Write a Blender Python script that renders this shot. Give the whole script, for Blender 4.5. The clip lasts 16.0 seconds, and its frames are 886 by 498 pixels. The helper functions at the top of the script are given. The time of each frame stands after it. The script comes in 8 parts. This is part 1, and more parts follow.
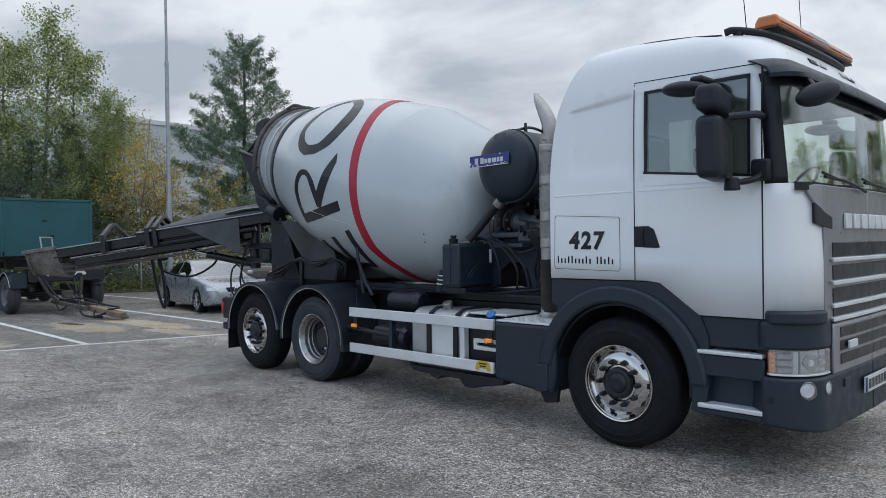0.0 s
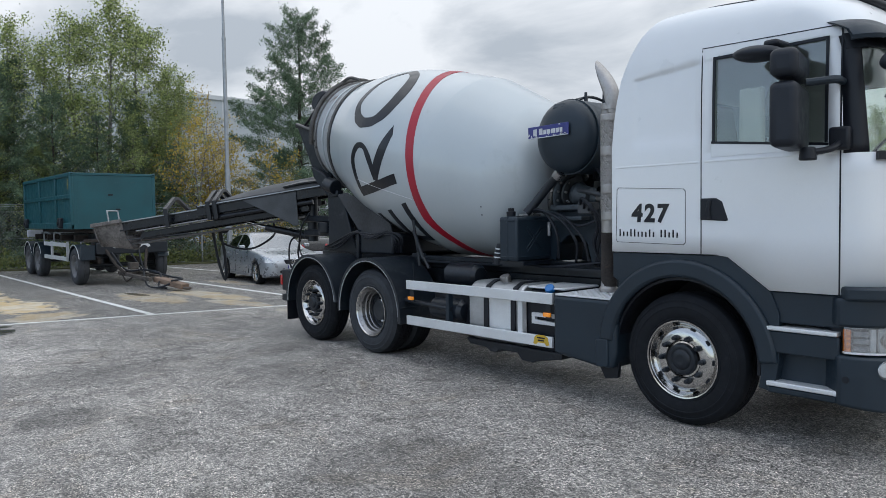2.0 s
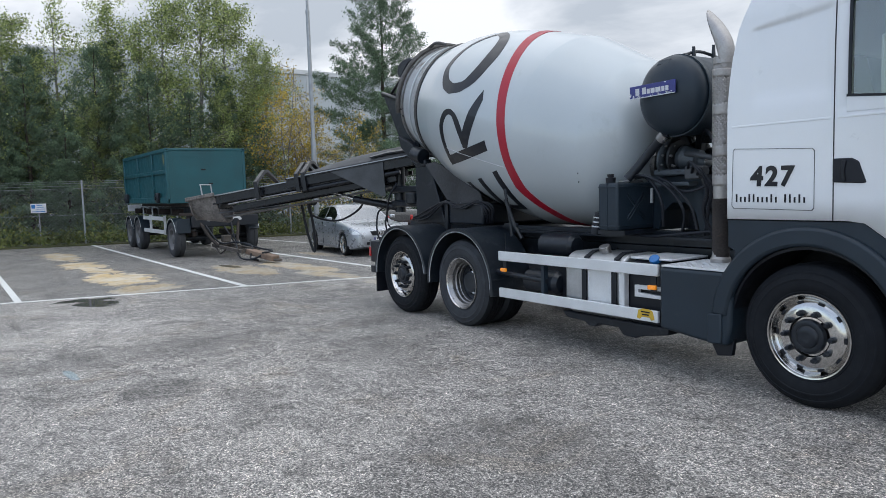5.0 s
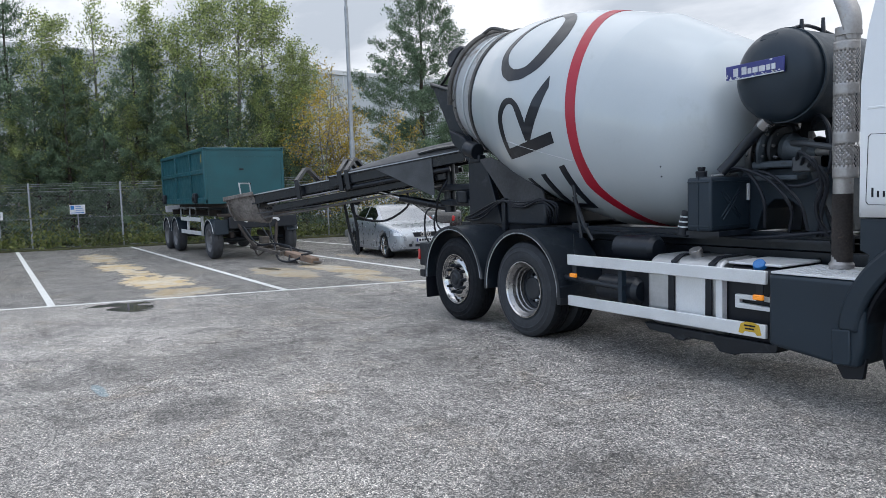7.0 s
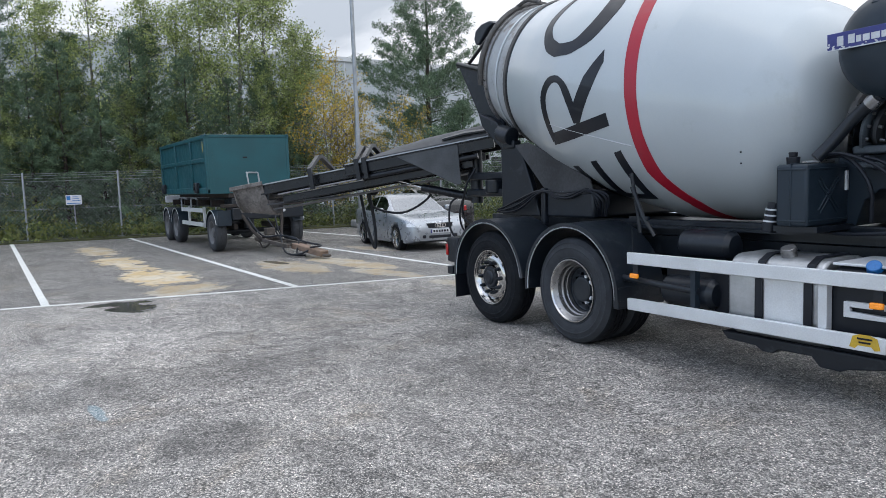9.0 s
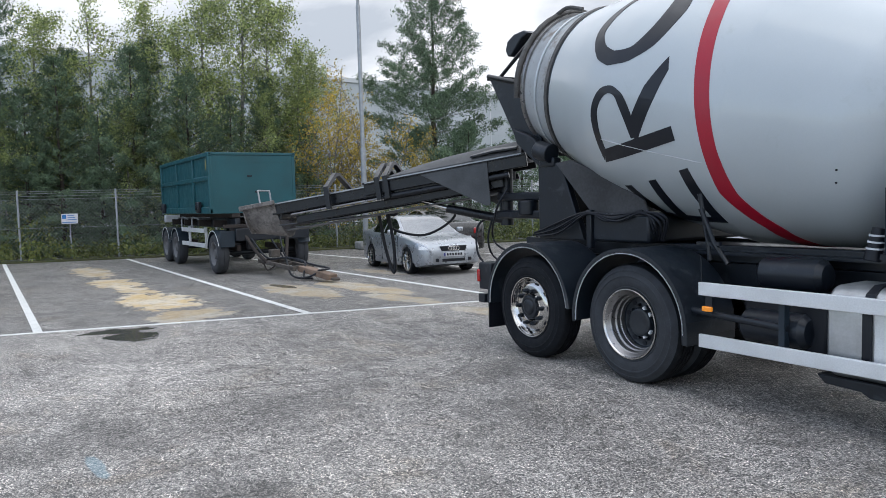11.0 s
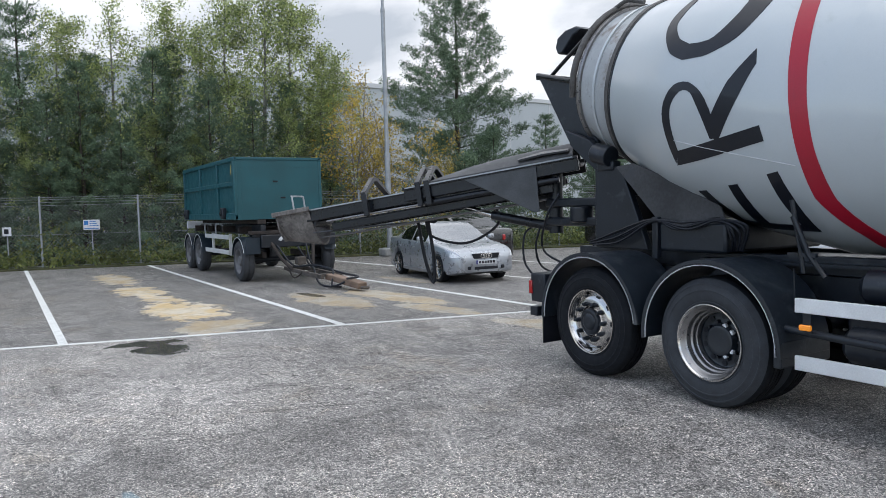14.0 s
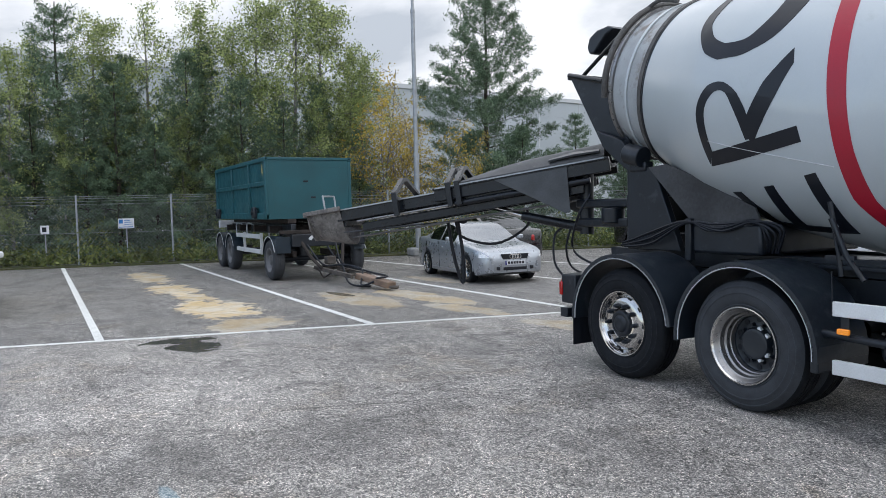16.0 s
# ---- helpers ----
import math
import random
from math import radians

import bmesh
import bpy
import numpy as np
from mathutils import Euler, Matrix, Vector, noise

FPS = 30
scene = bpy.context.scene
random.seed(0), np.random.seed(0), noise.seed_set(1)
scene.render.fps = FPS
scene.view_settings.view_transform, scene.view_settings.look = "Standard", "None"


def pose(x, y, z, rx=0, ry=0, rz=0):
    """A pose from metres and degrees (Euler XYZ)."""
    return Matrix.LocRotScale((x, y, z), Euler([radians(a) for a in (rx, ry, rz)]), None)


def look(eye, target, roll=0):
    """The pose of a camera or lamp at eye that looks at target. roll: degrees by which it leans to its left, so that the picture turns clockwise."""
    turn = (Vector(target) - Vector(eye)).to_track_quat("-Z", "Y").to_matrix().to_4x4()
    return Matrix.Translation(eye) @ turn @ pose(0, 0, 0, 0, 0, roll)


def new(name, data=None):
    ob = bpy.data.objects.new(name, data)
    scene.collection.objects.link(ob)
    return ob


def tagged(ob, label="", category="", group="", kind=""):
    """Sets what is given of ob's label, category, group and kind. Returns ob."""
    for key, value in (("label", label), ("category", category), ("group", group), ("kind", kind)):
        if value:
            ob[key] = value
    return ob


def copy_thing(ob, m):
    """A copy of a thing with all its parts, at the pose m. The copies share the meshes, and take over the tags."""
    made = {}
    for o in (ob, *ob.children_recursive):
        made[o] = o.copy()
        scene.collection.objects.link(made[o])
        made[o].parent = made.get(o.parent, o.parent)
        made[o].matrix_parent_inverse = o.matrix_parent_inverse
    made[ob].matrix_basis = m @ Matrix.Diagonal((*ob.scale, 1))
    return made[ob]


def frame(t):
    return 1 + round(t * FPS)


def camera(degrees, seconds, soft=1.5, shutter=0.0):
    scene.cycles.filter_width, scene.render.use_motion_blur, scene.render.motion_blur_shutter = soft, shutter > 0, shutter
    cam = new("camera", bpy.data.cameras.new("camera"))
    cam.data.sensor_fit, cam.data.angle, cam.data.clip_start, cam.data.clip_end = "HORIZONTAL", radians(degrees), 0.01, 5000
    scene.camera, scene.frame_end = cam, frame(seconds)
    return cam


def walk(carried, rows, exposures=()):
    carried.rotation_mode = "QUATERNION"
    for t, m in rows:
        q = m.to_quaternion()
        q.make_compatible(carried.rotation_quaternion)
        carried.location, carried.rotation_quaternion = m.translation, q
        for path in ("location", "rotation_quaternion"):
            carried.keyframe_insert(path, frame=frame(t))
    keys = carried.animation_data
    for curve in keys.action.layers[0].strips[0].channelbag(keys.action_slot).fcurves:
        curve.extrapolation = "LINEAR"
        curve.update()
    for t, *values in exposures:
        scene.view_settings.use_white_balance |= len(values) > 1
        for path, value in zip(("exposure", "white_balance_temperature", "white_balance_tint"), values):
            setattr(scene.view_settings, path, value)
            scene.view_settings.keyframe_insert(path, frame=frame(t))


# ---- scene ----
cam = camera(62.9, 16.0, 0.7)
PATH = [
    (0, (7.359, -6.28, 1.658), (5.941, -4.869, 1.641), -0.8),
    (0.5, (7.35, -6.277, 1.666), (5.914, -4.885, 1.634), -0.8),
    (1, (7.33, -6.281, 1.674), (5.869, -4.916, 1.621), -0.9),
    (1.5, (7.307, -6.279, 1.668), (5.819, -4.946, 1.594), -0.8),
    (2, (7.284, -6.273, 1.664), (5.768, -4.971, 1.573), -0.9),
    (2.5, (7.27, -6.263, 1.68), (5.731, -4.99, 1.57), -1.2),
    (3, (7.273, -6.278, 1.658), (5.715, -5.029, 1.544), -1.2),
    (3.5, (7.266, -6.281, 1.656), (5.687, -5.06, 1.534), -1.5),
    (4, (7.237, -6.274, 1.643), (5.633, -5.086, 1.511), -1.6),
    (4.5, (7.146, -6.228, 1.648), (5.517, -5.076, 1.499), -1.7),
    (5, (6.987, -6.185, 1.648), (5.337, -5.067, 1.481), -1.8),
    (7.5, (5.948, -5.954, 1.6), (4.244, -4.92, 1.44), -1.9),
    (8, (5.699, -5.932, 1.609), (3.997, -4.897, 1.437), -1.8),
    (8.5, (5.479, -5.913, 1.619), (3.779, -4.876, 1.434), -1.8),
    (9, (5.26, -5.873, 1.631), (3.564, -4.831, 1.439), -2.1),
    (9.5, (5.053, -5.865, 1.616), (3.36, -4.816, 1.438), -2.1),
    (12, (4.026, -5.83, 1.624), (2.334, -4.77, 1.507), -1.6),
    (12.5, (3.861, -5.873, 1.638), (2.17, -4.812, 1.519), -1.8),
    (13, (3.801, -5.882, 1.64), (2.107, -4.825, 1.519), -1.8),
    (13.5, (3.796, -5.867, 1.632), (2.093, -4.825, 1.515), -1.7),
    (14, (3.8, -5.881, 1.636), (2.086, -4.857, 1.521), -1.6),
    (14.5, (3.805, -5.906, 1.644), (2.081, -4.899, 1.532), -1.5),
    (15, (3.812, -5.902, 1.642), (2.077, -4.913, 1.53), -1.5),
    (15.5, (3.806, -5.909, 1.645), (2.064, -4.934, 1.532), -1.5),
    (16, (3.795, -5.91, 1.641), (2.043, -4.952, 1.528), -1.4),
]
walk(cam, [(t, look(eye, target, roll)) for t, eye, target, roll in PATH],
     [(0, -0.01, 6040, 7), (2, 0.12, 6110, 7), (5, 0.28, 6110, 8), (9, 0.41, 6120, 9), (16, 0.37, 6170, 9)])


# ---- sky, sun, exposure ----
SUN_EL, SUN_AZ = 58.0, 25.0
world = bpy.data.worlds.new("world")
scene.world = world
world.use_nodes = True
wn, wl = world.node_tree.nodes, world.node_tree.links
wn.clear()
w_out = wn.new("ShaderNodeOutputWorld")
w_bg = wn.new("ShaderNodeBackground")
w_sky = wn.new("ShaderNodeTexSky")
w_sky.sky_type = "NISHITA"
w_sky.sun_disc = False
w_sky.sun_elevation = radians(SUN_EL)
w_sky.sun_rotation = radians(90 - SUN_AZ)
w_gain = wn.new("ShaderNodeMix")
w_gain.data_type, w_gain.blend_type = "RGBA", "MULTIPLY"
w_gain.inputs["Factor"].default_value = 1.0
w_gain.inputs["B"].default_value = (0.32, 0.31, 0.30, 1)
wl.new(w_sky.outputs["Color"], w_gain.inputs["A"])
w_tc = wn.new("ShaderNodeTexCoord")
w_sep = wn.new("ShaderNodeSeparateXYZ")
wl.new(w_tc.outputs["Generated"], w_sep.inputs["Vector"])


def wmath(op, a, b):
    m = wn.new("ShaderNodeMath")
    m.operation = op
    for k, v in ((0, a), (1, b)):
        if isinstance(v, (int, float)):
            m.inputs[k].default_value = v
        elif v is not None:
            wl.new(v, m.inputs[k])
    return m.outputs[0]


# the cloud deck is a plane overhead: directions divided by their height
w_h = wmath("ADD", wmath("MAXIMUM", w_sep.outputs["Z"], 0.0), 0.30)
w_comb = wn.new("ShaderNodeCombineXYZ")
wl.new(wmath("DIVIDE", w_sep.outputs["X"], w_h), w_comb.inputs["X"])
wl.new(wmath("DIVIDE", w_sep.outputs["Y"], w_h), w_comb.inputs["Y"])


def wnoise(scale, detail, rough, dist):
    n = wn.new("ShaderNodeTexNoise")
    n.inputs["Scale"].default_value = scale
    n.inputs["Detail"].default_value = detail
    n.inputs["Roughness"].default_value = rough
    n.inputs["Distortion"].default_value = dist
    wl.new(w_comb.outputs["Vector"], n.inputs["Vector"])
    return n.outputs["Fac"]


w_ramp = wn.new("ShaderNodeValToRGB")
w_ramp.color_ramp.elements[0].position = 0.38
w_ramp.color_ramp.elements[0].color = (0.52, 0.55, 0.60, 1)
w_ramp.color_ramp.elements[1].position = 0.58
w_ramp.color_ramp.elements[1].color = (0.96, 0.95, 0.965, 1)
wl.new(wnoise(1.5, 8, 0.56, 0.3), w_ramp.inputs["Fac"])
# an overcast sky grows brighter towards the zenith
w_up = wmath("ADD", 0.86, wmath("MULTIPLY", wmath("POWER", wmath("MAXIMUM", w_sep.outputs["Z"], 0.0), 2.0), 0.85))
w_cl = wn.new("ShaderNodeMix")
w_cl.data_type, w_cl.blend_type = "RGBA", "MULTIPLY"
w_cl.inputs["Factor"].default_value = 1.0
wl.new(w_ramp.outputs["Color"], w_cl.inputs["A"])
wl.new(w_up, w_cl.inputs["B"])
# the clouds thin out towards -y, where the blue shows
w_gap = wn.new("ShaderNodeValToRGB")
w_gap.color_ramp.elements[0].position = 0.62
w_gap.color_ramp.elements[0].color = (1, 1, 1, 1)
w_gap.color_ramp.elements[1].position = 0.69
w_gap.color_ramp.elements[1].color = (0.52, 0.52, 0.52, 1)
wl.new(wmath("SUBTRACT", wnoise(0.45, 4, 0.5, 0.2), wmath("MULTIPLY", w_sep.outputs["Y"], 0.36)), w_gap.inputs["Fac"])
w_mix = wn.new("ShaderNodeMix")
w_mix.data_type = "RGBA"
wl.new(w_gap.outputs["Color"], w_mix.inputs["Factor"])
wl.new(w_gain.outputs["Result"], w_mix.inputs["A"])
wl.new(w_cl.outputs["Result"], w_mix.inputs["B"])
wl.new(w_mix.outputs["Result"], w_bg.inputs["Color"])
w_bg.inputs["Strength"].default_value = 0.98
wl.new(w_bg.outputs["Background"], w_out.inputs["Surface"])

sun = new("sun", bpy.data.lights.new("sun", "SUN"))
sun.data.energy = 0.62
sun.data.angle = radians(80)
sun.data.color = (1.0, 0.985, 0.955)
_d = Vector((math.cos(radians(SUN_AZ)) * math.cos(radians(SUN_EL)), math.sin(radians(SUN_AZ)) * math.cos(radians(SUN_EL)), math.sin(radians(SUN_EL))))
sun.matrix_world = look(_d * 60, (0, 0, 0))


# ---- materials ----
class Nodes:
    """A node material under construction."""

    def __init__(self, name):
        self.m = bpy.data.materials.new(name)
        self.m.use_nodes = True
        self.t = self.m.node_tree
        self.n, self.l = self.t.nodes, self.t.links
        self.b = self.n["Principled BSDF"]
        self.co = self.n.new("ShaderNodeTexCoord")

    def put(self, socket, v):
        if hasattr(v, "links") or hasattr(v, "is_output"):
            self.l.new(v, socket)
        else:
            socket.default_value = v

    def noise(self, scale, detail=4, rough=0.55, dist=0.0, vec=None):
        n = self.n.new("ShaderNodeTexNoise")
        n.inputs["Scale"].default_value = scale
        n.inputs["Detail"].default_value = detail
        n.inputs["Roughness"].default_value = rough
        n.inputs["Distortion"].default_value = dist
        self.l.new(vec or self.co.outputs["Object"], n.inputs["Vector"])
        return n.outputs["Fac"]

    def voronoi(self, scale, feature="F1", out="Distance", vec=None):
        n = self.n.new("ShaderNodeTexVoronoi")
        n.feature = feature
        n.inputs["Scale"].default_value = scale
        self.l.new(vec or self.co.outputs["Object"], n.inputs["Vector"])
        return n.outputs[out]

    def ramp(self, fac, a, b, ca, cb):
        r = self.n.new("ShaderNodeValToRGB")
        r.color_ramp.elements[0].position, r.color_ramp.elements[1].position = a, b
        ca = (ca, ca, ca) if isinstance(ca, (int, float)) else ca
        cb = (cb, cb, cb) if isinstance(cb, (int, float)) else cb
        r.color_ramp.elements[0].color, r.color_ramp.elements[1].color = (*ca, 1), (*cb, 1)
        self.l.new(fac, r.inputs["Fac"])
        return r.outputs["Color"]

    def mix(self, fac, a, b, blend="MIX"):
        m = self.n.new("ShaderNodeMix")
        m.data_type, m.blend_type = "RGBA", blend
        for key, v in (("Factor", fac), ("A", a), ("B", b)):
            if isinstance(v, (int, float)) and key != "Factor":
                v = (v, v, v)
            if isinstance(v, tuple) and len(v) == 3:
                v = (*v, 1)
            self.put(m.inputs[key], v)
        return m.outputs["Result"]

    def math(self, op, a, b=0.0):
        m = self.n.new("ShaderNodeMath")
        m.operation = op
        self.put(m.inputs[0], a)
        self.put(m.inputs[1], b)
        return m.outputs[0]

    def bump(self, height, strength=0.3, distance=0.01):
        b = self.n.new("ShaderNodeBump")
        b.inputs["Strength"].default_value = strength
        b.inputs["Distance"].default_value = distance
        self.l.new(height, b.inputs["Height"])
        self.l.new(b.outputs["Normal"], self.b.inputs["Normal"])

    def set(self, **kw):
        for k, v in kw.items():
            k = {"color": "Base Color", "rough": "Roughness", "metal": "Metallic", "spec": "Specular IOR Level", "coat": "Coat Weight",
                 "coat_rough": "Coat Roughness", "trans": "Transmission Weight", "emit": "Emission Color", "power": "Emission Strength"}[k]
            if isinstance(v, tuple) and len(v) == 3:
                v = (*v, 1)
            self.put(self.b.inputs[k], v)
        return self.m


def surface(name, color, rough=0.5, metal=0.0, grain=60.0, grain_amt=0.15, stain=2.5, stain_amt=0.25, bump=0.15, coat=0.0, dirt=None, dirt_at=0.62, spec=0.5):
    """A painted or worn surface: fine grain, large soft staining, an optional dirt colour in patches, fine relief."""
    k = Nodes(name)
    lo = tuple(c * (1 - stain_amt) for c in color)
    c = k.ramp(k.noise(stain, 5, 0.6), 0.35, 0.65, lo, color)
    g = k.ramp(k.noise(grain, 3), 0.3, 0.7, 1 - grain_amt, 1 + grain_amt * 0.5)
    c = k.mix(1.0, c, g, "MULTIPLY")
    if dirt:
        c = k.mix(k.ramp(k.noise(stain * 1.7, 7, 0.68, 0.3), dirt_at, dirt_at + 0.12, 0.0, 1.0), c, dirt)
    r = k.ramp(k.noise(stain * 4, 4), 0.3, 0.7, max(rough - 0.08, 0.02), min(rough + 0.1, 1))
    k.bump(k.noise(grain, 3), bump, 0.004)
    return k.set(color=c, rough=r, metal=metal, coat=coat, spec=spec)


M_WHITE = surface("white_paint", (0.74, 0.75, 0.76), 0.34, 0, 160, 0.02, 0.9, 0.05, 0.012, 0.5)
M_DRUM = surface("drum_paint", (0.44, 0.475, 0.49), 0.42, 0, 90, 0.02, 1.0, 0.07, 0.004, 0.8, (0.36, 0.385, 0.39), 0.62)
M_DRUMEND = surface("grimy_drum_paint", (0.40, 0.42, 0.43), 0.45, 0, 60, 0.08, 2.2, 0.30, 0.05, 0.1, (0.15, 0.125, 0.105), 0.52)
M_RED = surface("red_band_paint", (0.36, 0.005, 0.024), 0.42, 0, 90, 0.08, 2, 0.14, 0.02, 0.0, (0.40, 0.03, 0.05), 0.70)
M_MARK = surface("black_marking", (0.006, 0.008, 0.014), 0.4, 0, 90, 0.1, 2, 0.15, 0.005, 0.28, spec=0.25)
M_SLATE = surface("slate_plastic", (0.014, 0.0245, 0.0365), 0.44, 0, 400, 0.15, 3, 0.18, 0.12, 0, (0.045, 0.050, 0.055), 0.66, 0.4)
M_GUARD = surface("dark_guard_plastic", (0.0100, 0.0155, 0.0235), 0.37, 0, 300, 0.12, 2.5, 0.25, 0.08, 0, (0.046, 0.052, 0.060), 0.57, 0.58)
M_BLACK = surface("black_plastic", (0.007, 0.009, 0.0145), 0.45, 0, 300, 0.15, 3, 0.2, 0.08, spec=0.35)
M_FRAME = surface("chassis_black", (0.010, 0.014, 0.021), 0.36, 0, 60, 0.25, 3, 0.3, 0.12, 0, (0.034, 0.037, 0.044), 0.57, 0.42)
M_CONV = surface("worn_black_steel", (0.009, 0.0115, 0.017), 0.32, 0.2, 40, 0.3, 4, 0.35, 0.12, 0, (0.055, 0.055, 0.057), 0.63, 0.5)
M_CONCRETE = surface("caked_cement", (0.20, 0.185, 0.175), 0.9, 0, 30, 0.3, 6, 0.4, 0.5, 0, (0.055, 0.05, 0.05), 0.55)
M_BELT = surface("rubber_belt", (0.085, 0.086, 0.089), 0.65, 0, 50, 0.2, 3, 0.3, 0.2, 0, (0.16, 0.155, 0.15), 0.58)
M_RUBBER = surface("tyre_rubber", (0.0065, 0.0077, 0.0105), 0.7, 0, 120, 0.25, 4, 0.3, 0.25, 0, (0.017, 0.018, 0.020), 0.62, 0.25)
M_SIDEWALL = surface("dusty_tyre_sidewall", (0.0085, 0.0102, 0.0138), 0.75, 0, 120, 0.2, 5, 0.35, 0.25, 0, (0.019, 0.021, 0.025), 0.62, 0.25)
M_ALU = surface("aluminium", (0.74, 0.75, 0.76), 0.40, 0.35, 90, 0.08, 3, 0.14, 0.05)
M_TANK = surface("dull_tank_aluminium", (0.50, 0.51, 0.52), 0.36, 0.75, 60, 0.06, 5, 0.30, 0.04, 0, (0.30, 0.30, 0.30), 0.60)
M_CHROME = surface("polished_alloy", (0.56, 0.545, 0.525), 0.15, 1.0, 90, 0.03, 5, 0.10, 0.02, 0, (0.40, 0.37, 0.34), 0.80)
M_STEEL = surface("grey_wheel_steel", (0.34, 0.33, 0.325), 0.32, 0.85, 90, 0.1, 6, 0.25, 0.06, 0, (0.10, 0.09, 0.085), 0.62)
M_EXH = surface("stained_stainless_steel", (0.42, 0.40, 0.385), 0.42, 0.6, 60, 0.1, 6, 0.2, 0.05, 0, (0.30, 0.22, 0.16), 0.62)
M_RUST = surface("rusty_steel", (0.045, 0.036, 0.032), 0.85, 0.1, 60, 0.4, 5, 0.45, 0.4, 0, (0.13, 0.085, 0.06), 0.60)
M_TEAL = surface("teal_paint", (0.008, 0.080, 0.098), 0.45, 0, 60, 0.08, 1.5, 0.2, 0.06, 0, (0.02, 0.075, 0.085), 0.64)
M_GRILLE = surface("grey_grille_paint", (0.30, 0.30, 0.31), 0.35, 0.5, 200, 0.05, 3, 0.1, 0.02)
M_AMBER = surface("amber_lens", (0.62, 0.16, 0.01), 0.15, 0, 120, 0.25, 12, 0.25, 0.1, 0.6)
M_REDLENS = surface("red_lens", (0.45, 0.01, 0.01), 0.18, 0, 100, 0.2, 10, 0.25, 0.1, 0.6)
M_BLUE = surface("blue_plate", (0.035, 0.04, 0.20), 0.4, 0, 80, 0.1, 14, 0.2, 0.05, 0, (0.5, 0.5, 0.5), 0.70)
M_PALE = surface("pale_enamel", (0.62, 0.63, 0.65), 0.4, 0, 80, 0.1, 10, 0.2, 0.05)
M_YELLOW = surface("yellow_sticker", (0.62, 0.40, 0.03), 0.5, 0, 80, 0.1, 10, 0.2, 0.05)
M_BLUECAP = surface("blue_cap", (0.02, 0.16, 0.45), 0.4)
M_SEAT = surface("grey_cloth", (0.10, 0.10, 0.11), 0.9, 0, 200, 0.2, 3, 0.2, 0.2)
M_CREAM = surface("cream_trim", (0.50, 0.48, 0.42), 0.7, 0, 40, 0.03, 3, 0.12, 0.1)
M_SILVER = surface("silver_car_paint", (0.36, 0.38, 0.41), 0.30, 0.6, 250, 0.01, 2, 0.03, 0.0, 0.6)
M_WORNTYRE = surface("grey_worn_sidewall", (0.034, 0.038, 0.045), 0.8, 0, 120, 0.2, 7, 0.35, 0.25, 0, (0.019, 0.0205, 0.024), 0.58)
M_DUSTTYRE = surface("dusty_trailer_tyre", (0.045, 0.048, 0.054), 0.85, 0, 120, 0.2, 6, 0.35, 0.25, 0, (0.025, 0.027, 0.031), 0.60)
M_DARKRIM = surface("dull_grey_rim", (0.16, 0.16, 0.165), 0.6, 0.3, 90, 0.1, 6, 0.3, 0.06)
M_CARBLACK = surface("black_car_paint", (0.012, 0.012, 0.014), 0.25, 0.2, 250, 0.05, 2, 0.1, 0.02, 0.8)
M_CARWHITE = surface("white_car_paint", (0.62, 0.63, 0.64), 0.28, 0, 250, 0.03, 2, 0.06, 0.02, 0.7)
M_CARRED = surface("red_car_paint", (0.36, 0.015, 0.02), 0.3, 0, 250, 0.05, 2, 0.1, 0.02, 0.7)
M_GALV = surface("galvanised_steel", (0.38, 0.40, 0.42), 0.5, 0.6, 40, 0.12, 5, 0.2, 0.05)
M_LINE = surface("worn_white_road_paint", (0.76, 0.76, 0.73), 0.8, 0, 90, 0.25, 5, 0.2, 0.3, 0, (0.30, 0.30, 0.29), 0.64)
M_PANEL = surface("grey_cladding", (0.46, 0.50, 0.53), 0.5, 0.2, 20, 0.05, 0.25, 0.12, 0.05)
M_TRIMW = surface("pale_roof_trim", (0.58, 0.60, 0.62), 0.5, 0, 30, 0.05, 0.5, 0.1, 0.05)
M_BARK = surface("dark_bark", (0.075, 0.06, 0.05), 0.95, 0, 30, 0.4, 6, 0.4, 0.6)
M_BIRCH = surface("birch_bark", (0.30, 0.29, 0.27), 0.9, 0, 16, 0.4, 5, 0.5, 0.4, 0, (0.05, 0.045, 0.04), 0.56)
M_REFL = surface("lamp_reflector", (0.86, 0.87, 0.88), 0.20, 0.0, 120, 0.05, 20, 0.3, 0.05)
M_GREASY = surface("greasy_slate_steel", (0.075, 0.090, 0.105), 0.48, 0.2, 60, 0.2, 5, 0.35, 0.1, 0, (0.016, 0.018, 0.022), 0.6)
M_PLATE = surface("dull_grey_steel_plate", (0.075, 0.08, 0.087), 0.5, 0.3, 50, 0.15, 5, 0.3, 0.1, 0, (0.03, 0.03, 0.033), 0.62)
M_APRON = surface("cement_dusted_steel", (0.0612, 0.0619, 0.0648), 0.8, 0, 40, 0.2, 1.3, 0.7, 0.2, 0, (0.05, 0.052, 0.057), 0.58)
M_RINGW = surface("worn_grimy_ring", (0.11, 0.105, 0.10), 0.6, 0.1, 60, 0.3, 6, 0.5, 0.2, 0, (0.03, 0.03, 0.03), 0.55)
M_DRAW = surface("weathered_drawbar_steel", (0.105, 0.09, 0.078), 0.9, 0, 50, 0.35, 5, 0.45, 0.4, 0, (0.07, 0.055, 0.045), 0.55)
M_MIRROR = surface("matt_black_housing", (0.011, 0.0145, 0.022), 0.5, 0, 300, 0.12, 3, 0.15, 0.06, spec=0.35)
M_LIT = surface("lit_amber_lens", (0.75, 0.25, 0.02), 0.2, 0, 120, 0.2, 12, 0.2, 0.1, 0.5)
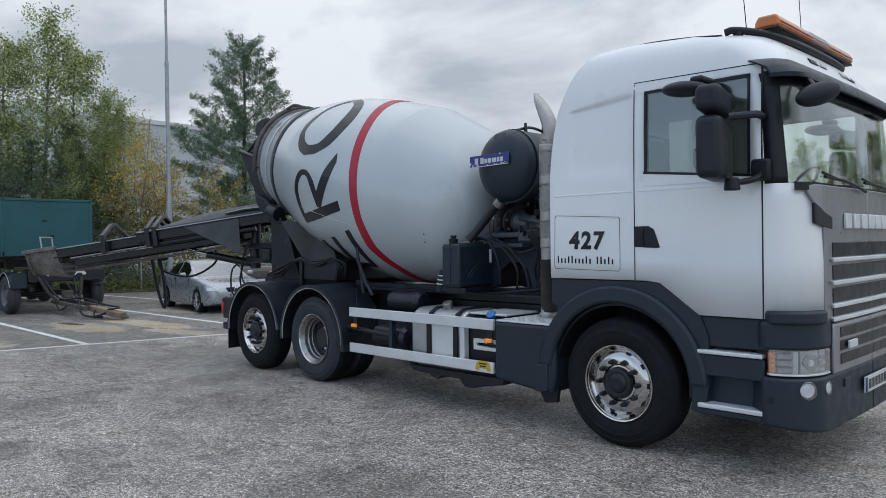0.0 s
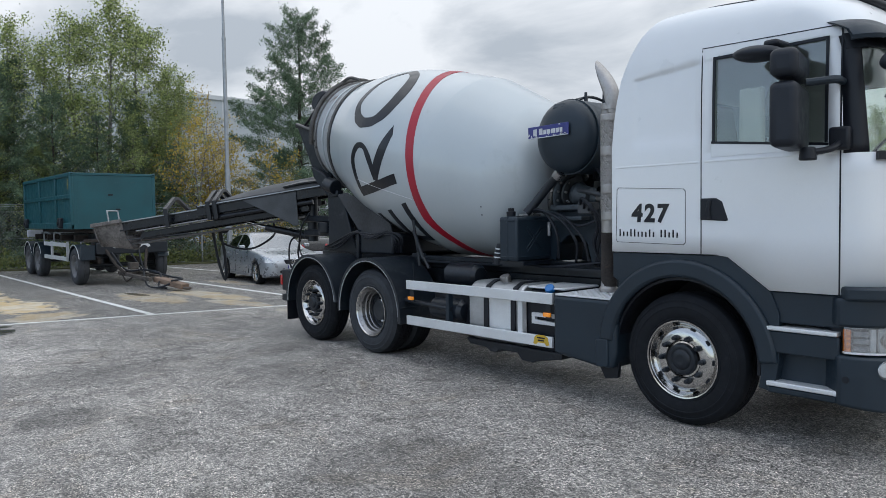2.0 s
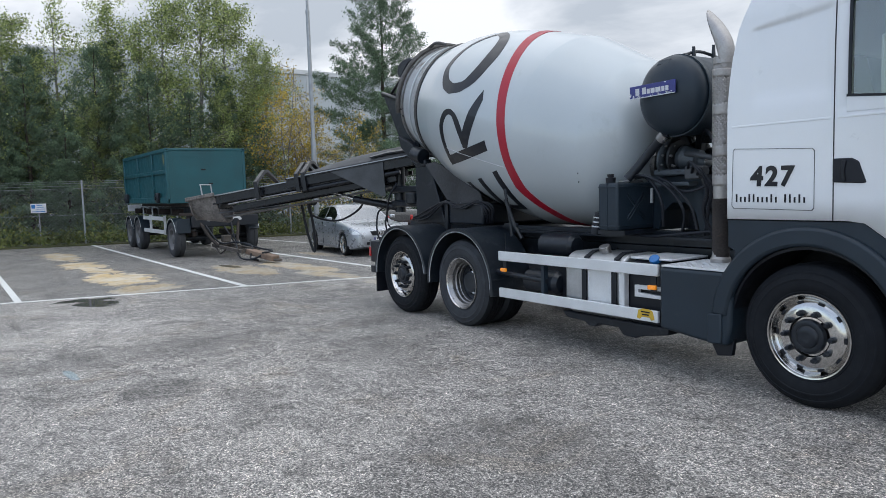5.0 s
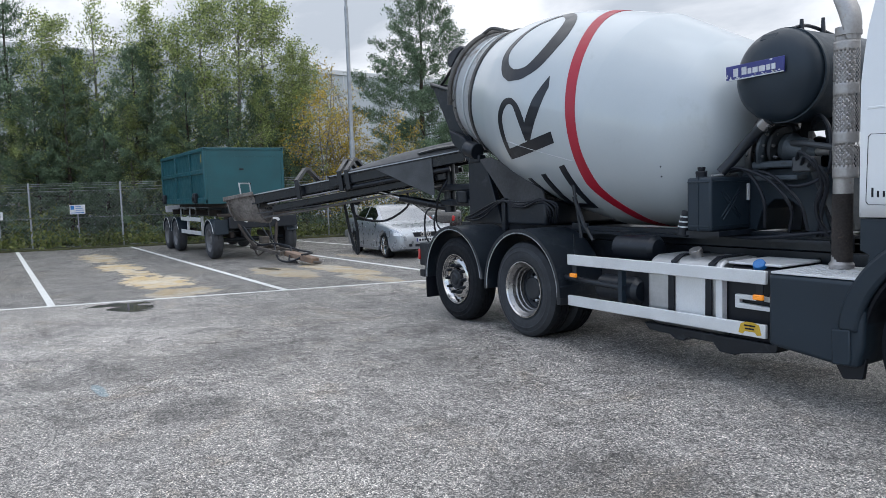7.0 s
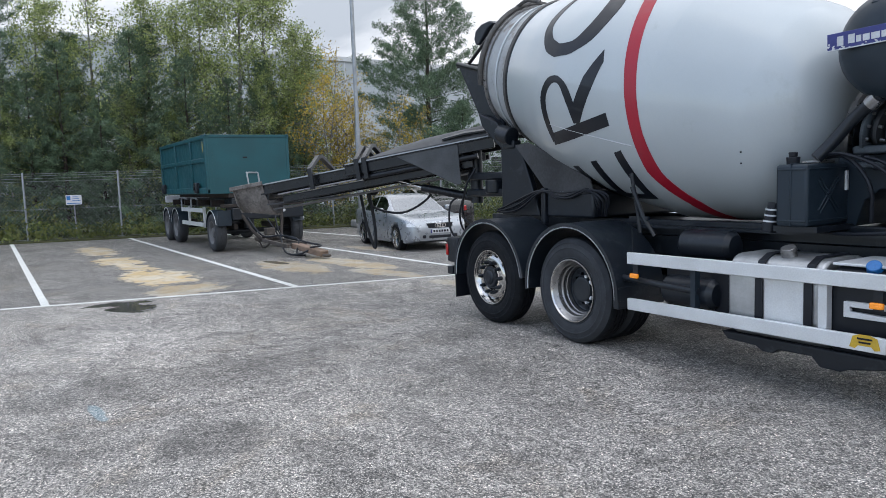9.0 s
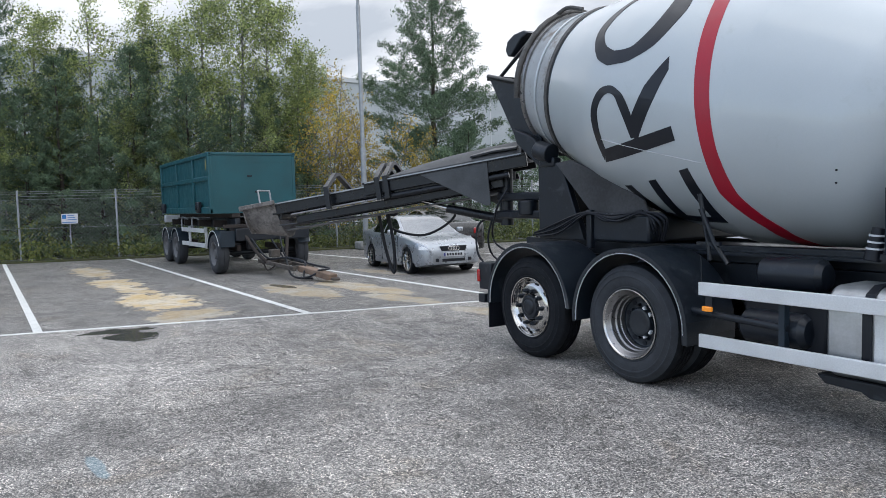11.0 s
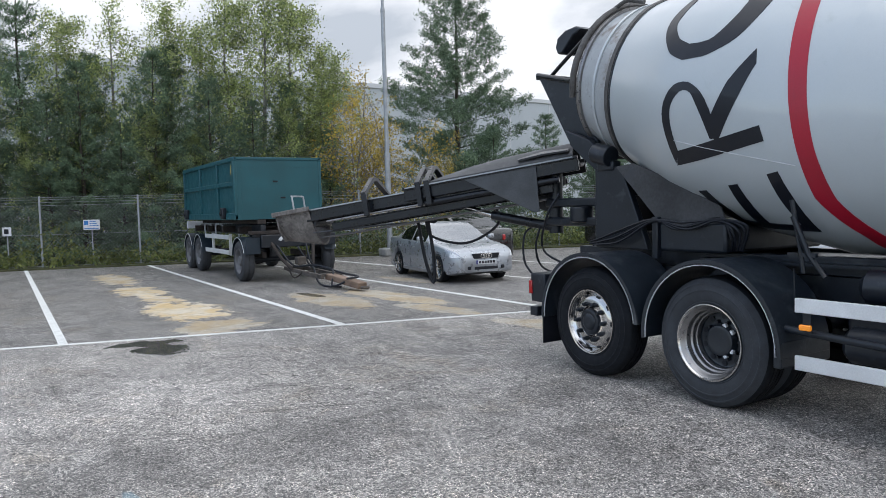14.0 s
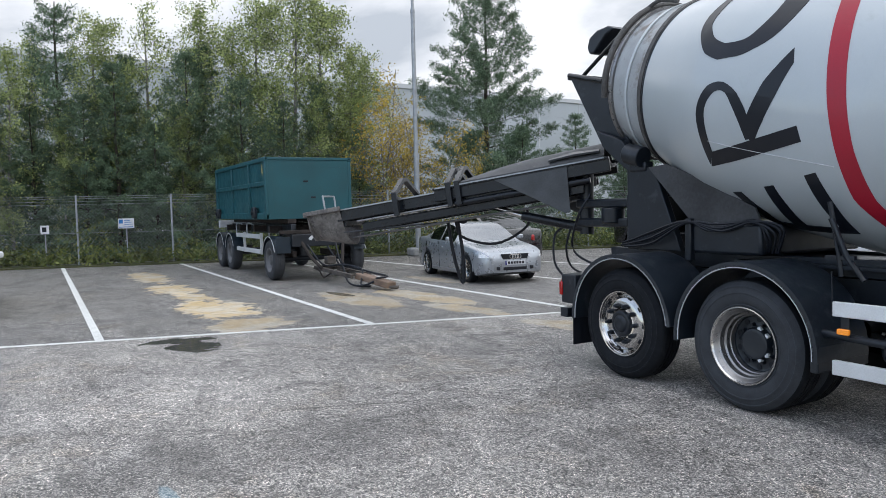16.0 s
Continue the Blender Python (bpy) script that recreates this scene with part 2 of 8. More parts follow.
M_LIT.node_tree.nodes["Principled BSDF"].inputs["Emission Color"].default_value = (1.0, 0.32, 0.02, 1)
M_LIT.node_tree.nodes["Principled BSDF"].inputs["Emission Strength"].default_value = 0.25
M_STONE = surface("grey_concrete_foot", (0.30, 0.30, 0.29), 0.9, 0, 30, 0.2, 4, 0.3, 0.4)


def leaf_material(name, dark, light, trans=0.25):
    k = Nodes(name)
    geo = k.n.new("ShaderNodeNewGeometry")
    c = k.ramp(geo.outputs["Random Per Island"], 0.0, 1.0, dark, light)
    big = k.ramp(k.noise(0.5, 3), 0.35, 0.65, 0.7, 1.15)
    c = k.mix(1.0, c, big, "MULTIPLY")
    m = k.set(color=c, rough=0.6)
    tr = k.n.new("ShaderNodeBsdfTranslucent")
    k.l.new(c, tr.inputs["Color"])
    mx = k.n.new("ShaderNodeMixShader")
    mx.inputs["Fac"].default_value = trans
    k.l.new(k.b.outputs["BSDF"], mx.inputs[1])
    k.l.new(tr.outputs["BSDF"], mx.inputs[2])
    k.l.new(mx.outputs["Shader"], k.n["Material Output"].inputs["Surface"])
    return m


M_LEAF = leaf_material("birch_leaves", (0.105, 0.155, 0.05), (0.54, 0.61, 0.23), 0.5)
M_LEAFY = leaf_material("yellowing_leaves", (0.28, 0.225, 0.045), (0.70, 0.52, 0.10), 0.5)
M_NEEDLE = leaf_material("pine_needles", (0.05, 0.09, 0.058), (0.21, 0.295, 0.17), 0.35)
M_WEED = leaf_material("weeds", (0.06, 0.09, 0.025), (0.24, 0.26, 0.08), 0.3)


def glass(name, tint, rough=0.0, head_on=0.05):
    """A thin window pane: part clear, part tinted, with mirror gloss."""
    k = Nodes(name)
    out = k.n["Material Output"]
    k.n.remove(k.b)
    tr = k.n.new("ShaderNodeBsdfTransparent")
    tr.inputs["Color"].default_value = (*tint, 1)
    gl = k.n.new("ShaderNodeBsdfGlossy")
    gl.inputs["Roughness"].default_value = rough
    gl.inputs["Color"].default_value = (0.95, 0.97, 1.0, 1)
    lw = k.n.new("ShaderNodeLayerWeight")
    lw.inputs["Blend"].default_value = 0.5
    graze = k.math("POWER", lw.outputs["Facing"], 5.0)
    gloss = k.math("ADD", k.math("MULTIPLY", graze, 1.0 - head_on), head_on)
    mx = k.n.new("ShaderNodeMixShader")
    k.l.new(gloss, mx.inputs["Fac"])
    k.l.new(tr.outputs["BSDF"], mx.inputs[1])
    k.l.new(gl.outputs["BSDF"], mx.inputs[2])
    k.l.new(mx.outputs["Shader"], out.inputs["Surface"])
    return k.m


M_GLASS = glass("tinted_side_glass", (0.86, 0.90, 0.88), 0.0, 0.09)
M_WSCREEN = glass("windscreen_glass", (0.95, 0.99, 0.965), 0.0, 0.06)
M_CARGLASS = glass("car_glass", (0.12, 0.14, 0.15), 0.0, 0.06)
M_CARSCREEN = glass("car_windscreen_glass", (0.20, 0.23, 0.24), 0.0, 0.34)
M_LENS = glass("lamp_glass", (0.9, 0.92, 0.93), 0.02, 0.25)


def asphalt():
    k = Nodes("asphalt")
    o = k.co.outputs["Object"]
    stones = k.voronoi(110.0, "F1", "Color")
    sep = k.n.new("ShaderNodeSeparateColor")
    k.l.new(stones, sep.inputs["Color"])
    c = k.ramp(sep.outputs["Red"], 0.05, 1.0, (0.080, 0.082, 0.086), (0.91, 0.89, 0.87))
    pits = k.ramp(k.voronoi(110.0, "DISTANCE_TO_EDGE"), 0.0, 0.20, 0.25, 1.05)
    c = k.mix(1.0, c, pits, "MULTIPLY")
    grit = k.ramp(k.noise(55.0, 4, 0.75), 0.38, 0.62, 0.50, 1.40)
    c = k.mix(1.0, c, grit, "MULTIPLY")
    # crumbled surface from a thumb's to a hand's width
    for scale, lo, hi in ((24.0, 0.66, 1.30), (9.0, 0.80, 1.16)):
        c = k.mix(1.0, c, k.ramp(k.noise(scale, 4, 0.72), 0.36, 0.64, lo, hi), "MULTIPLY")
    # the parking bays have an older, darker and smoother surface
    xyz = k.n.new("ShaderNodeSeparateXYZ")
    k.l.new(o, xyz.inputs["Vector"])
    edge = k.math("ADD", k.math("SUBTRACT", xyz.outputs["X"], k.math("MULTIPLY", xyz.outputs["Y"], 0.265)), 5.25)
    c = k.mix(k.ramp(edge, 0.0, 0.06, 1.0, 0.0), c, k.mix(1.0, c, (0.63, 0.635, 0.64), "MULTIPLY"))
    c = k.mix(1.0, c, 0.97, "MULTIPLY")
    brown = k.ramp(k.noise(1.1, 8, 0.74, 0.8), 0.54, 0.66, 0.0, 0.5)
    c = k.mix(brown, c, k.mix(1.0, c, (0.92, 0.82, 0.68), "MULTIPLY"))
    pock = k.ramp(k.noise(13.0, 6, 0.75, 0.6), 0.57, 0.64, 1.0, 0.50)
    c = k.mix(1.0, c, pock, "MULTIPLY")
    # wear at metre and ten-metre scale
    wear = k.ramp(k.noise(0.55, 7, 0.66, 0.4), 0.34, 0.66, (0.90, 0.90, 0.905), (1.09, 1.085, 1.07))
    c = k.mix(1.0, c, wear, "MULTIPLY")
    streak_map = k.n.new("ShaderNodeMapping")
    streak_map.inputs["Rotation"].default_value = (0, 0, radians(-32))
    streak_map.inputs["Scale"].default_value = (0.55, 2.2, 1.0)
    k.l.new(o, streak_map.inputs["Vector"])
    streak = k.ramp(k.noise(0.8, 8, 0.68, 0.5, streak_map.outputs["Vector"]), 0.42, 0.58, 0.84, 1.04)
    c = k.mix(0.8, c, streak, "MULTIPLY")
    tar = k.ramp(k.noise(2.4, 10, 0.80, 0.6), 0.49, 0.59, 1.0, 0.66)
    bare = k.ramp(k.noise(2.8, 9, 0.78, 0.5, streak_map.outputs["Vector"]), 0.52, 0.62, 1.0, 1.18)
    c = k.mix(1.0, c, bare, "MULTIPLY")
    c = k.mix(1.0, c, tar, "MULTIPLY")

    def blot(cx, cy, rx, ry, turn, ragged, hard, scale=1.6, fine=0.65):
        mp = k.n.new("ShaderNodeMapping")
        mp.vector_type = "TEXTURE"
        mp.inputs["Location"].default_value = (cx, cy, 0)
        mp.inputs["Rotation"].default_value = (0, 0, radians(turn))
        mp.inputs["Scale"].default_value = (rx, ry, 1e3)
        k.l.new(o, mp.inputs["Vector"])
        ln = k.n.new("ShaderNodeVectorMath")
        ln.operation = "LENGTH"
        k.l.new(mp.outputs["Vector"], ln.inputs[0])
        d = k.math("ADD", ln.outputs["Value"], k.math("MULTIPLY", k.math("SUBTRACT", k.noise(scale, 7, fine), 0.5), ragged))
        return k.ramp(d, 1 - hard, 1 + hard, 1.0, 0.0)

    patch = blot(3.95, -3.75, 1.35, 0.85, -42, 0.5, 0.10)
    c = k.mix(k.math("MULTIPLY", patch, 0.75), c, k.mix(1.0, c, 0.62, "MULTIPLY"))
    for cx, cy, rx, ry, turn, lift, amt in ((-1.15, -4.5, 0.60, 1.7, 4, 0.62, 0.75), (0.3, -2.6, 0.9, 0.45, 20, 0.65, 0.6), (-3.1, -4.9, 0.75, 1.5, 0, 1.30, 0.8), (-0.1, -5.6, 0.5, 0.8, 10, 0.75, 0.6)):
        c = k.mix(k.math("MULTIPLY", blot(cx, cy, rx, ry, turn, 1.9, 0.35, 1.1), amt), c, k.mix(1.0, c, lift, "MULTIPLY"))
    c = k.mix(1.0, c, (1.05, 1.0, 0.94), "MULTIPLY")
    for cx, cy, rx, ry, turn, lift, amt in ((0.55, -4.80, 0.42, 0.42, 0, 0.60, 0.9), (1.25, -4.15, 0.30, 0.32, 30, 0.66, 0.7), (-1.1, -1.9, 0.35, 0.7, 10, 0.70, 0.7), (-7.3, -5.15, 0.5, 0.25, 5, 1.35, 0.8), (-9.2, -5.1, 1.2, 0.22, 4, 1.25, 0.7)):
        c = k.mix(k.math("MULTIPLY", blot(cx, cy, rx, ry, turn, 1.6, 0.30, 2.2, 0.75), amt), c, k.mix(1.0, c, lift, "MULTIPLY"))
    # a paving joint across the lane
    joint = blot(-1.78, -3.45, 0.035, 1.25, -19, 1.3, 0.30, 4.0, 0.75)
    c = k.mix(k.math("MULTIPLY", joint, 0.65), c, k.mix(1.0, c, 0.50, "MULTIPLY"))
    # spilled, dried sand and cement
    for cx, cy, rx, ry, turn, amt, ragged in ((-6.3, 0.0, 1.0, 0.3, 12, 0.45, 1.9), (-9.05, -3.38, 1.30, 0.62, 4, 0.90, 2.9), (-11.2, -3.45, 1.0, 0.34, 4, 0.75, 3.4), (-12.9, -3.55, 1.30, 0.48, 4, 0.80, 3.4), (-16.6, -3.60, 2.1, 0.42, 2, 0.62, 3.8), (-6.90, -3.35, 0.66, 0.66, 0, 0.50, 2.6), (-8.6, -0.9, 1.5, 0.5, 5, 0.40, 1.7), (-8.3, 0.2, 1.8, 0.4, 5, 0.5, 1.9), (-10.8, 1.9, 1.2, 0.3, 5, 0.35, 1.9), (-3.7, 0.4, 1.2, 0.35, 15, 0.4, 1.9)):
        s = k.math("MULTIPLY", blot(cx, cy, rx, ry, turn, ragged, 0.10, 2.3, 0.74), k.ramp(k.noise(6.0, 6, 0.75), 0.30, 0.50, 0.35, 1.0))
        c = k.mix(k.math("MULTIPLY", s, amt), c, k.ramp(k.noise(1.6, 6, 0.65), 0.42, 0.60, (0.58, 0.42, 0.20), (0.62, 0.55, 0.43)))
    wet = k.math("MAXIMUM", blot(-5.52, -4.36, 0.46, 0.36, 0, 2.2, 0.30, 2.6, 0.72), blot(-6.06, -4.46, 0.22, 0.55, -6, 2.2, 0.25, 3.0, 0.72))
    wet2 = blot(-9.6, -0.9, 0.55, 0.14, 10, 0.8, 0.08, 1.8)
    wet = k.math("MAXIMUM", wet, k.math("MULTIPLY", wet2, 0.7))
    c = k.mix(k.math("MULTIPLY", wet, 0.75), c, (0.016, 0.016, 0.017))
    blue = blot(-0.55, -5.35, 0.30, 0.05, 5, 1.2, 0.25, 5.0)
    c = k.mix(k.math("MULTIPLY", blue, 0.3), c, (0.12, 0.32, 0.42))
    r = k.mix(wet, k.ramp(k.noise(0.6, 5), 0.35, 0.65, 0.50, 0.72), 0.06)
    h = k.math("MULTIPLY", k.math("ADD", k.voronoi(110.0), k.math("MULTIPLY", k.noise(30.0), 0.5)), k.math("SUBTRACT", 1.0, wet))
    k.bump(h, 0.55, 0.006)
    return k.set(color=c, rough=r, spec=0.55)


M_ASPHALT = asphalt()
M_GRASS = surface("verge_soil_and_grass", (0.085, 0.085, 0.035), 0.95, 0, 14, 0.5, 1.2, 0.5, 0.6, 0, (0.05, 0.065, 0.02), 0.5)


# ---- mesh helpers ----
def link_mesh(name, bm, material, smooth=35, bevel=0.0, seg=2):
    bmesh.ops.recalc_face_normals(bm, faces=bm.faces)
    me = bpy.data.meshes.new(name)
    bm.to_mesh(me)
    bm.free()
    me.materials.append(material)
    if smooth:
        me.polygons.foreach_set("use_smooth", [True] * len(me.polygons))
        me.set_sharp_from_angle(angle=radians(smooth))
    ob = new(name, me)
    if bevel:
        mod = ob.modifiers.new("bevel", "BEVEL")
        mod.width, mod.segments, mod.limit_method, mod.angle_limit = bevel, seg, "ANGLE", radians(40)
        mod.harden_normals = False
    return ob


def part(name, bm, material, parent, label="", bevel=0.0, smooth=35, m=None, seg=2):
    """One mesh part under a thing or under a part; m places it in the parent's frame."""
    ob = link_mesh(name, bm, material, smooth, bevel, seg)
    ob.parent = parent
    if m is not None:
        ob.matrix_basis = m
    return tagged(ob, label)


def thing(name, label, category, group="", m=None, kind=""):
    ob = new(name)
    ob.empty_display_size = 0.2
    if m is not None:
        ob.matrix_basis = m
    return tagged(ob, label, category, group, kind)


def box(bm, x0, x1, y0, y1, z0, z1, m=None):
    vs = [bm.verts.new((x, y, z)) for z in (z0, z1) for y in (y0, y1) for x in (x0, x1)]
    for f in ((0, 1, 3, 2), (4, 6, 7, 5), (0, 4, 5, 1), (2, 3, 7, 6), (0, 2, 6, 4), (1, 5, 7, 3)):
        bm.faces.new([vs[i] for i in f])
    if m is not None:
        bmesh.ops.transform(bm, matrix=m, verts=vs)
    return bm


def boxes(*bs):
    bm = bmesh.new()
    for b in bs:
        box(bm, *b)
    return bm


def cyl(bm, p0, p1, r0, r1=None, seg=20, caps=True):
    p0, p1 = Vector(p0), Vector(p1)
    r1 = r0 if r1 is None else r1
    q = (p1 - p0).to_track_quat("Z", "Y").to_matrix()
    rings = []
    for p, r in ((p0, r0), (p1, r1)):
        rings.append([bm.verts.new(p + q @ Vector((r * math.cos(2 * math.pi * i / seg), r * math.sin(2 * math.pi * i / seg), 0))) for i in range(seg)])
    for i in range(seg):
        j = (i + 1) % seg
        bm.faces.new((rings[0][i], rings[0][j], rings[1][j], rings[1][i]))
    if caps:
        bm.faces.new(rings[0][::-1])
        bm.faces.new(rings[1])
    return bm


def rod(p0, p1, r0, r1=None, seg=16):
    return cyl(bmesh.new(), p0, p1, r0, r1, seg)


def lathe(profile, seg=48, m=None, closed=False):
    """Turns (along, radius) pairs round the x axis."""
    bm = bmesh.new()
    rings = []
    for a, r in profile:
        if r < 1e-5:
            rings.append([bm.verts.new((a, 0, 0))])
        else:
            rings.append([bm.verts.new((a, r * math.cos(2 * math.pi * i / seg), r * math.sin(2 * math.pi * i / seg))) for i in range(seg)])
    pairs = list(zip(rings, rings[1:]))
    if closed:
        pairs.append((rings[-1], rings[0]))
    for A, B in pairs:
        for i in range(seg):
            j = (i + 1) % seg
            f = [A[i % len(A)], A[j % len(A)], B[j % len(B)], B[i % len(B)]]
            f = [v for k, v in enumerate(f) if v not in f[:k]]
            if len(f) > 2:
                bm.faces.new(f)
    if m is not None:
        bmesh.ops.transform(bm, matrix=m, verts=bm.verts)
    return bm


def prism(poly, d0, d1, plane="xz", bm=None):
    """Extrudes a 2D outline between two depths across its plane."""
    bm = bm or bmesh.new()

    def at(p, d):
        return {"xz": (p[0], d, p[1]), "xy": (p[0], p[1], d), "yz": (d, p[0], p[1])}[plane]

    a = [bm.verts.new(at(p, d0)) for p in poly]
    b = [bm.verts.new(at(p, d1)) for p in poly]
    n = len(poly)
    bm.faces.new(a)
    bm.faces.new(b[::-1])
    for i in range(n):
        j = (i + 1) % n
        bm.faces.new((a[i], b[i], b[j], a[j]))
    return bm


def smooth_path(points, n=6):
    """Catmull-Rom through the points."""
    ps = [Vector(p) for p in points]
    ps = [2 * ps[0] - ps[1]] + ps + [2 * ps[-1] - ps[-2]]
    out = []
    for i in range(1, len(ps) - 2):
        a, b, c, d = ps[i - 1:i + 3]
        for k in range(n):
            t = k / n
            out.append(0.5 * ((2 * b) + (c - a) * t + (2 * a - 5 * b + 4 * c - d) * t * t + (3 * b - a - 3 * c + d) * t ** 3))
    out.append(ps[-2])
    return out


def pipe(points, r, seg=8, n=6, smooth=True, bm=None):
    bm = bm or bmesh.new()
    path = smooth_path(points, n) if smooth else [Vector(p) for p in points]
    rings = []
    for i, p in enumerate(path):
        d = path[min(i + 1, len(path) - 1)] - path[max(i - 1, 0)]
        q = d.to_track_quat("Z", "Y").to_matrix()
        rr = r[min(i, len(r) - 1)] if isinstance(r, (list, tuple)) else r
        rings.append([bm.verts.new(p + q @ Vector((rr * math.cos(2 * math.pi * k / seg), rr * math.sin(2 * math.pi * k / seg), 0))) for k in range(seg)])
    for A, B in zip(rings, rings[1:]):
        # keep neighbouring rings in step
        off = min(range(seg), key=lambda o: (A[0].co - B[o].co).length)
        for k in range(seg):
            bm.faces.new((A[k], A[(k + 1) % seg], B[(k + 1 + off) % seg], B[(k + off) % seg]))
    bm.faces.new(rings[0][::-1])
    bm.faces.new(rings[-1])
    return bm


def arc_band(cx, cz, r0, r1, a0, a1, y0, y1, n=24):
    """A bent slab (mudguard): a sector of a ring in the xz plane, extruded in y."""
    poly = [(cx + r1 * math.cos(radians(a0 + (a1 - a0) * i / n)), cz + r1 * math.sin(radians(a0 + (a1 - a0) * i / n))) for i in range(n + 1)]
    poly += [(cx + r0 * math.cos(radians(a1 + (a0 - a1) * i / n)), cz + r0 * math.sin(radians(a1 + (a0 - a1) * i / n))) for i in range(n + 1)]
    bm = bmesh.new()
    N = n + 1
    out = [[bm.verts.new((x, y, z)) for x, z in poly] for y in (y0, y1)]
    for k in range(n):
        a, b, c, d = k, k + 1, 2 * N - 2 - k, 2 * N - 1 - k
        bm.faces.new([out[0][i] for i in (a, b, c, d)])
        bm.faces.new([out[1][i] for i in (d, c, b, a)])
        for i, j in ((a, b), (c, d)):
            bm.faces.new((out[0][j], out[0][i], out[1][i], out[1][j]))
    for i, j in ((0, 2 * N - 1), (N - 1, N)):
        bm.faces.new((out[0][i], out[0][j], out[1][j], out[1][i]))
    return bm


def slab(rows_a, rows_b):
    """A closed thick shell between two grids of the same size."""
    bm = bmesh.new()
    A = [[bm.verts.new(p) for p in row] for row in rows_a]
    B = [[bm.verts.new(p) for p in row] for row in rows_b]
    R, C = len(A), len(A[0])
    for i in range(R - 1):
        for j in range(C - 1):
            bm.faces.new((A[i][j], A[i][j + 1], A[i + 1][j + 1], A[i + 1][j]))
            bm.faces.new((B[i][j], B[i + 1][j], B[i + 1][j + 1], B[i][j + 1]))
    edge = [(0, j) for j in range(C)] + [(i, C - 1) for i in range(1, R)] + [(R - 1, j) for j in range(C - 2, -1, -1)] + [(i, 0) for i in range(R - 2, 0, -1)]
    for (i, j), (k, l) in zip(edge, edge[1:] + edge[:1]):
        bm.faces.new((A[i][j], B[i][j], B[k][l], A[k][l]))
    return bm


# ---- the mixer truck: it stands along x, its front towards +x, its middle on y = 0 ----
truck = thing("concrete_mixer_truck", "white concrete mixer truck with grey drum and black conveyor", "truck")
HUB = 0.515
FRONT, DRIVE, TAG = 4.23, 0.015, -1.343
TO_Y = Matrix.Rotation(radians(-90), 4, "Z")      # lathe axis x -> -y


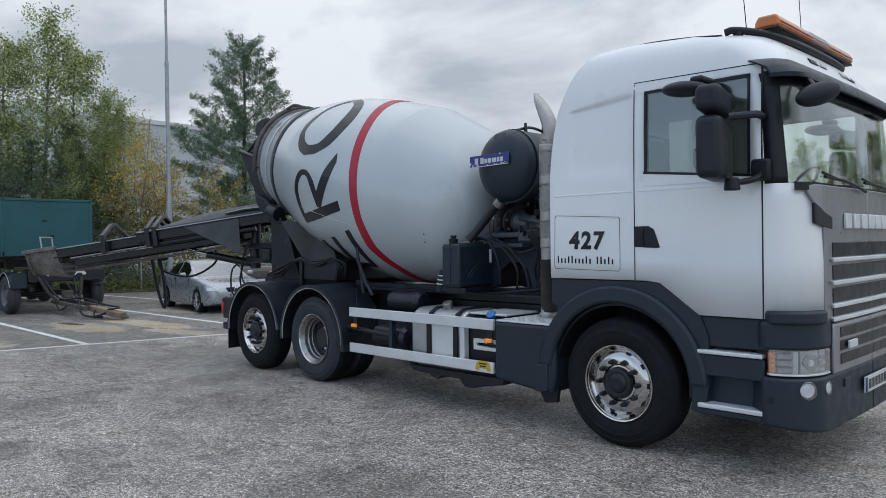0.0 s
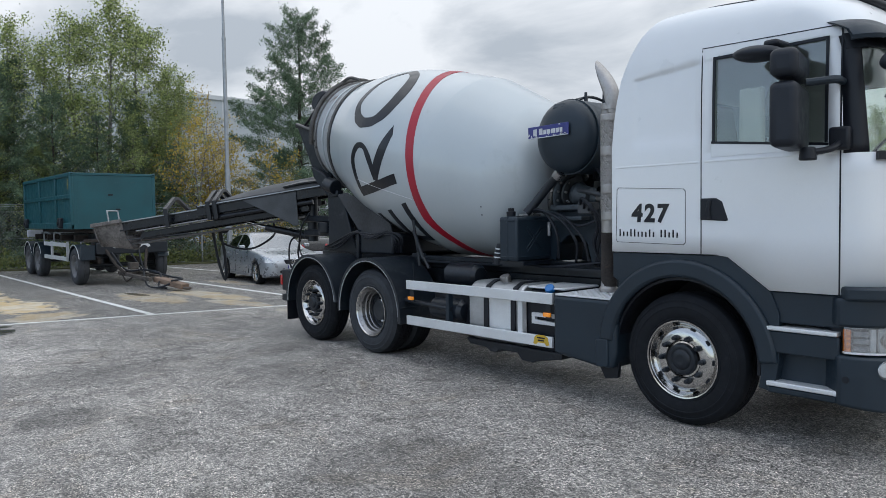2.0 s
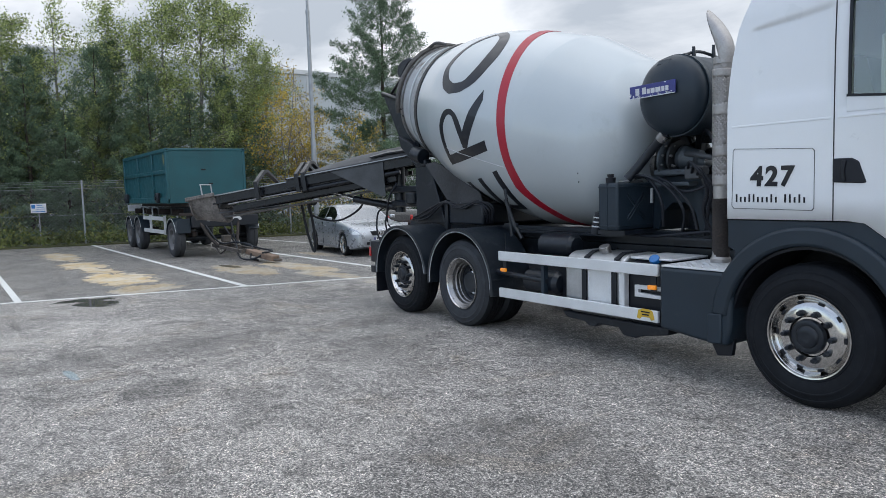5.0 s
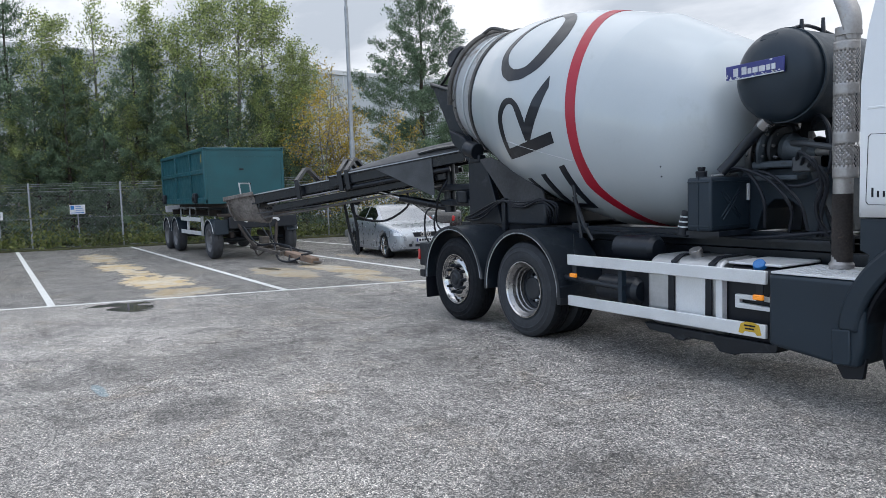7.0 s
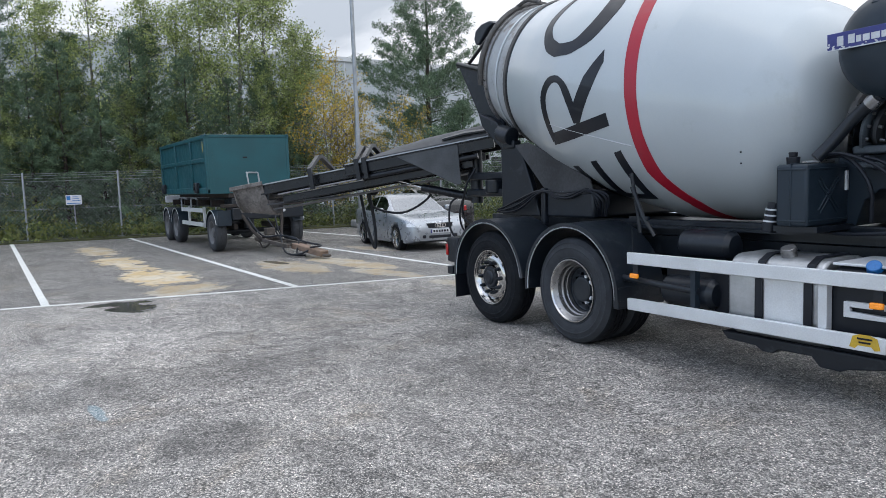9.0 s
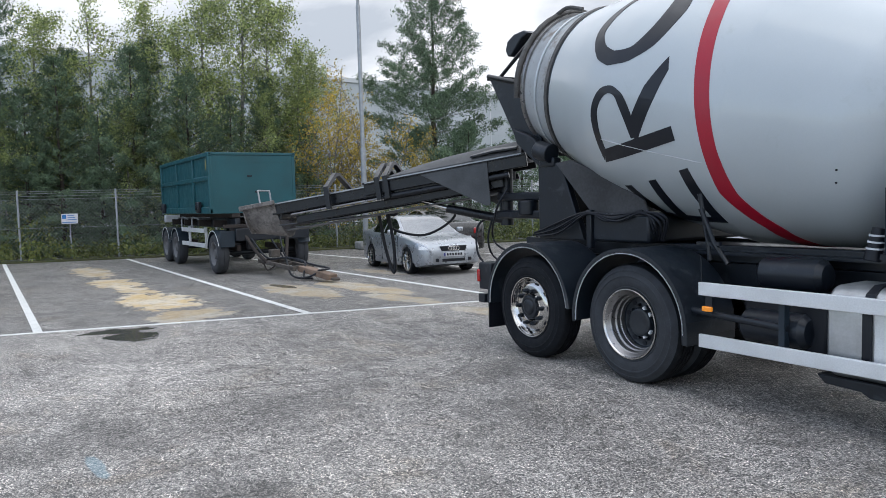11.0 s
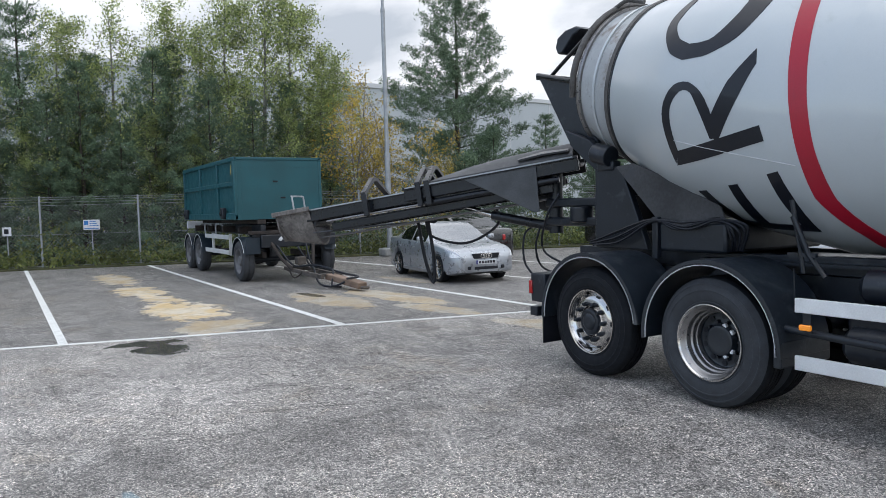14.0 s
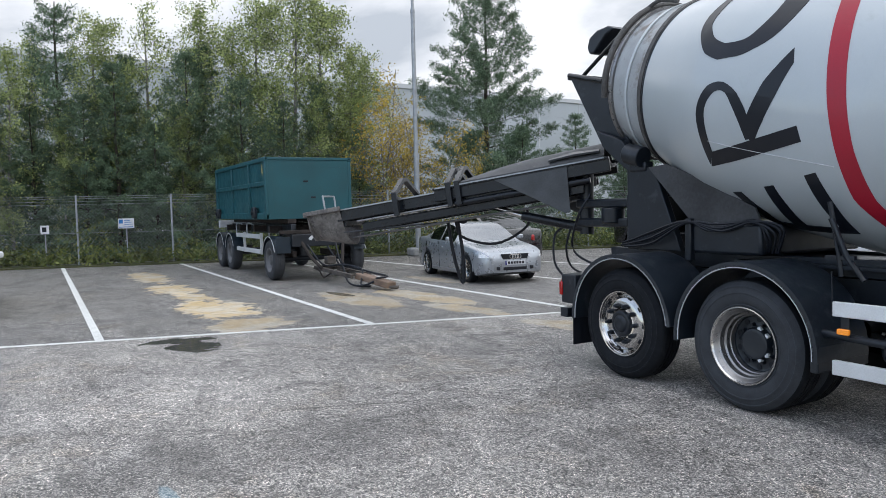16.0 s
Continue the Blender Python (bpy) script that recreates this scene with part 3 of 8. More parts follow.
def truck_wheel(name, x, kind):
    """kind: convex (polished, hub stands out) or deep (dished drive wheel). The outer face looks to -y; y = 0 is the tyre's outer wall."""
    w = new(name)
    w.parent = truck
    w.matrix_basis = pose(x, -1.225, HUB)
    R, W = 0.522, 0.30
    prof = [(0.022, 0.300), (0.014, 0.312), (0.012, 0.322), (0.016, 0.326), (0.006, 0.345), (0.0, 0.375), (0.001, 0.405), (-0.002, 0.409), (-0.002, 0.417), (0.002, 0.421), (0.010, 0.455), (0.007, 0.459), (0.009, 0.468), (0.018, 0.474), (0.03, 0.492), (0.045, 0.506)]
    part("sidewall", lathe([(-a, r) for a, r in prof], 72, TO_Y), M_SIDEWALL if kind == "convex" else M_WORNTYRE, w, "dusty grey rubber sidewall")
    prof = [(0.045, 0.506), (0.062, 0.516), (0.085, R)]
    for k in range(4):
        a = 0.085 + k * 0.037
        prof += [(a + 0.028, R), (a + 0.029, R - 0.012), (a + 0.036, R - 0.012), (a + 0.037, R)]
    prof += [(W - 0.05, R - 0.004), (W - 0.02, 0.49), (W, 0.42), (W, 0.33), (W - 0.02, 0.29), (0.05, 0.29), (0.022, 0.300)]
    part("tyre", lathe([(-a, r) for a, r in prof], 72, TO_Y), M_RUBBER, w, "black ribbed tyre tread")
    if kind == "convex":
        rim = [(0.03, 0.286), (0.016, 0.302), (0.010, 0.306), (0.012, 0.296), (0.03, 0.288), (0.060, 0.272), (0.068, 0.262), (0.046, 0.235), (0.036, 0.205), (0.034, 0.150), (0.044, 0.14), (0.07, 0.14), (0.09, 0.28)]
        rim_ob = part("rim", lathe([(-a, r) for a, r in rim], 72, TO_Y), M_CHROME, w, "polished alloy rim with rust specks")
        for k in range(10):
            a = 2 * math.pi * (k + 0.5) / 10
            bm = bmesh.new()
            box(bm, -0.021, 0.021, 0.046, 0.060, -0.009, 0.009)
            part("slot", bm, M_BLACK, rim_ob, m=Matrix.Rotation(a, 4, "Y") @ pose(0, 0.0, 0.2480))
        for k in range(10):
            a = 2 * math.pi * k / 10
            bm = rod((0, 0.036, 0), (0, 0.006, 0), 0.024, 0.022, 12)
            cyl(bm, (0, 0.008, 0), (0, -0.022, 0), 0.019, 0.015, 12)
            part("wheel_nut", bm, M_FRAME, rim_ob, m=pose(0.172 * math.cos(a), 0.0, 0.172 * math.sin(a)), bevel=0.002)
        hub = [(-0.036, 0.128), (-0.022, 0.126), (-0.006, 0.118), (0.0, 0.104), (-0.004, 0.082), (0.006, 0.076), (0.014, 0.062), (0.016, 0.03), (0.010, 0.0)]
        part("hub", lathe([(a, r) for a, r in hub], 32, TO_Y), M_FRAME, w, "black hub cap")
    else:
        rim = [(0.03, 0.286), (0.014, 0.300), (0.006, 0.306), (0.006, 0.296), (0.022, 0.284), (0.035, 0.272), (0.05, 0.266), (0.06, 0.255), (0.10, 0.248), (0.112, 0.236), (0.15, 0.233), (0.156, 0.226), (0.195, 0.222)]
        rim_ob = part("rim", lathe([(-a, r) for a, r in rim], 72, TO_Y), M_STEEL, w, "silver painted steel rim")
        part("rim_ring", lathe([(-a, r) for a, r in [(0.012, 0.299), (0.004, 0.305), (0.003, 0.296), (0.016, 0.287)]], 72, TO_Y), M_CHROME, rim_ob, "bright rim edge")
        disc = [(0.19, 0.226), (0.206, 0.218), (0.212, 0.20), (0.206, 0.15), (0.20, 0.135), (0.165, 0.130), (0.142, 0.118), (0.136, 0.10), (0.14, 0.085), (0.134, 0.0)]
        d_ob = part("wheel_disc", lathe([(-a, r) for a, r in disc], 48, TO_Y), M_GUARD, w, "dark recessed wheel disc with round holes")
        for k in range(10):
            a = 2 * math.pi * k / 10
            part("wheel_nut", rod((0, 0.205, 0), (0, 0.172, 0), 0.017, 0.012, 10), M_FRAME, d_ob, m=pose(0.152 * math.cos(a), 0, 0.152 * math.sin(a)))
            if k in (1, 2, 8, 9):
                part("bright_lug", boxes((-0.018, 0.018, 0.150, 0.185, -0.014, 0.014)), M_REFL, d_ob, "bare metal lug", 0.004, m=pose(0.128 * math.cos(a), 0, 0.128 * math.sin(a), 0, 30 * k, 0))
            part("hand_hole", rod((0, 0.2075, 0), (0, 0.2035, 0), 0.023, 0.023, 14), M_BLACK, d_ob, m=pose(0.190 * math.cos(a + 0.31), 0, 0.190 * math.sin(a + 0.31)))
    return w


def mirror_parts(ob, m):
    """A copy of a part with its own parts, under the same thing."""
    c = copy_thing(ob, m)
    c.parent = ob.parent
    return c


wf = truck_wheel("front_wheel", FRONT, "convex")
wt = truck_wheel("tag_wheel", TAG, "convex")
wd = truck_wheel("drive_wheel", DRIVE, "deep")
for w, x in ((wf, FRONT), (wt, TAG), (wd, DRIVE)):
    mirror_parts(w, pose(x, 1.225, HUB, 0, 0, 180))
mirror_parts(wd, pose(DRIVE, -0.90, HUB))
mirror_parts(wd, pose(DRIVE, 0.90, HUB, 0, 0, 180))
for x in (FRONT, DRIVE, TAG):
    part("axle", rod((x, -0.95, HUB), (x, 0.95, HUB), 0.075), M_FRAME, truck)
part("differential", lathe([(-0.22, 0.1), (-0.12, 0.2), (0, 0.24), (0.12, 0.2), (0.22, 0.1)], 20, pose(DRIVE, 0, HUB)), M_FRAME, truck)

# chassis
for s in (-1, 1):
    part("frame_rail", boxes((-2.25, 5.1, s * 0.40 - 0.04, s * 0.40 + 0.04, 0.72, 1.02)), M_FRAME, truck, bevel=0.008)
    part("subframe_rail", boxes((-2.3, 3.1, s * 0.42 - 0.05, s * 0.42 + 0.05, 1.025, 1.17)), M_FRAME, truck, bevel=0.008)
for x in (-2.1, -0.7, 0.75, 1.6, 2.6, 3.4):
    part("cross_member", boxes((x - 0.05, x + 0.05, -0.36, 0.36, 0.76, 0.98)), M_FRAME, truck)
part("rear_beam", boxes((-2.28, -2.05, -1.18, 1.18, 0.62, 0.92)), M_FRAME, truck, "black rear light beam", 0.015)
part("under_run_bar", boxes((-2.34, -2.22, -1.15, 1.15, 0.46, 0.56)), M_FRAME, truck, bevel=0.01)
for s in (-1, 1):
    part("under_run_bracket", boxes((-2.30, -2.2, s * 0.6 - 0.04, s * 0.6 + 0.04, 0.5, 0.8)), M_FRAME, truck)
    part("side_lamp", boxes((-2.30, -2.25, s * 1.18 - 0.015, s * 1.18 + 0.015, 0.70, 0.84)), M_REDLENS, truck, "red rear corner lamp", 0.01)
    part("tail_lamp", boxes((-2.315, -2.282, s * 1.0 - 0.16, s * 1.0 + 0.16, 0.70, 0.86)), M_REDLENS, truck, "red tail lamp", 0.01)

# rear mudguards with pale edge strips
for x, a0, a1 in ((TAG, 5, 182), (DRIVE, -2, 184)):
    for s in (-1,):
        y0, y1 = sorted((s * 1.262, s * 0.66))
        g = part("mudguard", arc_band(x, HUB, 0.632, 0.655, a0, a1, y0, y1), M_GUARD, truck, "black plastic mudguard", 0.004)
        e0, e1 = sorted((s * 1.266, s * 1.258))
        part("edge_strip", arc_band(x, HUB, 0.612, 0.626, a0 + 1, a1 - 1, e0, e1), M_PALE, g, "pale rubber edge strip")
        part("edge_lip", arc_band(x, HUB, 0.618, 0.658, a0, a1, s * 1.262 - 0.004, s * 1.262 + 0.004), M_GUARD, g)
for s in (-1, 1):
    part("mud_flap", boxes((TAG - 0.665, TAG - 0.650, s * 0.95 - 0.30, s * 0.95 + 0.30, 0.22, 0.54)), M_BLACK, truck, "black rubber mud flap", 0.003)
    part("guard_end", boxes((0.60, 0.665, s * 0.95 - 0.30, s * 0.95 + 0.30, 0.42, 0.62)), M_GUARD, truck, bevel=0.012)

# side guard rails
for s in (-1, 1):
    for z in (0.435, 0.838):
        part("side_rail", boxes((0.755, 2.925, s * 1.215 - 0.018, s * 1.215 + 0.018, z, z + 0.102)), M_ALU, truck, "brushed aluminium side guard rail", 0.006)
    for x, wd_ in ((1.40, 0.045), (2.46, 0.06)):
        part("rail_post", boxes((x, x + wd_, s * 1.16 - 0.03, s * 1.16 + 0.03, 0.45, 0.92)), M_SLATE if x < 2 else M_ALU, truck)
    for x in (0.83, 2.86):
        part("side_marker_lamp", boxes((x - 0.042, x + 0.042, s * 1.222 - 0.016, s * 1.222 + 0.016, 0.718, 0.758)), M_LIT, truck, "amber side marker lamp", 0.008)
        part("marker_bracket", boxes((x - 0.03, x + 0.03, s * 1.20 - 0.006, s * 1.20 + 0.006, 0.70, 0.86)), M_FRAME, truck)
part("support_tube", rod((0.60, -1.15, 0.70), (1.45, -1.15, 0.66), 0.028), M_FRAME, truck)
# sticker with unreadable writing
st = part("sticker", prism([(2.70, 0.458), (2.72, 0.53), (2.765, 0.545), (2.83, 0.545), (2.875, 0.53), (2.895, 0.458), (2.86, 0.45), (2.84, 0.472), (2.755, 0.472), (2.735, 0.45)], -1.236, -1.2335), M_YELLOW, truck, "yellow arched sticker")
for a, b, z in ((2.75, 2.845, 0.512), (2.76, 2.835, 0.488)):
    part("lettering_bar", boxes((a, b, -1.2385, -1.2365, z, z + 0.012)), M_MARK, st)


def rounded_tank(name, x0, x1, y0, y1, z0, z1, r, mat, label=""):
    poly = []
    for cy, cz, a in ((y0 + r, z0 + r, 180), (y1 - r, z0 + r, 270), (y1 - r, z1 - r, 0), (y0 + r, z1 - r, 90)):
        for k in range(7):
            t = radians(a + 15 * k)
            poly.append((cy + r * math.cos(t), cz + r * math.sin(t)))
    return part(name, prism(poly, x0, x1, "yz"), mat, truck, label, 0.02)


t1 = rounded_tank("fuel_tank", 1.72, 2.46, -1.15, -0.55, 0.36, 0.985, 0.15, M_TANK, "silver aluminium fuel tank")
part("rubbed_panel", boxes((2.03, 2.33, -1.1535, -1.148, 0.50, 0.83)), M_ALU, t1, "bright rubbed panel", 0.003)
for x in (1.99, 2.37):
    part("tank_strap", prism([(-1.156, 0.42), (-1.17, 0.46), (-1.165, 0.84), (-1.125, 0.95), (-1.02, 1.0), (-0.7, 1.0), (-0.7, 0.988), (-1.01, 0.988), (-1.11, 0.94), (-1.15, 0.84), (-1.15, 0.42)], x - 0.03, x + 0.03, "yz"), M_BLACK, t1, "black tank strap", 0.003)
bm = rod((0, 0, 0), (0, -0.025, 0.055), 0.05, 0.05, 20)
cyl(bm, (0, -0.025, 0.055), (0, -0.038, 0.085), 0.058, 0.052, 20)
part("filler_cap", bm, M_STEEL, t1, "ribbed metal filler cap", 0.003, m=pose(2.14, -1.0, 0.965))
t2 = rounded_tank("urea_tank", 2.50, 2.93, -1.12, -0.55, 0.33, 0.95, 0.13, M_BLACK, "black plastic tank under a steel cover")
part("tank_cover", boxes((2.48, 2.94, -1.06, -0.55, 0.952, 0.972)), M_ALU, t2, bevel=0.006)
part("blue_cap", rod((2.75, -1.03, 0.93), (2.76, -1.075, 0.975), 0.052, 0.046, 20), M_BLUECAP, t2, "blue filler cap", 0.006)
part("heat_shield", prism([(2.62, 0.63), (2.94, 0.63), (2.94, 0.66), (2.66, 0.67), (2.66, 0.70), (2.94, 0.70), (2.94, 0.735), (2.62, 0.735)], -1.17, -1.13), M_ALU, truck, "folded metal strip", 0.004)
part("battery_box", boxes((1.0, 1.66, -1.02, -0.5, 0.46, 0.86)), M_BLACK, truck, bevel=0.03)
part("air_vessel", lathe([(0, 0.0), (0.02, 0.09), (0.06, 0.125), (0.5, 0.125), (0.54, 0.09), (0.56, 0)], 24, pose(0.98, -0.78, 1.0)), M_FRAME, truck, "black air vessel")
part("air_vessel", lathe([(0, 0.0), (0.02, 0.09), (0.06, 0.125), (0.5, 0.125), (0.54, 0.09), (0.56, 0)], 24, pose(1.0, -1.02, 0.63)), M_FRAME, truck, "black air vessel")
part("under_tray", prism([(1.62, 0.37), (1.68, 0.31), (1.92, 0.30), (1.98, 0.265), (2.06, 0.265), (2.11, 0.30), (2.36, 0.30), (2.42, 0.235), (2.56, 0.23), (2.62, 0.255), (2.93, 0.31), (2.93, 0.37)], -1.1, -0.5), M_FRAME, truck, bevel=0.01)

# box behind the front wheel with a tread plate
side_box = part("side_box", prism([(2.955, 0.40), (3.45, 0.345), (3.60, 0.345), (3.64, 0.50), (3.64, 0.925), (2.955, 0.925)], -1.245, -0.62), M_SLATE, truck, "dark grey plastic side box", 0.03, seg=3)
tread = part("tread_plate", boxes((2.97, 3.64, -1.235, -0.62, 0.928, 0.945)), M_ALU, truck, "aluminium tread plate step", 0.004)
for i in range(11):
    for j in range(9):
        s = 1 if (i + j) % 2 else -1
        bm = bmesh.new()
        box(bm, -0.018, 0.018, -0.005, 0.005, 0, 0.004)
        part("tread_bar", bm, M_ALU, tread, m=pose(3.01 + i * 0.06, -1.20 + j * 0.065, 0.945, 0, 0, 45 * s), smooth=0)

# ---- cab ----
SIDE_Y = 1.235


def cab_w(z):
    """Half width of the cab."""
    pts = ((1.0, 1.235), (2.0, 1.235), (2.5, 1.23), (2.85, 1.215), (2.988, 1.193), (3.108, 1.160), (3.192, 1.105), (3.23, 1.04), (3.264, 0.91), (3.312, 0.45))
    return np.interp(z, [p[0] for p in pts], [p[1] for p in pts])


def cab_rear(z):
    pts = ((1.0, 3.60), (2.2, 3.60), (2.5, 3.63), (2.75, 3.685), (2.976, 3.785), (3.108, 3.87), (3.192, 3.965), (3.264, 4.12), (3.312, 4.5))
    return np.interp(z, [p[0] for p in pts], [p[1] for p in pts])


def cab_front(z):
    pts = ((1.0, 5.70), (1.6, 5.70), (2.0, 5.665), (2.72, 5.58), (2.86, 5.53), (2.988, 5.47), (3.108, 5.40), (3.192, 5.30), (3.264, 5.10), (3.312, 4.85))
    return np.interp(z, [p[0] for p in pts], [p[1] for p in pts])


def corner(z):
    return np.interp(z, (1.0, 1.85, 2.05, 2.8, 2.95, 3.312), (0.31, 0.30, 0.25, 0.19, 0.28, 0.40))


def cab_point(u, z, out=0.0):
    """A point of the cab's right half outline at height z: u 0 at the rear edge of the side, 1 where the front corner starts, 2 where it ends, 3 on the middle line."""
    w, xr, xf, c = cab_w(z) + out, cab_rear(z) - out, cab_front(z) + out, corner(z)
    c = min(c, w * 0.9)

    def drop(x):
        """The roof sinks a little towards the front."""
        return z if z < 2.94 else 2.94 + (z - 2.94) * float(np.interp(x, (4.3, 5.1), (1.0, 0.78)))

    if u <= 1:
        return Vector((xr + (xf - c - xr) * u, -w, drop(xr + (xf - c - xr) * u)))
    if u <= 2:
        a = radians(90 * (u - 1))
        return Vector((xf - c + c * math.sin(a) * 0.93, -w + c - c * math.cos(a), drop(xf)))
    y = (-w + c) * (3 - u)
    k = (y / (w - c + 1e-6)) ** 2
    return Vector((xf - 0.07 * c + 0.07 * c * (1 - k), y, drop(xf)))


def side_u(x, z):
    w = cab_front(z) - min(corner(z), (cab_w(z)) * 0.9)
    return (x - cab_rear(z)) / (w - cab_rear(z))


def low_edge(x):
    """The lower edge of the white body along its side."""
    return float(np.interp(x, (3.6, 4.60, 4.93, 5.9), (1.345, 1.345, 1.105, 1.105)))


xs = [3.60, 3.62, 3.7, 3.78, 3.80, 3.82, 3.84, 3.87, 3.91, 4.0, 4.15, 4.28, 4.34, 4.37, 4.40, 4.51, 4.62, 4.93, 5.12, 5.30]
us_front = [1.0, 1.2, 1.4, 1.6, 1.8, 2.0, 2.2, 2.45, 2.7, 3.0]
zs = [1.5, 1.7, 1.9, 2.03, 2.085, 2.14, 2.18, 2.22, 2.26, 2.30, 2.34, 2.40, 2.55, 2.64, 2.68, 2.70, 2.71, 2.72, 2.73, 2.74, 2.75, 2.76, 2.775, 2.79, 2.82, 2.85, 2.88, 2.94, 3.012, 3.072, 3.132, 3.18, 3.205, 3.23, 3.252, 3.276, 3.30, 3.312]
def recess(x, z):
    """Depth of the soft pressed field behind the door."""
    ease = lambda a, b, v: float(np.clip((v - a) / (b - a), 0.0, 1.0)) ** 1.3
    top = 2.735 + 0.10 * (x - 3.85)
    return 0.017 * ease(3.785, 3.835, x) * ease(4.405, 4.36, x) * ease(2.15, 2.26, z) * ease(top + 0.016, top - 0.008, z) if 3.78 < x < 4.405 else 0.0


rows = []
lowrow = [Vector((x, -cab_w(1.2), low_edge(x))) for x in xs] + [cab_point(u, 1.105) for u in us_front]
rows.append(lowrow)
for z in zs:
    row = []
    for x in xs:
        u = min(max(side_u(x, z), 0.0), 1.0)
        if x == 3.60:
            u = 0.0
        p = cab_point(u, z)
        row.append(Vector((p.x, p.y + recess(x, z), p.z)))
    for u in us_front:
        row.append(cab_point(u, z))
    rows.append(row)
body_bm, pillars = bmesh.new(), {1: bmesh.new(), -1: bmesh.new()}
nx = len(xs)
levels = [1.3] + zs
for i in range(len(rows) - 1):
    for j in range(len(rows[0]) - 1):
        x0 = xs[j] if j < nx else 9
        is_win = 4.5 < x0 < 5.25 and 2.085 <= levels[i] and levels[i + 1] <= 2.79 and j < nx - 1
        is_screen = j >= nx + 2 and 2.03 <= levels[i] and levels[i + 1] <= 2.72
        is_pillar = (nx - 1 <= j <= nx + 1) and 2.03 <= levels[i] and levels[i + 1] <= 2.79
        if is_win or is_screen:
            continue
        for sgn in (1, -1):
            target = pillars[sgn] if is_pillar and j >= nx else body_bm
            q = [rows[i][j], rows[i][j + 1], rows[i + 1][j + 1], rows[i + 1][j]]
            q = [Vector((p.x, p.y * sgn, p.z)) for p in q]
            if len({tuple(round(c, 5) for c in p) for p in q}) > 2:
                vs = [target.verts.new(p) for p in (q if sgn == 1 else q[::-1])]
                target.faces.new(vs)
# rear wall and roof
for i in range(len(rows) - 1):
    a, b = rows[i][0], rows[i + 1][0]
    q = [a, b, Vector((b.x, -b.y, b.z)), Vector((a.x, -a.y, a.z))]
    body_bm.faces.new([body_bm.verts.new(p) for p in q])
top = rows[-1]
body_bm.faces.new([body_bm.verts.new(p) for p in top + [Vector((p.x, -p.y, p.z)) for p in top[::-1]][1:]])
bmesh.ops.remove_doubles(body_bm, verts=body_bm.verts, dist=0.001)
cab = part("cab_body", body_bm, M_WHITE, truck, "glossy white painted cab shell", smooth=38)
sol = cab.modifiers.new("thickness", "SOLIDIFY")
sol.thickness, sol.offset = 0.035, -1
for pillar_bm in pillars.values():
    bmesh.ops.remove_doubles(pillar_bm, verts=pillar_bm.verts, dist=0.001)
    pil = part("windscreen_pillar", pillar_bm, M_BLACK, cab, "black plastic windscreen pillar")
    sol = pil.modifiers.new("thickness", "SOLIDIFY")
    sol.thickness, sol.offset = 0.035, -1


def cab_patch(u0, u1, z0, z1, out, thick, name, mat, parent, label="", n=10, nz=4, sgn=1, bevel=0.0, zf=None):
    """A slab that follows the cab's outline."""
    def grid(o):
        g = []
        for i in range(nz + 1):
            row = []
            for j in range(n + 1):
                u = u0 + (u1 - u0) * j / n
                lo, hi = (z0, z1) if zf is None else zf(j / n)
                p = cab_point(u, lo + (hi - lo) * i / nz, o)
                row.append(Vector((p.x, p.y * sgn, p.z)))
            g.append(row)
        return g
    return part(name, slab(grid(out), grid(out - thick)), mat, parent, label, bevel)


def side_patch(x0, x1, z0, z1, out, thick, name, mat, parent, label="", sgn=1, zf=None, nz=4, n=6, bevel=0.0):
    def grid(o):
        g = []
        for i in range(nz + 1):
            row = []
            for j in range(n + 1):
                x = x0 + (x1 - x0) * j / n
                lo, hi = (z0, z1) if zf is None else zf(j / n)
                z = lo + (hi - lo) * i / nz
                row.append(Vector((x, -(cab_w(z) + o) * sgn, z)))
            g.append(row)
        return g
    return part(name, slab(grid(out), grid(out - thick)), mat, parent, label, bevel)


def outline_frame(poly, wdt, y, d):
    """A thin closed frame along an outline."""
    cx, cz = sum(p[0] for p in poly) / len(poly), sum(p[1] for p in poly) / len(poly)
    inner = [(p[0] + wdt * (1 if p[0] < cx else -1), p[1] + wdt * (1 if p[1] < cz else -1)) for p in poly]
    bm = bmesh.new()
    n = len(poly)
    A = [bm.verts.new((p[0], y, p[1])) for p in poly]
    B = [bm.verts.new((p[0], y, p[1])) for p in inner]
    A2 = [bm.verts.new((p[0], y + d, p[1])) for p in poly]
    B2 = [bm.verts.new((p[0], y + d, p[1])) for p in inner]
    for i in range(n):
        j = (i + 1) % n
        for f in ((A[i], A[j], B[j], B[i]), (A2[i], B2[i], B2[j], A2[j]), (A[i], A2[i], A2[j], A[j]), (B[i], B[j], B2[j], B2[i])):
            bm.faces.new(f)
    return bm


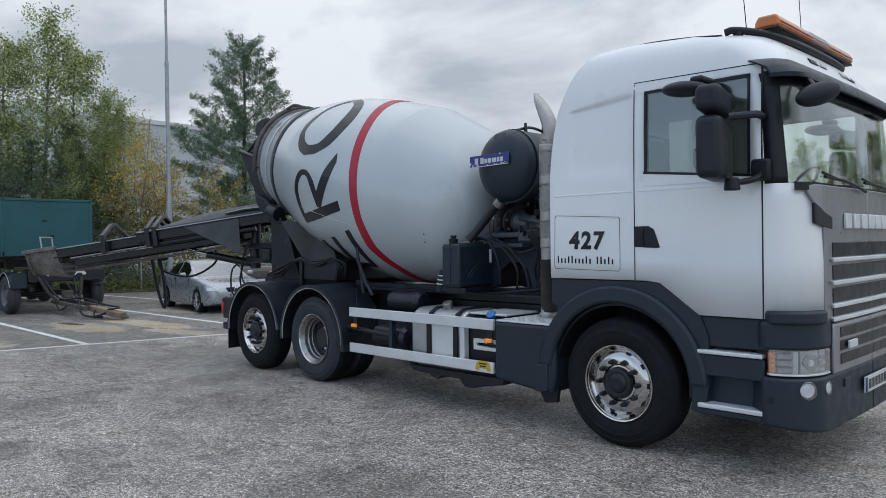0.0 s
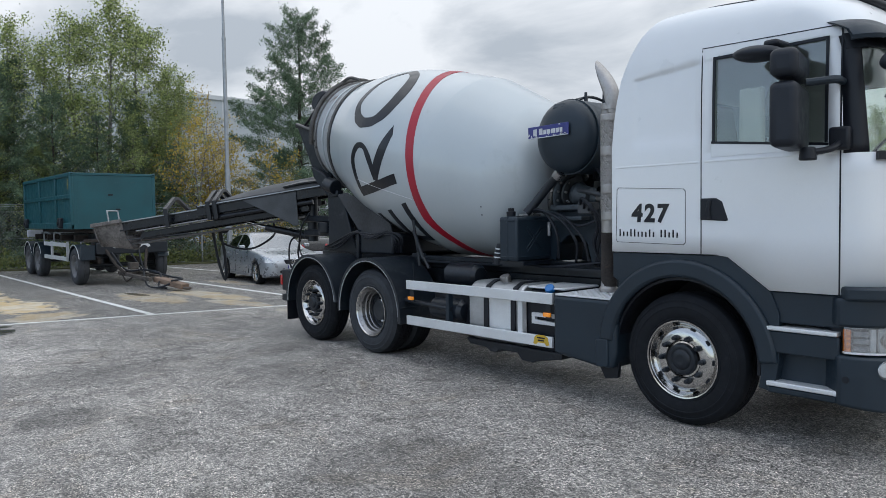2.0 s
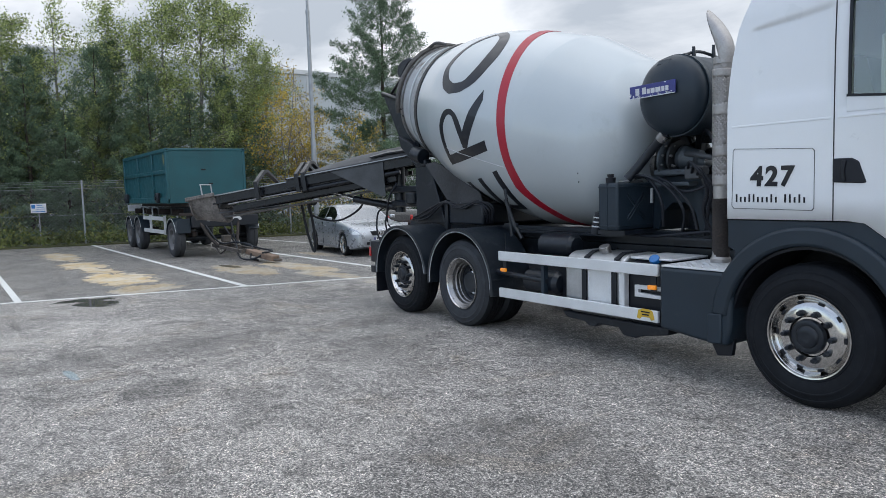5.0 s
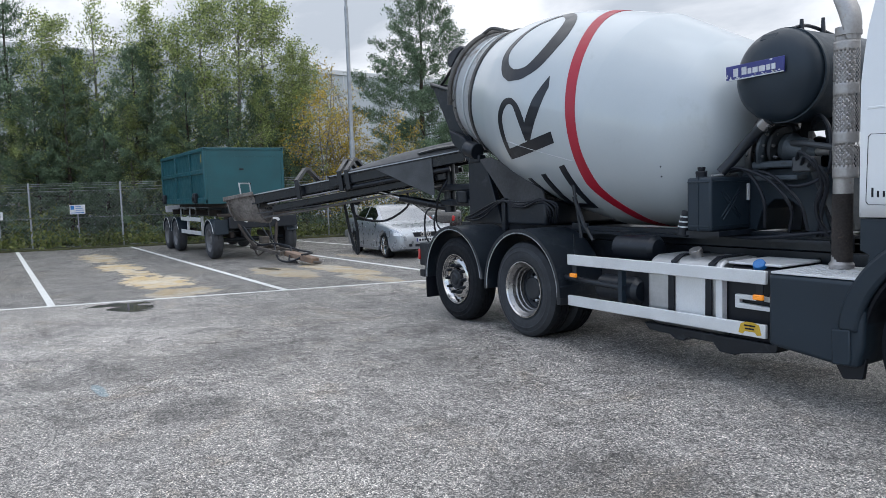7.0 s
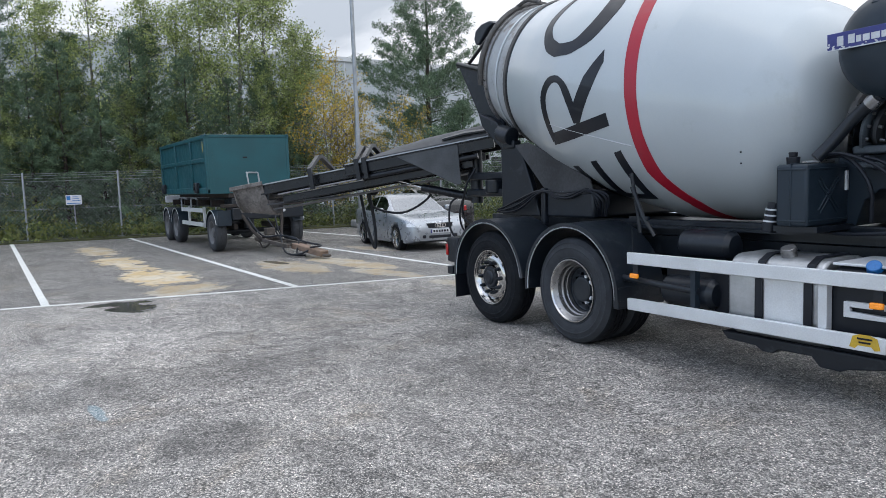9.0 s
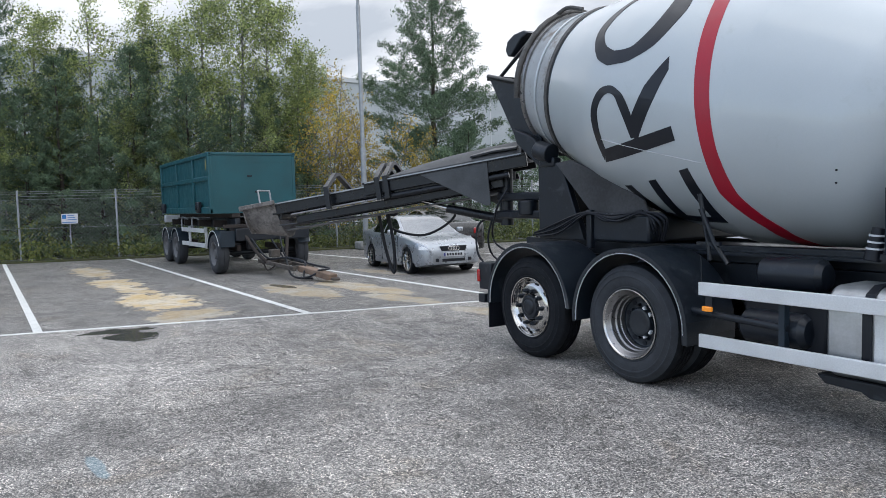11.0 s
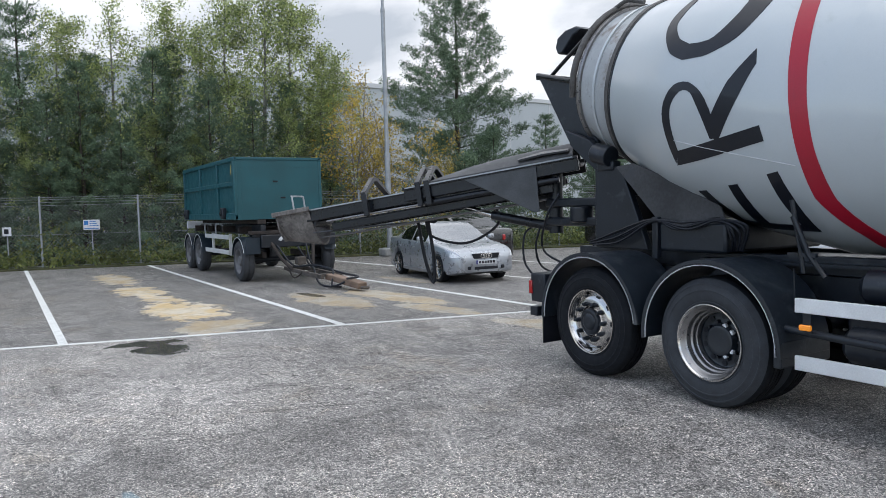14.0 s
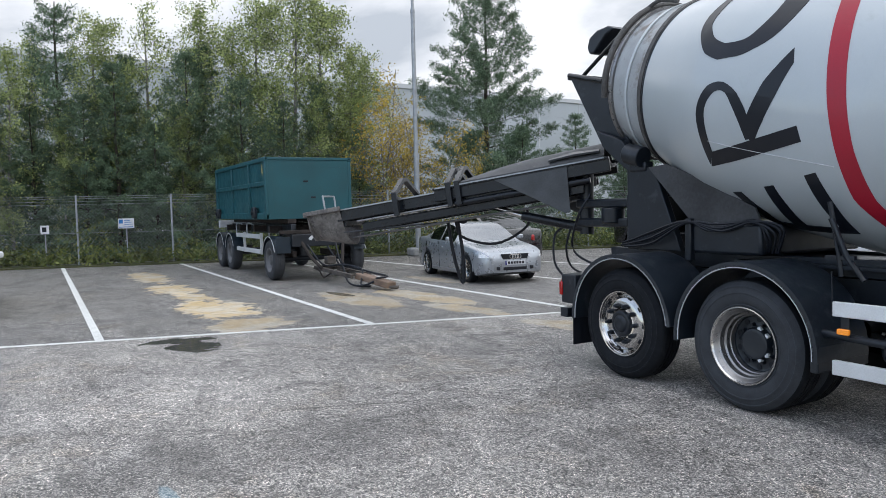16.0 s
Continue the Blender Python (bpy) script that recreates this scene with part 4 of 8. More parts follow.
for s in (1, -1):
    g = side_patch(4.505, 5.305, 2.08, 2.795, -0.012, 0.005, "side_window", M_GLASS, cab, "tinted side window glass", s)
    g.visible_shadow = False
    # rubber seal round the window
    for a, b, c, d in ((4.497, 4.516, 2.172, 2.803), (5.291, 5.311, 2.11, 2.803), (4.497, 5.311, 2.783, 2.803)):
        side_patch(a, b, c, d, 0.004, 0.012, "window_seal", M_BLACK, cab, "", s)
    side_patch(4.49, 5.315, 2.10, 2.19, 0.003, 0.012, "window_seal", M_WHITE, cab, "", s, zf=lambda t: (2.07, 2.175 - 0.08 * t))
    side_patch(4.49, 5.315, 2.10, 2.19, 0.006, 0.012, "window_seal", M_BLACK, cab, "", s, zf=lambda t: (2.168 - 0.08 * t, 2.186 - 0.08 * t))
    # shut lines of the door
    side_patch(4.405, 4.413, 1.345, 2.87, 0.0015, 0.004, "door_gap", M_BLACK, cab, "", s, nz=14)
    side_patch(5.385, 5.395, 1.105, 2.86, 0.0015, 0.004, "door_gap", M_BLACK, cab, "", s, nz=14)
    side_patch(4.405, 5.395, 2.86, 2.87, 0.0015, 0.004, "door_gap", M_BLACK, cab, "", s, zf=lambda t: (2.878 - 0.02 * t, 2.885 - 0.02 * t))
    # recessed door handle
    h = part("door_handle", prism([(4.405, 1.605), (4.405, 1.765), (4.53, 1.765), (4.575, 1.74), (4.625, 1.60), (4.60, 1.595)], -s * (SIDE_Y + 0.010), -s * (SIDE_Y - 0.02)), M_BLACK, cab, "black recessed door handle", 0.008)
    part("grip", prism([(4.47, 1.61), (4.455, 1.68), (4.47, 1.75), (4.50, 1.75), (4.487, 1.68), (4.50, 1.61)], -s * (SIDE_Y + 0.022), -s * (SIDE_Y + 0.0)), M_BLACK, h, bevel=0.006)
    # pressed ribs of the side and door
    for x0, x1, z, hh in ((3.64, 4.39, 2.03, 0.018), (4.43, 5.37, 2.03, 0.018)):
        side_patch(x0, x1, z, z + hh, 0.0025, 0.01, "pressed_rib", M_WHITE, cab, "", s, bevel=0.005)
    part("pressed_edge", outline_frame([(4.64, 1.515), (4.63, 1.53), (4.63, 1.785), (4.70, 1.80), (4.80, 1.79), (4.90, 1.74), (4.98, 1.64), (5.03, 1.55), (5.0, 1.515)], 0.014, -s * (SIDE_Y - 0.004), s * 0.007), M_WHITE, cab, "", 0.005)
ws_rows_a, ws_rows_b = [], []
for z in np.linspace(2.02, 2.73, 8):
    for dst, o in ((ws_rows_a, -0.008), (ws_rows_b, -0.014)):
        right = [cab_point(u, z, o) for u in np.linspace(1.38, 3.0, 14)]
        dst.append(right + [Vector((p.x, -p.y, p.z)) for p in right[-2::-1]])
wscreen = part("windscreen", slab(ws_rows_a, ws_rows_b), M_WSCREEN, cab, "curved windscreen glass")
wscreen.visible_shadow = False
# sun visor over the windscreen
va, vb = [], []
for k, (z, o) in enumerate(((2.735, 0.085), (2.76, 0.095), (2.81, 0.085), (2.86, 0.045), (2.895, 0.006))):
    for dst, oo in ((va, o), (vb, o - 0.02)):
        right = [cab_point(u, z, oo) for u in np.linspace(1.06, 3.0, 14)]
        dst.append(right + [Vector((p.x, -p.y, p.z)) for p in right[-2::-1]])
part("sun_visor", slab(va, vb), M_SLATE, cab, "dark smoked sun visor")
for s in (1, -1):
    cab_patch(2.42, 2.60, 2.965, 3.015, 0.010, 0.02, "marker_lamp", M_BLACK, cab, "dark roof marker lamp", 5, 2, s, 0.004)
    cab_patch(2.56, 2.62, 2.968, 3.012, 0.0125, 0.004, "marker_lens", M_REFL, cab, "", 2, 2, s)
    cab_patch(2.66, 2.80, 2.965, 3.015, 0.010, 0.02, "roof_lamp", M_GRILLE, cab, "", 4, 2, s, 0.004)
part("header_band", slab(*[[[Vector((p.x, p.y * sg, p.z)) for sg in (1,) for p in [cab_point(u, z, o) for u in np.linspace(1.1, 3.0, 12)]] + [Vector((p.x, -p.y, p.z)) for p in [cab_point(u, z, o) for u in np.linspace(1.1, 3.0, 12)][-2::-1]] for z in (2.70, 2.80)] for o in (0.004, -0.02)]), M_BLACK, cab)

# number panel on the cab's side
tilt = lambda x: -0.012 * (x - 3.65)
part("panel_line", outline_frame([(3.655, 1.425), (3.64, 1.445), (3.65, 1.86), (3.666, 1.876), (4.265, 1.845), (4.28, 1.828), (4.28, 1.43), (4.265, 1.412)], 0.0032, -SIDE_Y - 0.003, 0.002), M_MARK, cab, "thin dark frame line")
for k in range(16):
    if k == 10:
        continue
    x0, hgt = 3.675 + k * 0.0352, 0.060 if k in (0, 3, 4, 8, 11, 12, 14) else 0.040
    part("lettering_bar", prism([(x0, 1.474 + tilt(x0)), (x0 + 0.013, 1.474 + tilt(x0)), (x0 + 0.013, 1.474 + hgt + tilt(x0)), (x0, 1.474 + hgt + tilt(x0))], -SIDE_Y - 0.003, -SIDE_Y - 0.001), M_MARK, cab)
txt = bpy.data.curves.new("fleet_number", "FONT")
txt.body, txt.size, txt.extrude, txt.offset, txt.shear, txt.align_x, txt.space_character = "427", 0.195, 0.001, 0.0075, 0.05, "CENTER", 1.18
txt.materials.append(M_MARK)
num = new("fleet_number", txt)
num.parent = cab
num.matrix_basis = pose(3.96, -SIDE_Y - 0.003, 1.595, 90, 1.0, 0)
tagged(num, "bold slanted black number 427")

# dark fender, steps and front end
def fender(s):
    outer = [(3.605, 0.38), (3.60, 0.70), (3.62, 0.95), (3.66, 1.10), (3.60, 1.13), (3.60, 1.335), (4.60, 1.335), (4.93, 1.095), (4.99, 0.95), (4.995, 0.62), (4.955, 0.385)]
    n = 22
    inner = [(FRONT + 0.635 * math.cos(radians(-12 + 204 * i / n)), HUB + 0.02 + 0.635 * math.sin(radians(-12 + 204 * i / n))) for i in range(n + 1)]
    poly = outer + inner
    return part("front_fender", prism(poly, -s * 1.222, -s * 0.72), M_SLATE, truck, "dark grey plastic front fender", 0.01)


for s in (1, -1):
    f = fender(s)
    y0, y1 = sorted((-s * 1.262, -s * 1.19))
    part("wheel_arch", arc_band(FRONT, HUB + 0.02, 0.625, 0.765, 4, 176, y0, y1, 30), M_SLATE, f, "rounded wheel arch lip", 0.025)
    l0, l1 = sorted((-s * 1.20, -s * 0.55))
    part("wheel_well", arc_band(FRONT, HUB + 0.02, 0.60, 0.622, -5, 185, l0, l1, 30), M_BLACK, f, "black wheel well liner")
    part("well_back", boxes((3.62, 4.82, -s * 0.60 - 0.01, -s * 0.60 + 0.01, 0.55, 1.15)), M_BLACK, f)
    part("arch_leg", prism([(3.565, 0.39), (3.42 + 0.14, 0.6), (3.435, 0.59), (3.44, 0.35), (3.56, 0.36)], y0, y1), M_SLATE, f, bevel=0.01)
    part("fender_flap", prism([(3.40, 0.36), (3.62, 0.40), (3.60, 0.26), (3.47, 0.24)], -s * 1.15 - 0.02, -s * 1.15 + 0.02), M_BLACK, f, bevel=0.004)
    # step panel between wheel and bumper
    y0, y1 = sorted((-s * 1.14, -s * 0.85))
    sp = part("step_panel", boxes((4.90, 5.42, y0, y1, 0.40, 0.85)), M_SLATE, truck, "dark grey step panel", 0.012)
    y0, y1 = sorted((-s * 1.205, -s * 0.85))
    part("panel_head", boxes((4.90, 5.42, y0, y1, 0.88, 1.10)), M_SLATE, sp, "", 0.012)
    for z, hh in ((0.828, 0.030), (0.435, 0.035)):
        y0, y1 = sorted((-s * 1.255, -s * 1.02))
        part("step", prism([(4.915, y0 if s > 0 else y1), (5.385, y0 if s > 0 else y1), (5.385, y1 if s > 0 else y0), (4.965, y1 if s > 0 else y0)], z, z + hh, "xy"), M_ALU, sp, "worn aluminium step edge", 0.008)
    y0, y1 = sorted((-s * 1.24, -s * 1.1))
    part("step_riser", boxes((4.90, 5.395, y0, y1, 0.67, 0.825)), M_SLATE, sp, bevel=0.012)
    part("step_foot", boxes((4.92, 5.395, y0, y1, 0.385, 0.432)), M_SLATE, sp, bevel=0.012)


def front_patch(u0, u1, z0, z1, out, thick, name, mat, parent, label="", n=14, nz=3, sgn=1, bevel=0.008, zf=None):
    """A slab along the front end's outline, which keeps its plan at all heights."""
    def pt(u, z, o):
        p = cab_point(u, 1.2, o)
        return Vector((p.x, p.y * sgn, z))
    def grid(o):
        return [[pt(u0 + (u1 - u0) * j / n, (z0 if zf is None else zf(j / n)[0]) + ((z1 - z0) if zf is None else zf(j / n)[1] - zf(j / n)[0]) * i / nz, o) for j in range(n + 1)] for i in range(nz + 1)]
    return part(name, slab(grid(out), grid(out - thick)), mat, parent, label, bevel)


bumper = new("bumper")
bumper.parent = truck
tagged(bumper, "dark grey plastic front bumper")
for s in (1, -1):
    front_patch(0.985, 3.0, 0.34, 0.715, 0.035, 0.25, "bumper_shell", M_SLATE, bumper, "dark grey bumper shell", 20, 4, s, 0.02,
                zf=lambda t: (0.385 - 0.055 * min(t * 2, 1), 0.715))
    front_patch(0.985, 2.10, 0.90, 1.09, 0.02, 0.2, "bumper_shell", M_SLATE, bumper, "", 16, 3, s, 0.02)
    front_patch(1.02, 1.98, 1.075, 1.165, 0.045, 0.1, "lamp_brow", M_SLATE, bumper, "", 14, 3, s, 0.018)
    front_patch(0.99, 2.10, 0.70, 0.91, -0.045, 0.1, "lamp_housing", M_BLACK, bumper, "", 14, 3, s)
    hl = front_patch(1.04, 2.06, 0.738, 0.902, 0.022, 0.006, "headlamp", M_LENS, bumper, "clear headlamp with amber corner", 16, 3, s, 0.002)
    hl.visible_shadow = False
    for u0, u1, mat, nm in ((1.06, 1.15, M_AMBER, "indicator"), (1.42, 1.50, M_REFL, "reflector"), (1.54, 1.86, M_REFL, "reflector"), (1.88, 2.04, M_REFL, "reflector")):
        front_patch(u0, u1, 0.735, 0.885, 0.008 if mat is M_AMBER else -0.015, 0.02, nm, mat, hl, "", 6, 3, s, 0.006)
    for k in range(4):
        front_patch(1.085, 1.125, 0.750 + k * 0.034, 0.768 + k * 0.034, 0.011, 0.004, "amber_led", M_LIT, hl, "", 2, 1, s, 0.0)
    for k in range(3):
        front_patch(1.18, 1.40, 0.745 + k * 0.048, 0.775 + k * 0.048, 0.0, 0.02, "lamp_cell", M_GRILLE, hl, "", 5, 1, s, 0.003)
    for u, r in ((1.66, 0.060), (1.90, 0.048)):
        p, q = cab_point(u, 1.2, 0.006), cab_point(u + 0.02, 1.2, 0.006) - cab_point(u - 0.02, 1.2, 0.006)
        nrm = Vector((-q.y, q.x, 0)).normalized()
        nrm = nrm if nrm.x > 0 else -nrm
        p, nrm = Vector((p.x, p.y * s, 0.812)), Vector((nrm.x, nrm.y * s, 0))
        part("lamp_bowl", rod(p - nrm * 0.03, p + nrm * 0.004, r * 0.8, r, 24), M_CHROME, hl, "polished round lamp bowl", 0.004)
        part("lamp_bulb", rod(p, p + nrm * 0.010, r * 0.45, r * 0.30, 16), M_REFL, hl)
    front_patch(1.04, 2.06, 0.728, 0.740, 0.026, 0.03, "lamp_trim", M_ALU, hl, "", 12, 1, s, 0.002)
    for u, r in ((1.56, 0.062), (2.0, 0.050)):
        p = cab_point(u, 1.2, 0.037)
        q = cab_point(u + 0.02, 1.2, 0.037) - cab_point(u - 0.02, 1.2, 0.037)
        nrm = Vector((-q.y, q.x, 0)).normalized()
        nrm = nrm if nrm.x > 0 else -nrm
        p, nrm = Vector((p.x, p.y * s, 0.635)), Vector((nrm.x, nrm.y * s, 0))
        part("fog_lamp", rod(p - nrm * 0.02, p + nrm * 0.006, r, r, 24), M_LENS, bumper, "round fog lamp", 0.003)
        part("fog_reflector", rod(p - nrm * 0.015, p + nrm * 0.002, r * 0.92, r * 0.7, 24), M_REFL, bumper)
    p = cab_point(1.04, 1.2, 0.036)
    part("tow_eye", rod((p.x, (p.y + 0.02) * s, 0.56), (p.x, (p.y - 0.004) * s, 0.56), 0.022, 0.022, 16), M_BLACK, bumper)
# grille with four openings
grille = new("grille")
grille.parent = truck
tagged(grille, "grey grille with black slatted openings")
for s in (1, -1):
    front_patch(2.0, 3.0, 1.08, 2.02, 0.006, 0.08, "grille_panel", M_GRILLE, grille, "grey painted grille panel", 14, 6, s, 0.01,
                zf=lambda t: (1.08, 2.02))
    front_patch(1.62, 2.02, 1.75, 2.0, 0.008, 0.05, "grille_corner", M_GRILLE, grille, "", 8, 3, s, 0.01, zf=lambda t: (1.96 - 0.22 * t, 2.02))
    front_patch(1.74, 2.16, 1.72, 1.86, 0.012, 0.03, "air_inlet", M_MARK, grille, "black corner air inlet", 8, 2, s, 0.006, zf=lambda t: (1.715 + 0.04 * (1 - t), 1.90 - 0.10 * t))
    for k, z in enumerate((1.52, 1.36, 1.20, 1.105)):
        front_patch(2.16, 3.0, z, z + (0.105 if k < 3 else 0.06), 0.012, 0.05, "grille_opening", M_MARK, grille, "black grille opening", 8, 2, s, 0.006)
        front_patch(2.12, 3.0, z - 0.034, z - 0.004, 0.034, 0.04, "grille_bar", M_ALU, grille, "bright grey grille bar", 8, 1, s, 0.006)
    front_patch(2.11, 3.0, 0.70, 1.06, 0.03, 0.10, "lower_grille", M_GRILLE, grille, "", 8, 3, s, 0.02)
    for z in (0.765, 0.86, 0.955):
        front_patch(2.25, 3.0, z, z + 0.075, 0.036, 0.05, "grille_opening", M_MARK, grille, "", 8, 2, s, 0.006)
    front_patch(2.30, 2.42, 0.60, 0.66, 0.045, 0.03, "lamp_washer", M_SLATE, bumper, "", 3, 1, s, 0.006)
# maker's letters and badge as plain raised shapes, plate with bars
for k in range(6):
    y = -0.50 + k * 0.18
    p = cab_point(3.0 - abs(y) / 0.895, 1.2, 0.0) if abs(y) < 0.89 else cab_point(2.0, 1.2)
    part("raised_letter_bar", boxes((p.x + 0.005, p.x + 0.03, y - 0.065, y + 0.065, 1.72, 1.83)), M_ALU, grille, "plain raised metal block", 0.008)
part("badge_bar", boxes((5.735, 5.755, -0.62, -0.44, 0.87, 0.925)), M_ALU, grille, "", 0.006)
plate = part("number_plate", boxes((5.75, 5.765, -0.30, 0.30, 0.50, 0.62)), M_PALE, truck, "white number plate with plain bars", 0.004)
part("plate_band", boxes((5.7652, 5.768, -0.30, -0.255, 0.505, 0.615)), M_BLUE, plate)
for k in range(6):
    part("plate_bar", boxes((5.7652, 5.768, -0.22 + k * 0.08, -0.17 + k * 0.08, 0.525, 0.595)), M_MARK, plate)
# wipers
for y0, y1 in ((-0.95, -0.15), (-0.05, 0.75)):
    wb = part("wiper", pipe([(5.735, y1, 2.0), (5.735, (y0 + y1) / 2, 2.05), (5.70, y0, 2.075)], 0.012, 6), M_BLACK, cab, "black windscreen wiper")
    part("wiper_blade", pipe([(5.70, y0 - 0.05, 2.10), (5.73, y0 + 0.35, 2.05), (5.725, y1 - 0.05, 2.04)], 0.009, 6), M_BLACK, wb)
part("scuttle", slab([[Vector((cab_point(u, 2.0, 0.02).x, cab_point(u, 2.0, 0.02).y, z)) for u in np.linspace(1.5, 3, 10)] + [Vector((cab_point(u, 2.0, 0.02).x, -cab_point(u, 2.0, 0.02).y, z)) for u in np.linspace(3, 1.5, 10)[1:]] for z in (1.98, 2.035)], [[Vector((cab_point(u, 2.0, -0.05).x, cab_point(u, 2.0, -0.05).y, z)) for u in np.linspace(1.5, 3, 10)] + [Vector((cab_point(u, 2.0, -0.05).x, -cab_point(u, 2.0, -0.05).y, z)) for u in np.linspace(3, 1.5, 10)[1:]] for z in (1.98, 2.035)]), M_BLACK, cab)

# cab inside: floor, dashboard, wheel, seats, back wall
inside = new("cab_inside")
inside.parent = truck
tagged(inside, "grey cab inside with seats and dashboard")
part("cab_floor", boxes((3.68, 5.45, -1.12, 1.12, 1.36, 1.42)), M_SEAT, inside)
part("dashboard", prism([(5.18, 1.5), (5.15, 1.9), (5.25, 2.03), (5.50, 2.0), (5.52, 1.5)], -1.1, 1.1), M_GRILLE, inside, "grey dashboard", 0.03)
part("steering_wheel", lathe([(0.014 * math.sin(a), 0.22 + 0.016 * math.cos(a)) for a in np.linspace(0, 2 * math.pi, 9)[:-1]], 28, pose(5.02, 0.58, 2.10, 0, 35, 0), True), M_BLACK, inside, "black steering wheel")
part("steering_column", rod((5.02, 0.58, 2.10), (5.25, 0.58, 1.80), 0.03), M_BLACK, inside)
for y in (-0.62, 0.58):
    st_ = part("seat_base", boxes((4.25, 4.80, y - 0.26, y + 0.26, 1.42, 1.85)), M_SEAT, inside, bevel=0.05)
    part("seat_back", boxes((-0.07, 0.07, -0.25, 0.25, 0, 0.72)), M_SEAT, st_, "grey cloth seat back", 0.05, m=pose(4.28, y, 1.83, 0, -10, 0))
part("back_trim", boxes((3.68, 3.70, -1.1, 1.1, 1.42, 2.7)), surface("blue_grey_trim", (0.24, 0.28, 0.32), 0.8, 0, 40, 0.03, 3, 0.08, 0.02), inside, "blue-grey padded rear wall")
part("curtain", boxes((4.42, 4.47, 1.05, 1.12, 1.8, 2.78)), M_CREAM, inside)
part("side_trim", boxes((4.64, 4.82, -1.12, -1.06, 1.9, 2.56)), M_CREAM, inside, "cream seat belt panel", 0.02)

# mirrors
def mirror_set(s):
    a = part("mirror_arm", pipe([(5.40, -s * 1.24, 2.49), (5.40, -s * 1.36, 2.49), (5.26, -s * 1.46, 2.48)], 0.026, 10), M_SLATE, truck, "black mirror arm")
    part("mirror_arm_lower", pipe([(5.40, -s * 1.23, 2.13), (5.38, -s * 1.34, 2.06), (5.27, -s * 1.45, 2.03)], 0.022, 10), M_BLACK, a)
    part("mirror_foot", boxes((5.33, 5.46, -s * 1.25 - 0.04, -s * 1.25 + 0.04, 2.05, 2.20)), M_BLACK, a, bevel=0.02)
    for z0, z1, nm in ((2.06, 2.475, "main_mirror"), (2.50, 2.68, "wide_mirror")):
        bm = boxes((-0.085, 0.085, -0.245, 0.235, z0, z1))
        part(nm, bm, M_MIRROR, a, "black rounded mirror housing", 0.05, m=pose(5.17, -s * 1.475, 0, 0, 0, s * 14), seg=4)
        part("mirror_glass", boxes((-0.087, -0.0845, -0.13, 0.13, z0 + 0.05, z1 - 0.05)), M_CHROME, a, m=pose(5.17, -s * 1.475, 0, 0, 0, s * 14))
    part("mirror_pivot", rod((5.27, -s * 1.44, 1.985), (5.27, -s * 1.44, 2.07), 0.055, 0.045, 14), M_BLACK, a, bevel=0.01)
    bm = bmesh.new()
    bmesh.ops.create_uvsphere(bm, u_segments=20, v_segments=12, radius=1)
    bmesh.ops.transform(bm, matrix=Matrix.Diagonal((0.17, 0.12, 0.055, 1)), verts=bm.verts)
    part("kerb_mirror", bm, M_MIRROR, a, "black round kerb mirror", m=pose(4.94, -s * 1.44, 2.72, 0, 4, 0))
    part("kerb_mirror_foot", boxes((4.98, 5.08, -s * 1.36 - 0.1, -s * 1.36 + 0.1, 2.75, 2.80)), M_BLACK, a, bevel=0.02)


mirror_set(1)
mirror_set(-1)
bm = bmesh.new()
bmesh.ops.create_uvsphere(bm, u_segments=20, v_segments=12, radius=1)
bmesh.ops.transform(bm, matrix=Matrix.Diagonal((0.15, 0.08, 0.075, 1)), verts=bm.verts)
fm = part("front_mirror", bm, M_MIRROR, truck, "black front mirror over the windscreen", m=pose(5.74, -1.20, 2.595, 0, -16, 45))
part("front_mirror_arm", pipe([(5.72, -1.18, 2.63), (5.66, -1.10, 2.70), (5.58, -1.02, 2.77)], 0.02, 8), M_BLACK, truck)

for s in (1, -1):
    part("roof_gutter", pipe([(3.86, -s * 1.05, 3.115), (4.02, -s * 0.97, 3.212), (4.30, -s * 0.93, 3.249), (4.65, -s * 0.89, 3.237), (4.95, -s * 0.85, 3.205)], 0.011, 8), M_BLACK, cab, "black roof gutter strip")
# roof bar with amber light bar
rb = part("roof_bar", pipe([(5.05, -1.02, 3.175), (5.12, -1.0, 3.182), (5.28, -0.84, 3.150), (5.36, -0.5, 3.125), (5.385, 0.0, 3.115), (5.36, 0.5, 3.125), (5.28, 0.84, 3.150), (5.12, 1.0, 3.182), (5.05, 1.02, 3.175)], 0.027, 12), M_BLACK, truck, "black tubular roof bar")
for y in (-0.86, 0.86):
    part("bar_foot", boxes((5.10, 5.16, y * 1.14 - 0.03, y * 1.14 + 0.03, 3.020, 3.175)), M_BLACK, rb, bevel=0.01)
lb = part("light_bar", prism([(5.17, 3.210), (5.36, 3.210), (5.355, 3.260), (5.33, 3.305), (5.20, 3.305), (5.175, 3.260)], -0.80, 0.92), M_AMBER, truck, "amber warning light bar", 0.02, seg=3)
part("light_bar_base", boxes((5.18, 5.35, -0.81, 0.93, 3.192, 3.211)), M_BLACK, lb, bevel=0.008)
part("lamp_centre", prism([(5.168, 3.213), (5.362, 3.213), (5.358, 3.260), (5.333, 3.307), (5.198, 3.307), (5.172, 3.260)], -0.12, 0.30), M_GRILLE, lb, "clear grey middle section", 0.015)
for z in (3.225, 3.245):
    part("lens_ridge", boxes((5.35, 5.364, -0.78, 0.90, z, z + 0.006)), M_AMBER, lb)
for x, y, h in ((5.05, -0.62, 0.6), (5.0, 0.75, 0.9)):
    part("aerial", rod((x, y, 3.2), (x - 0.05, y, 3.2 + h), 0.004, 0.003, 6), M_BLACK, truck)

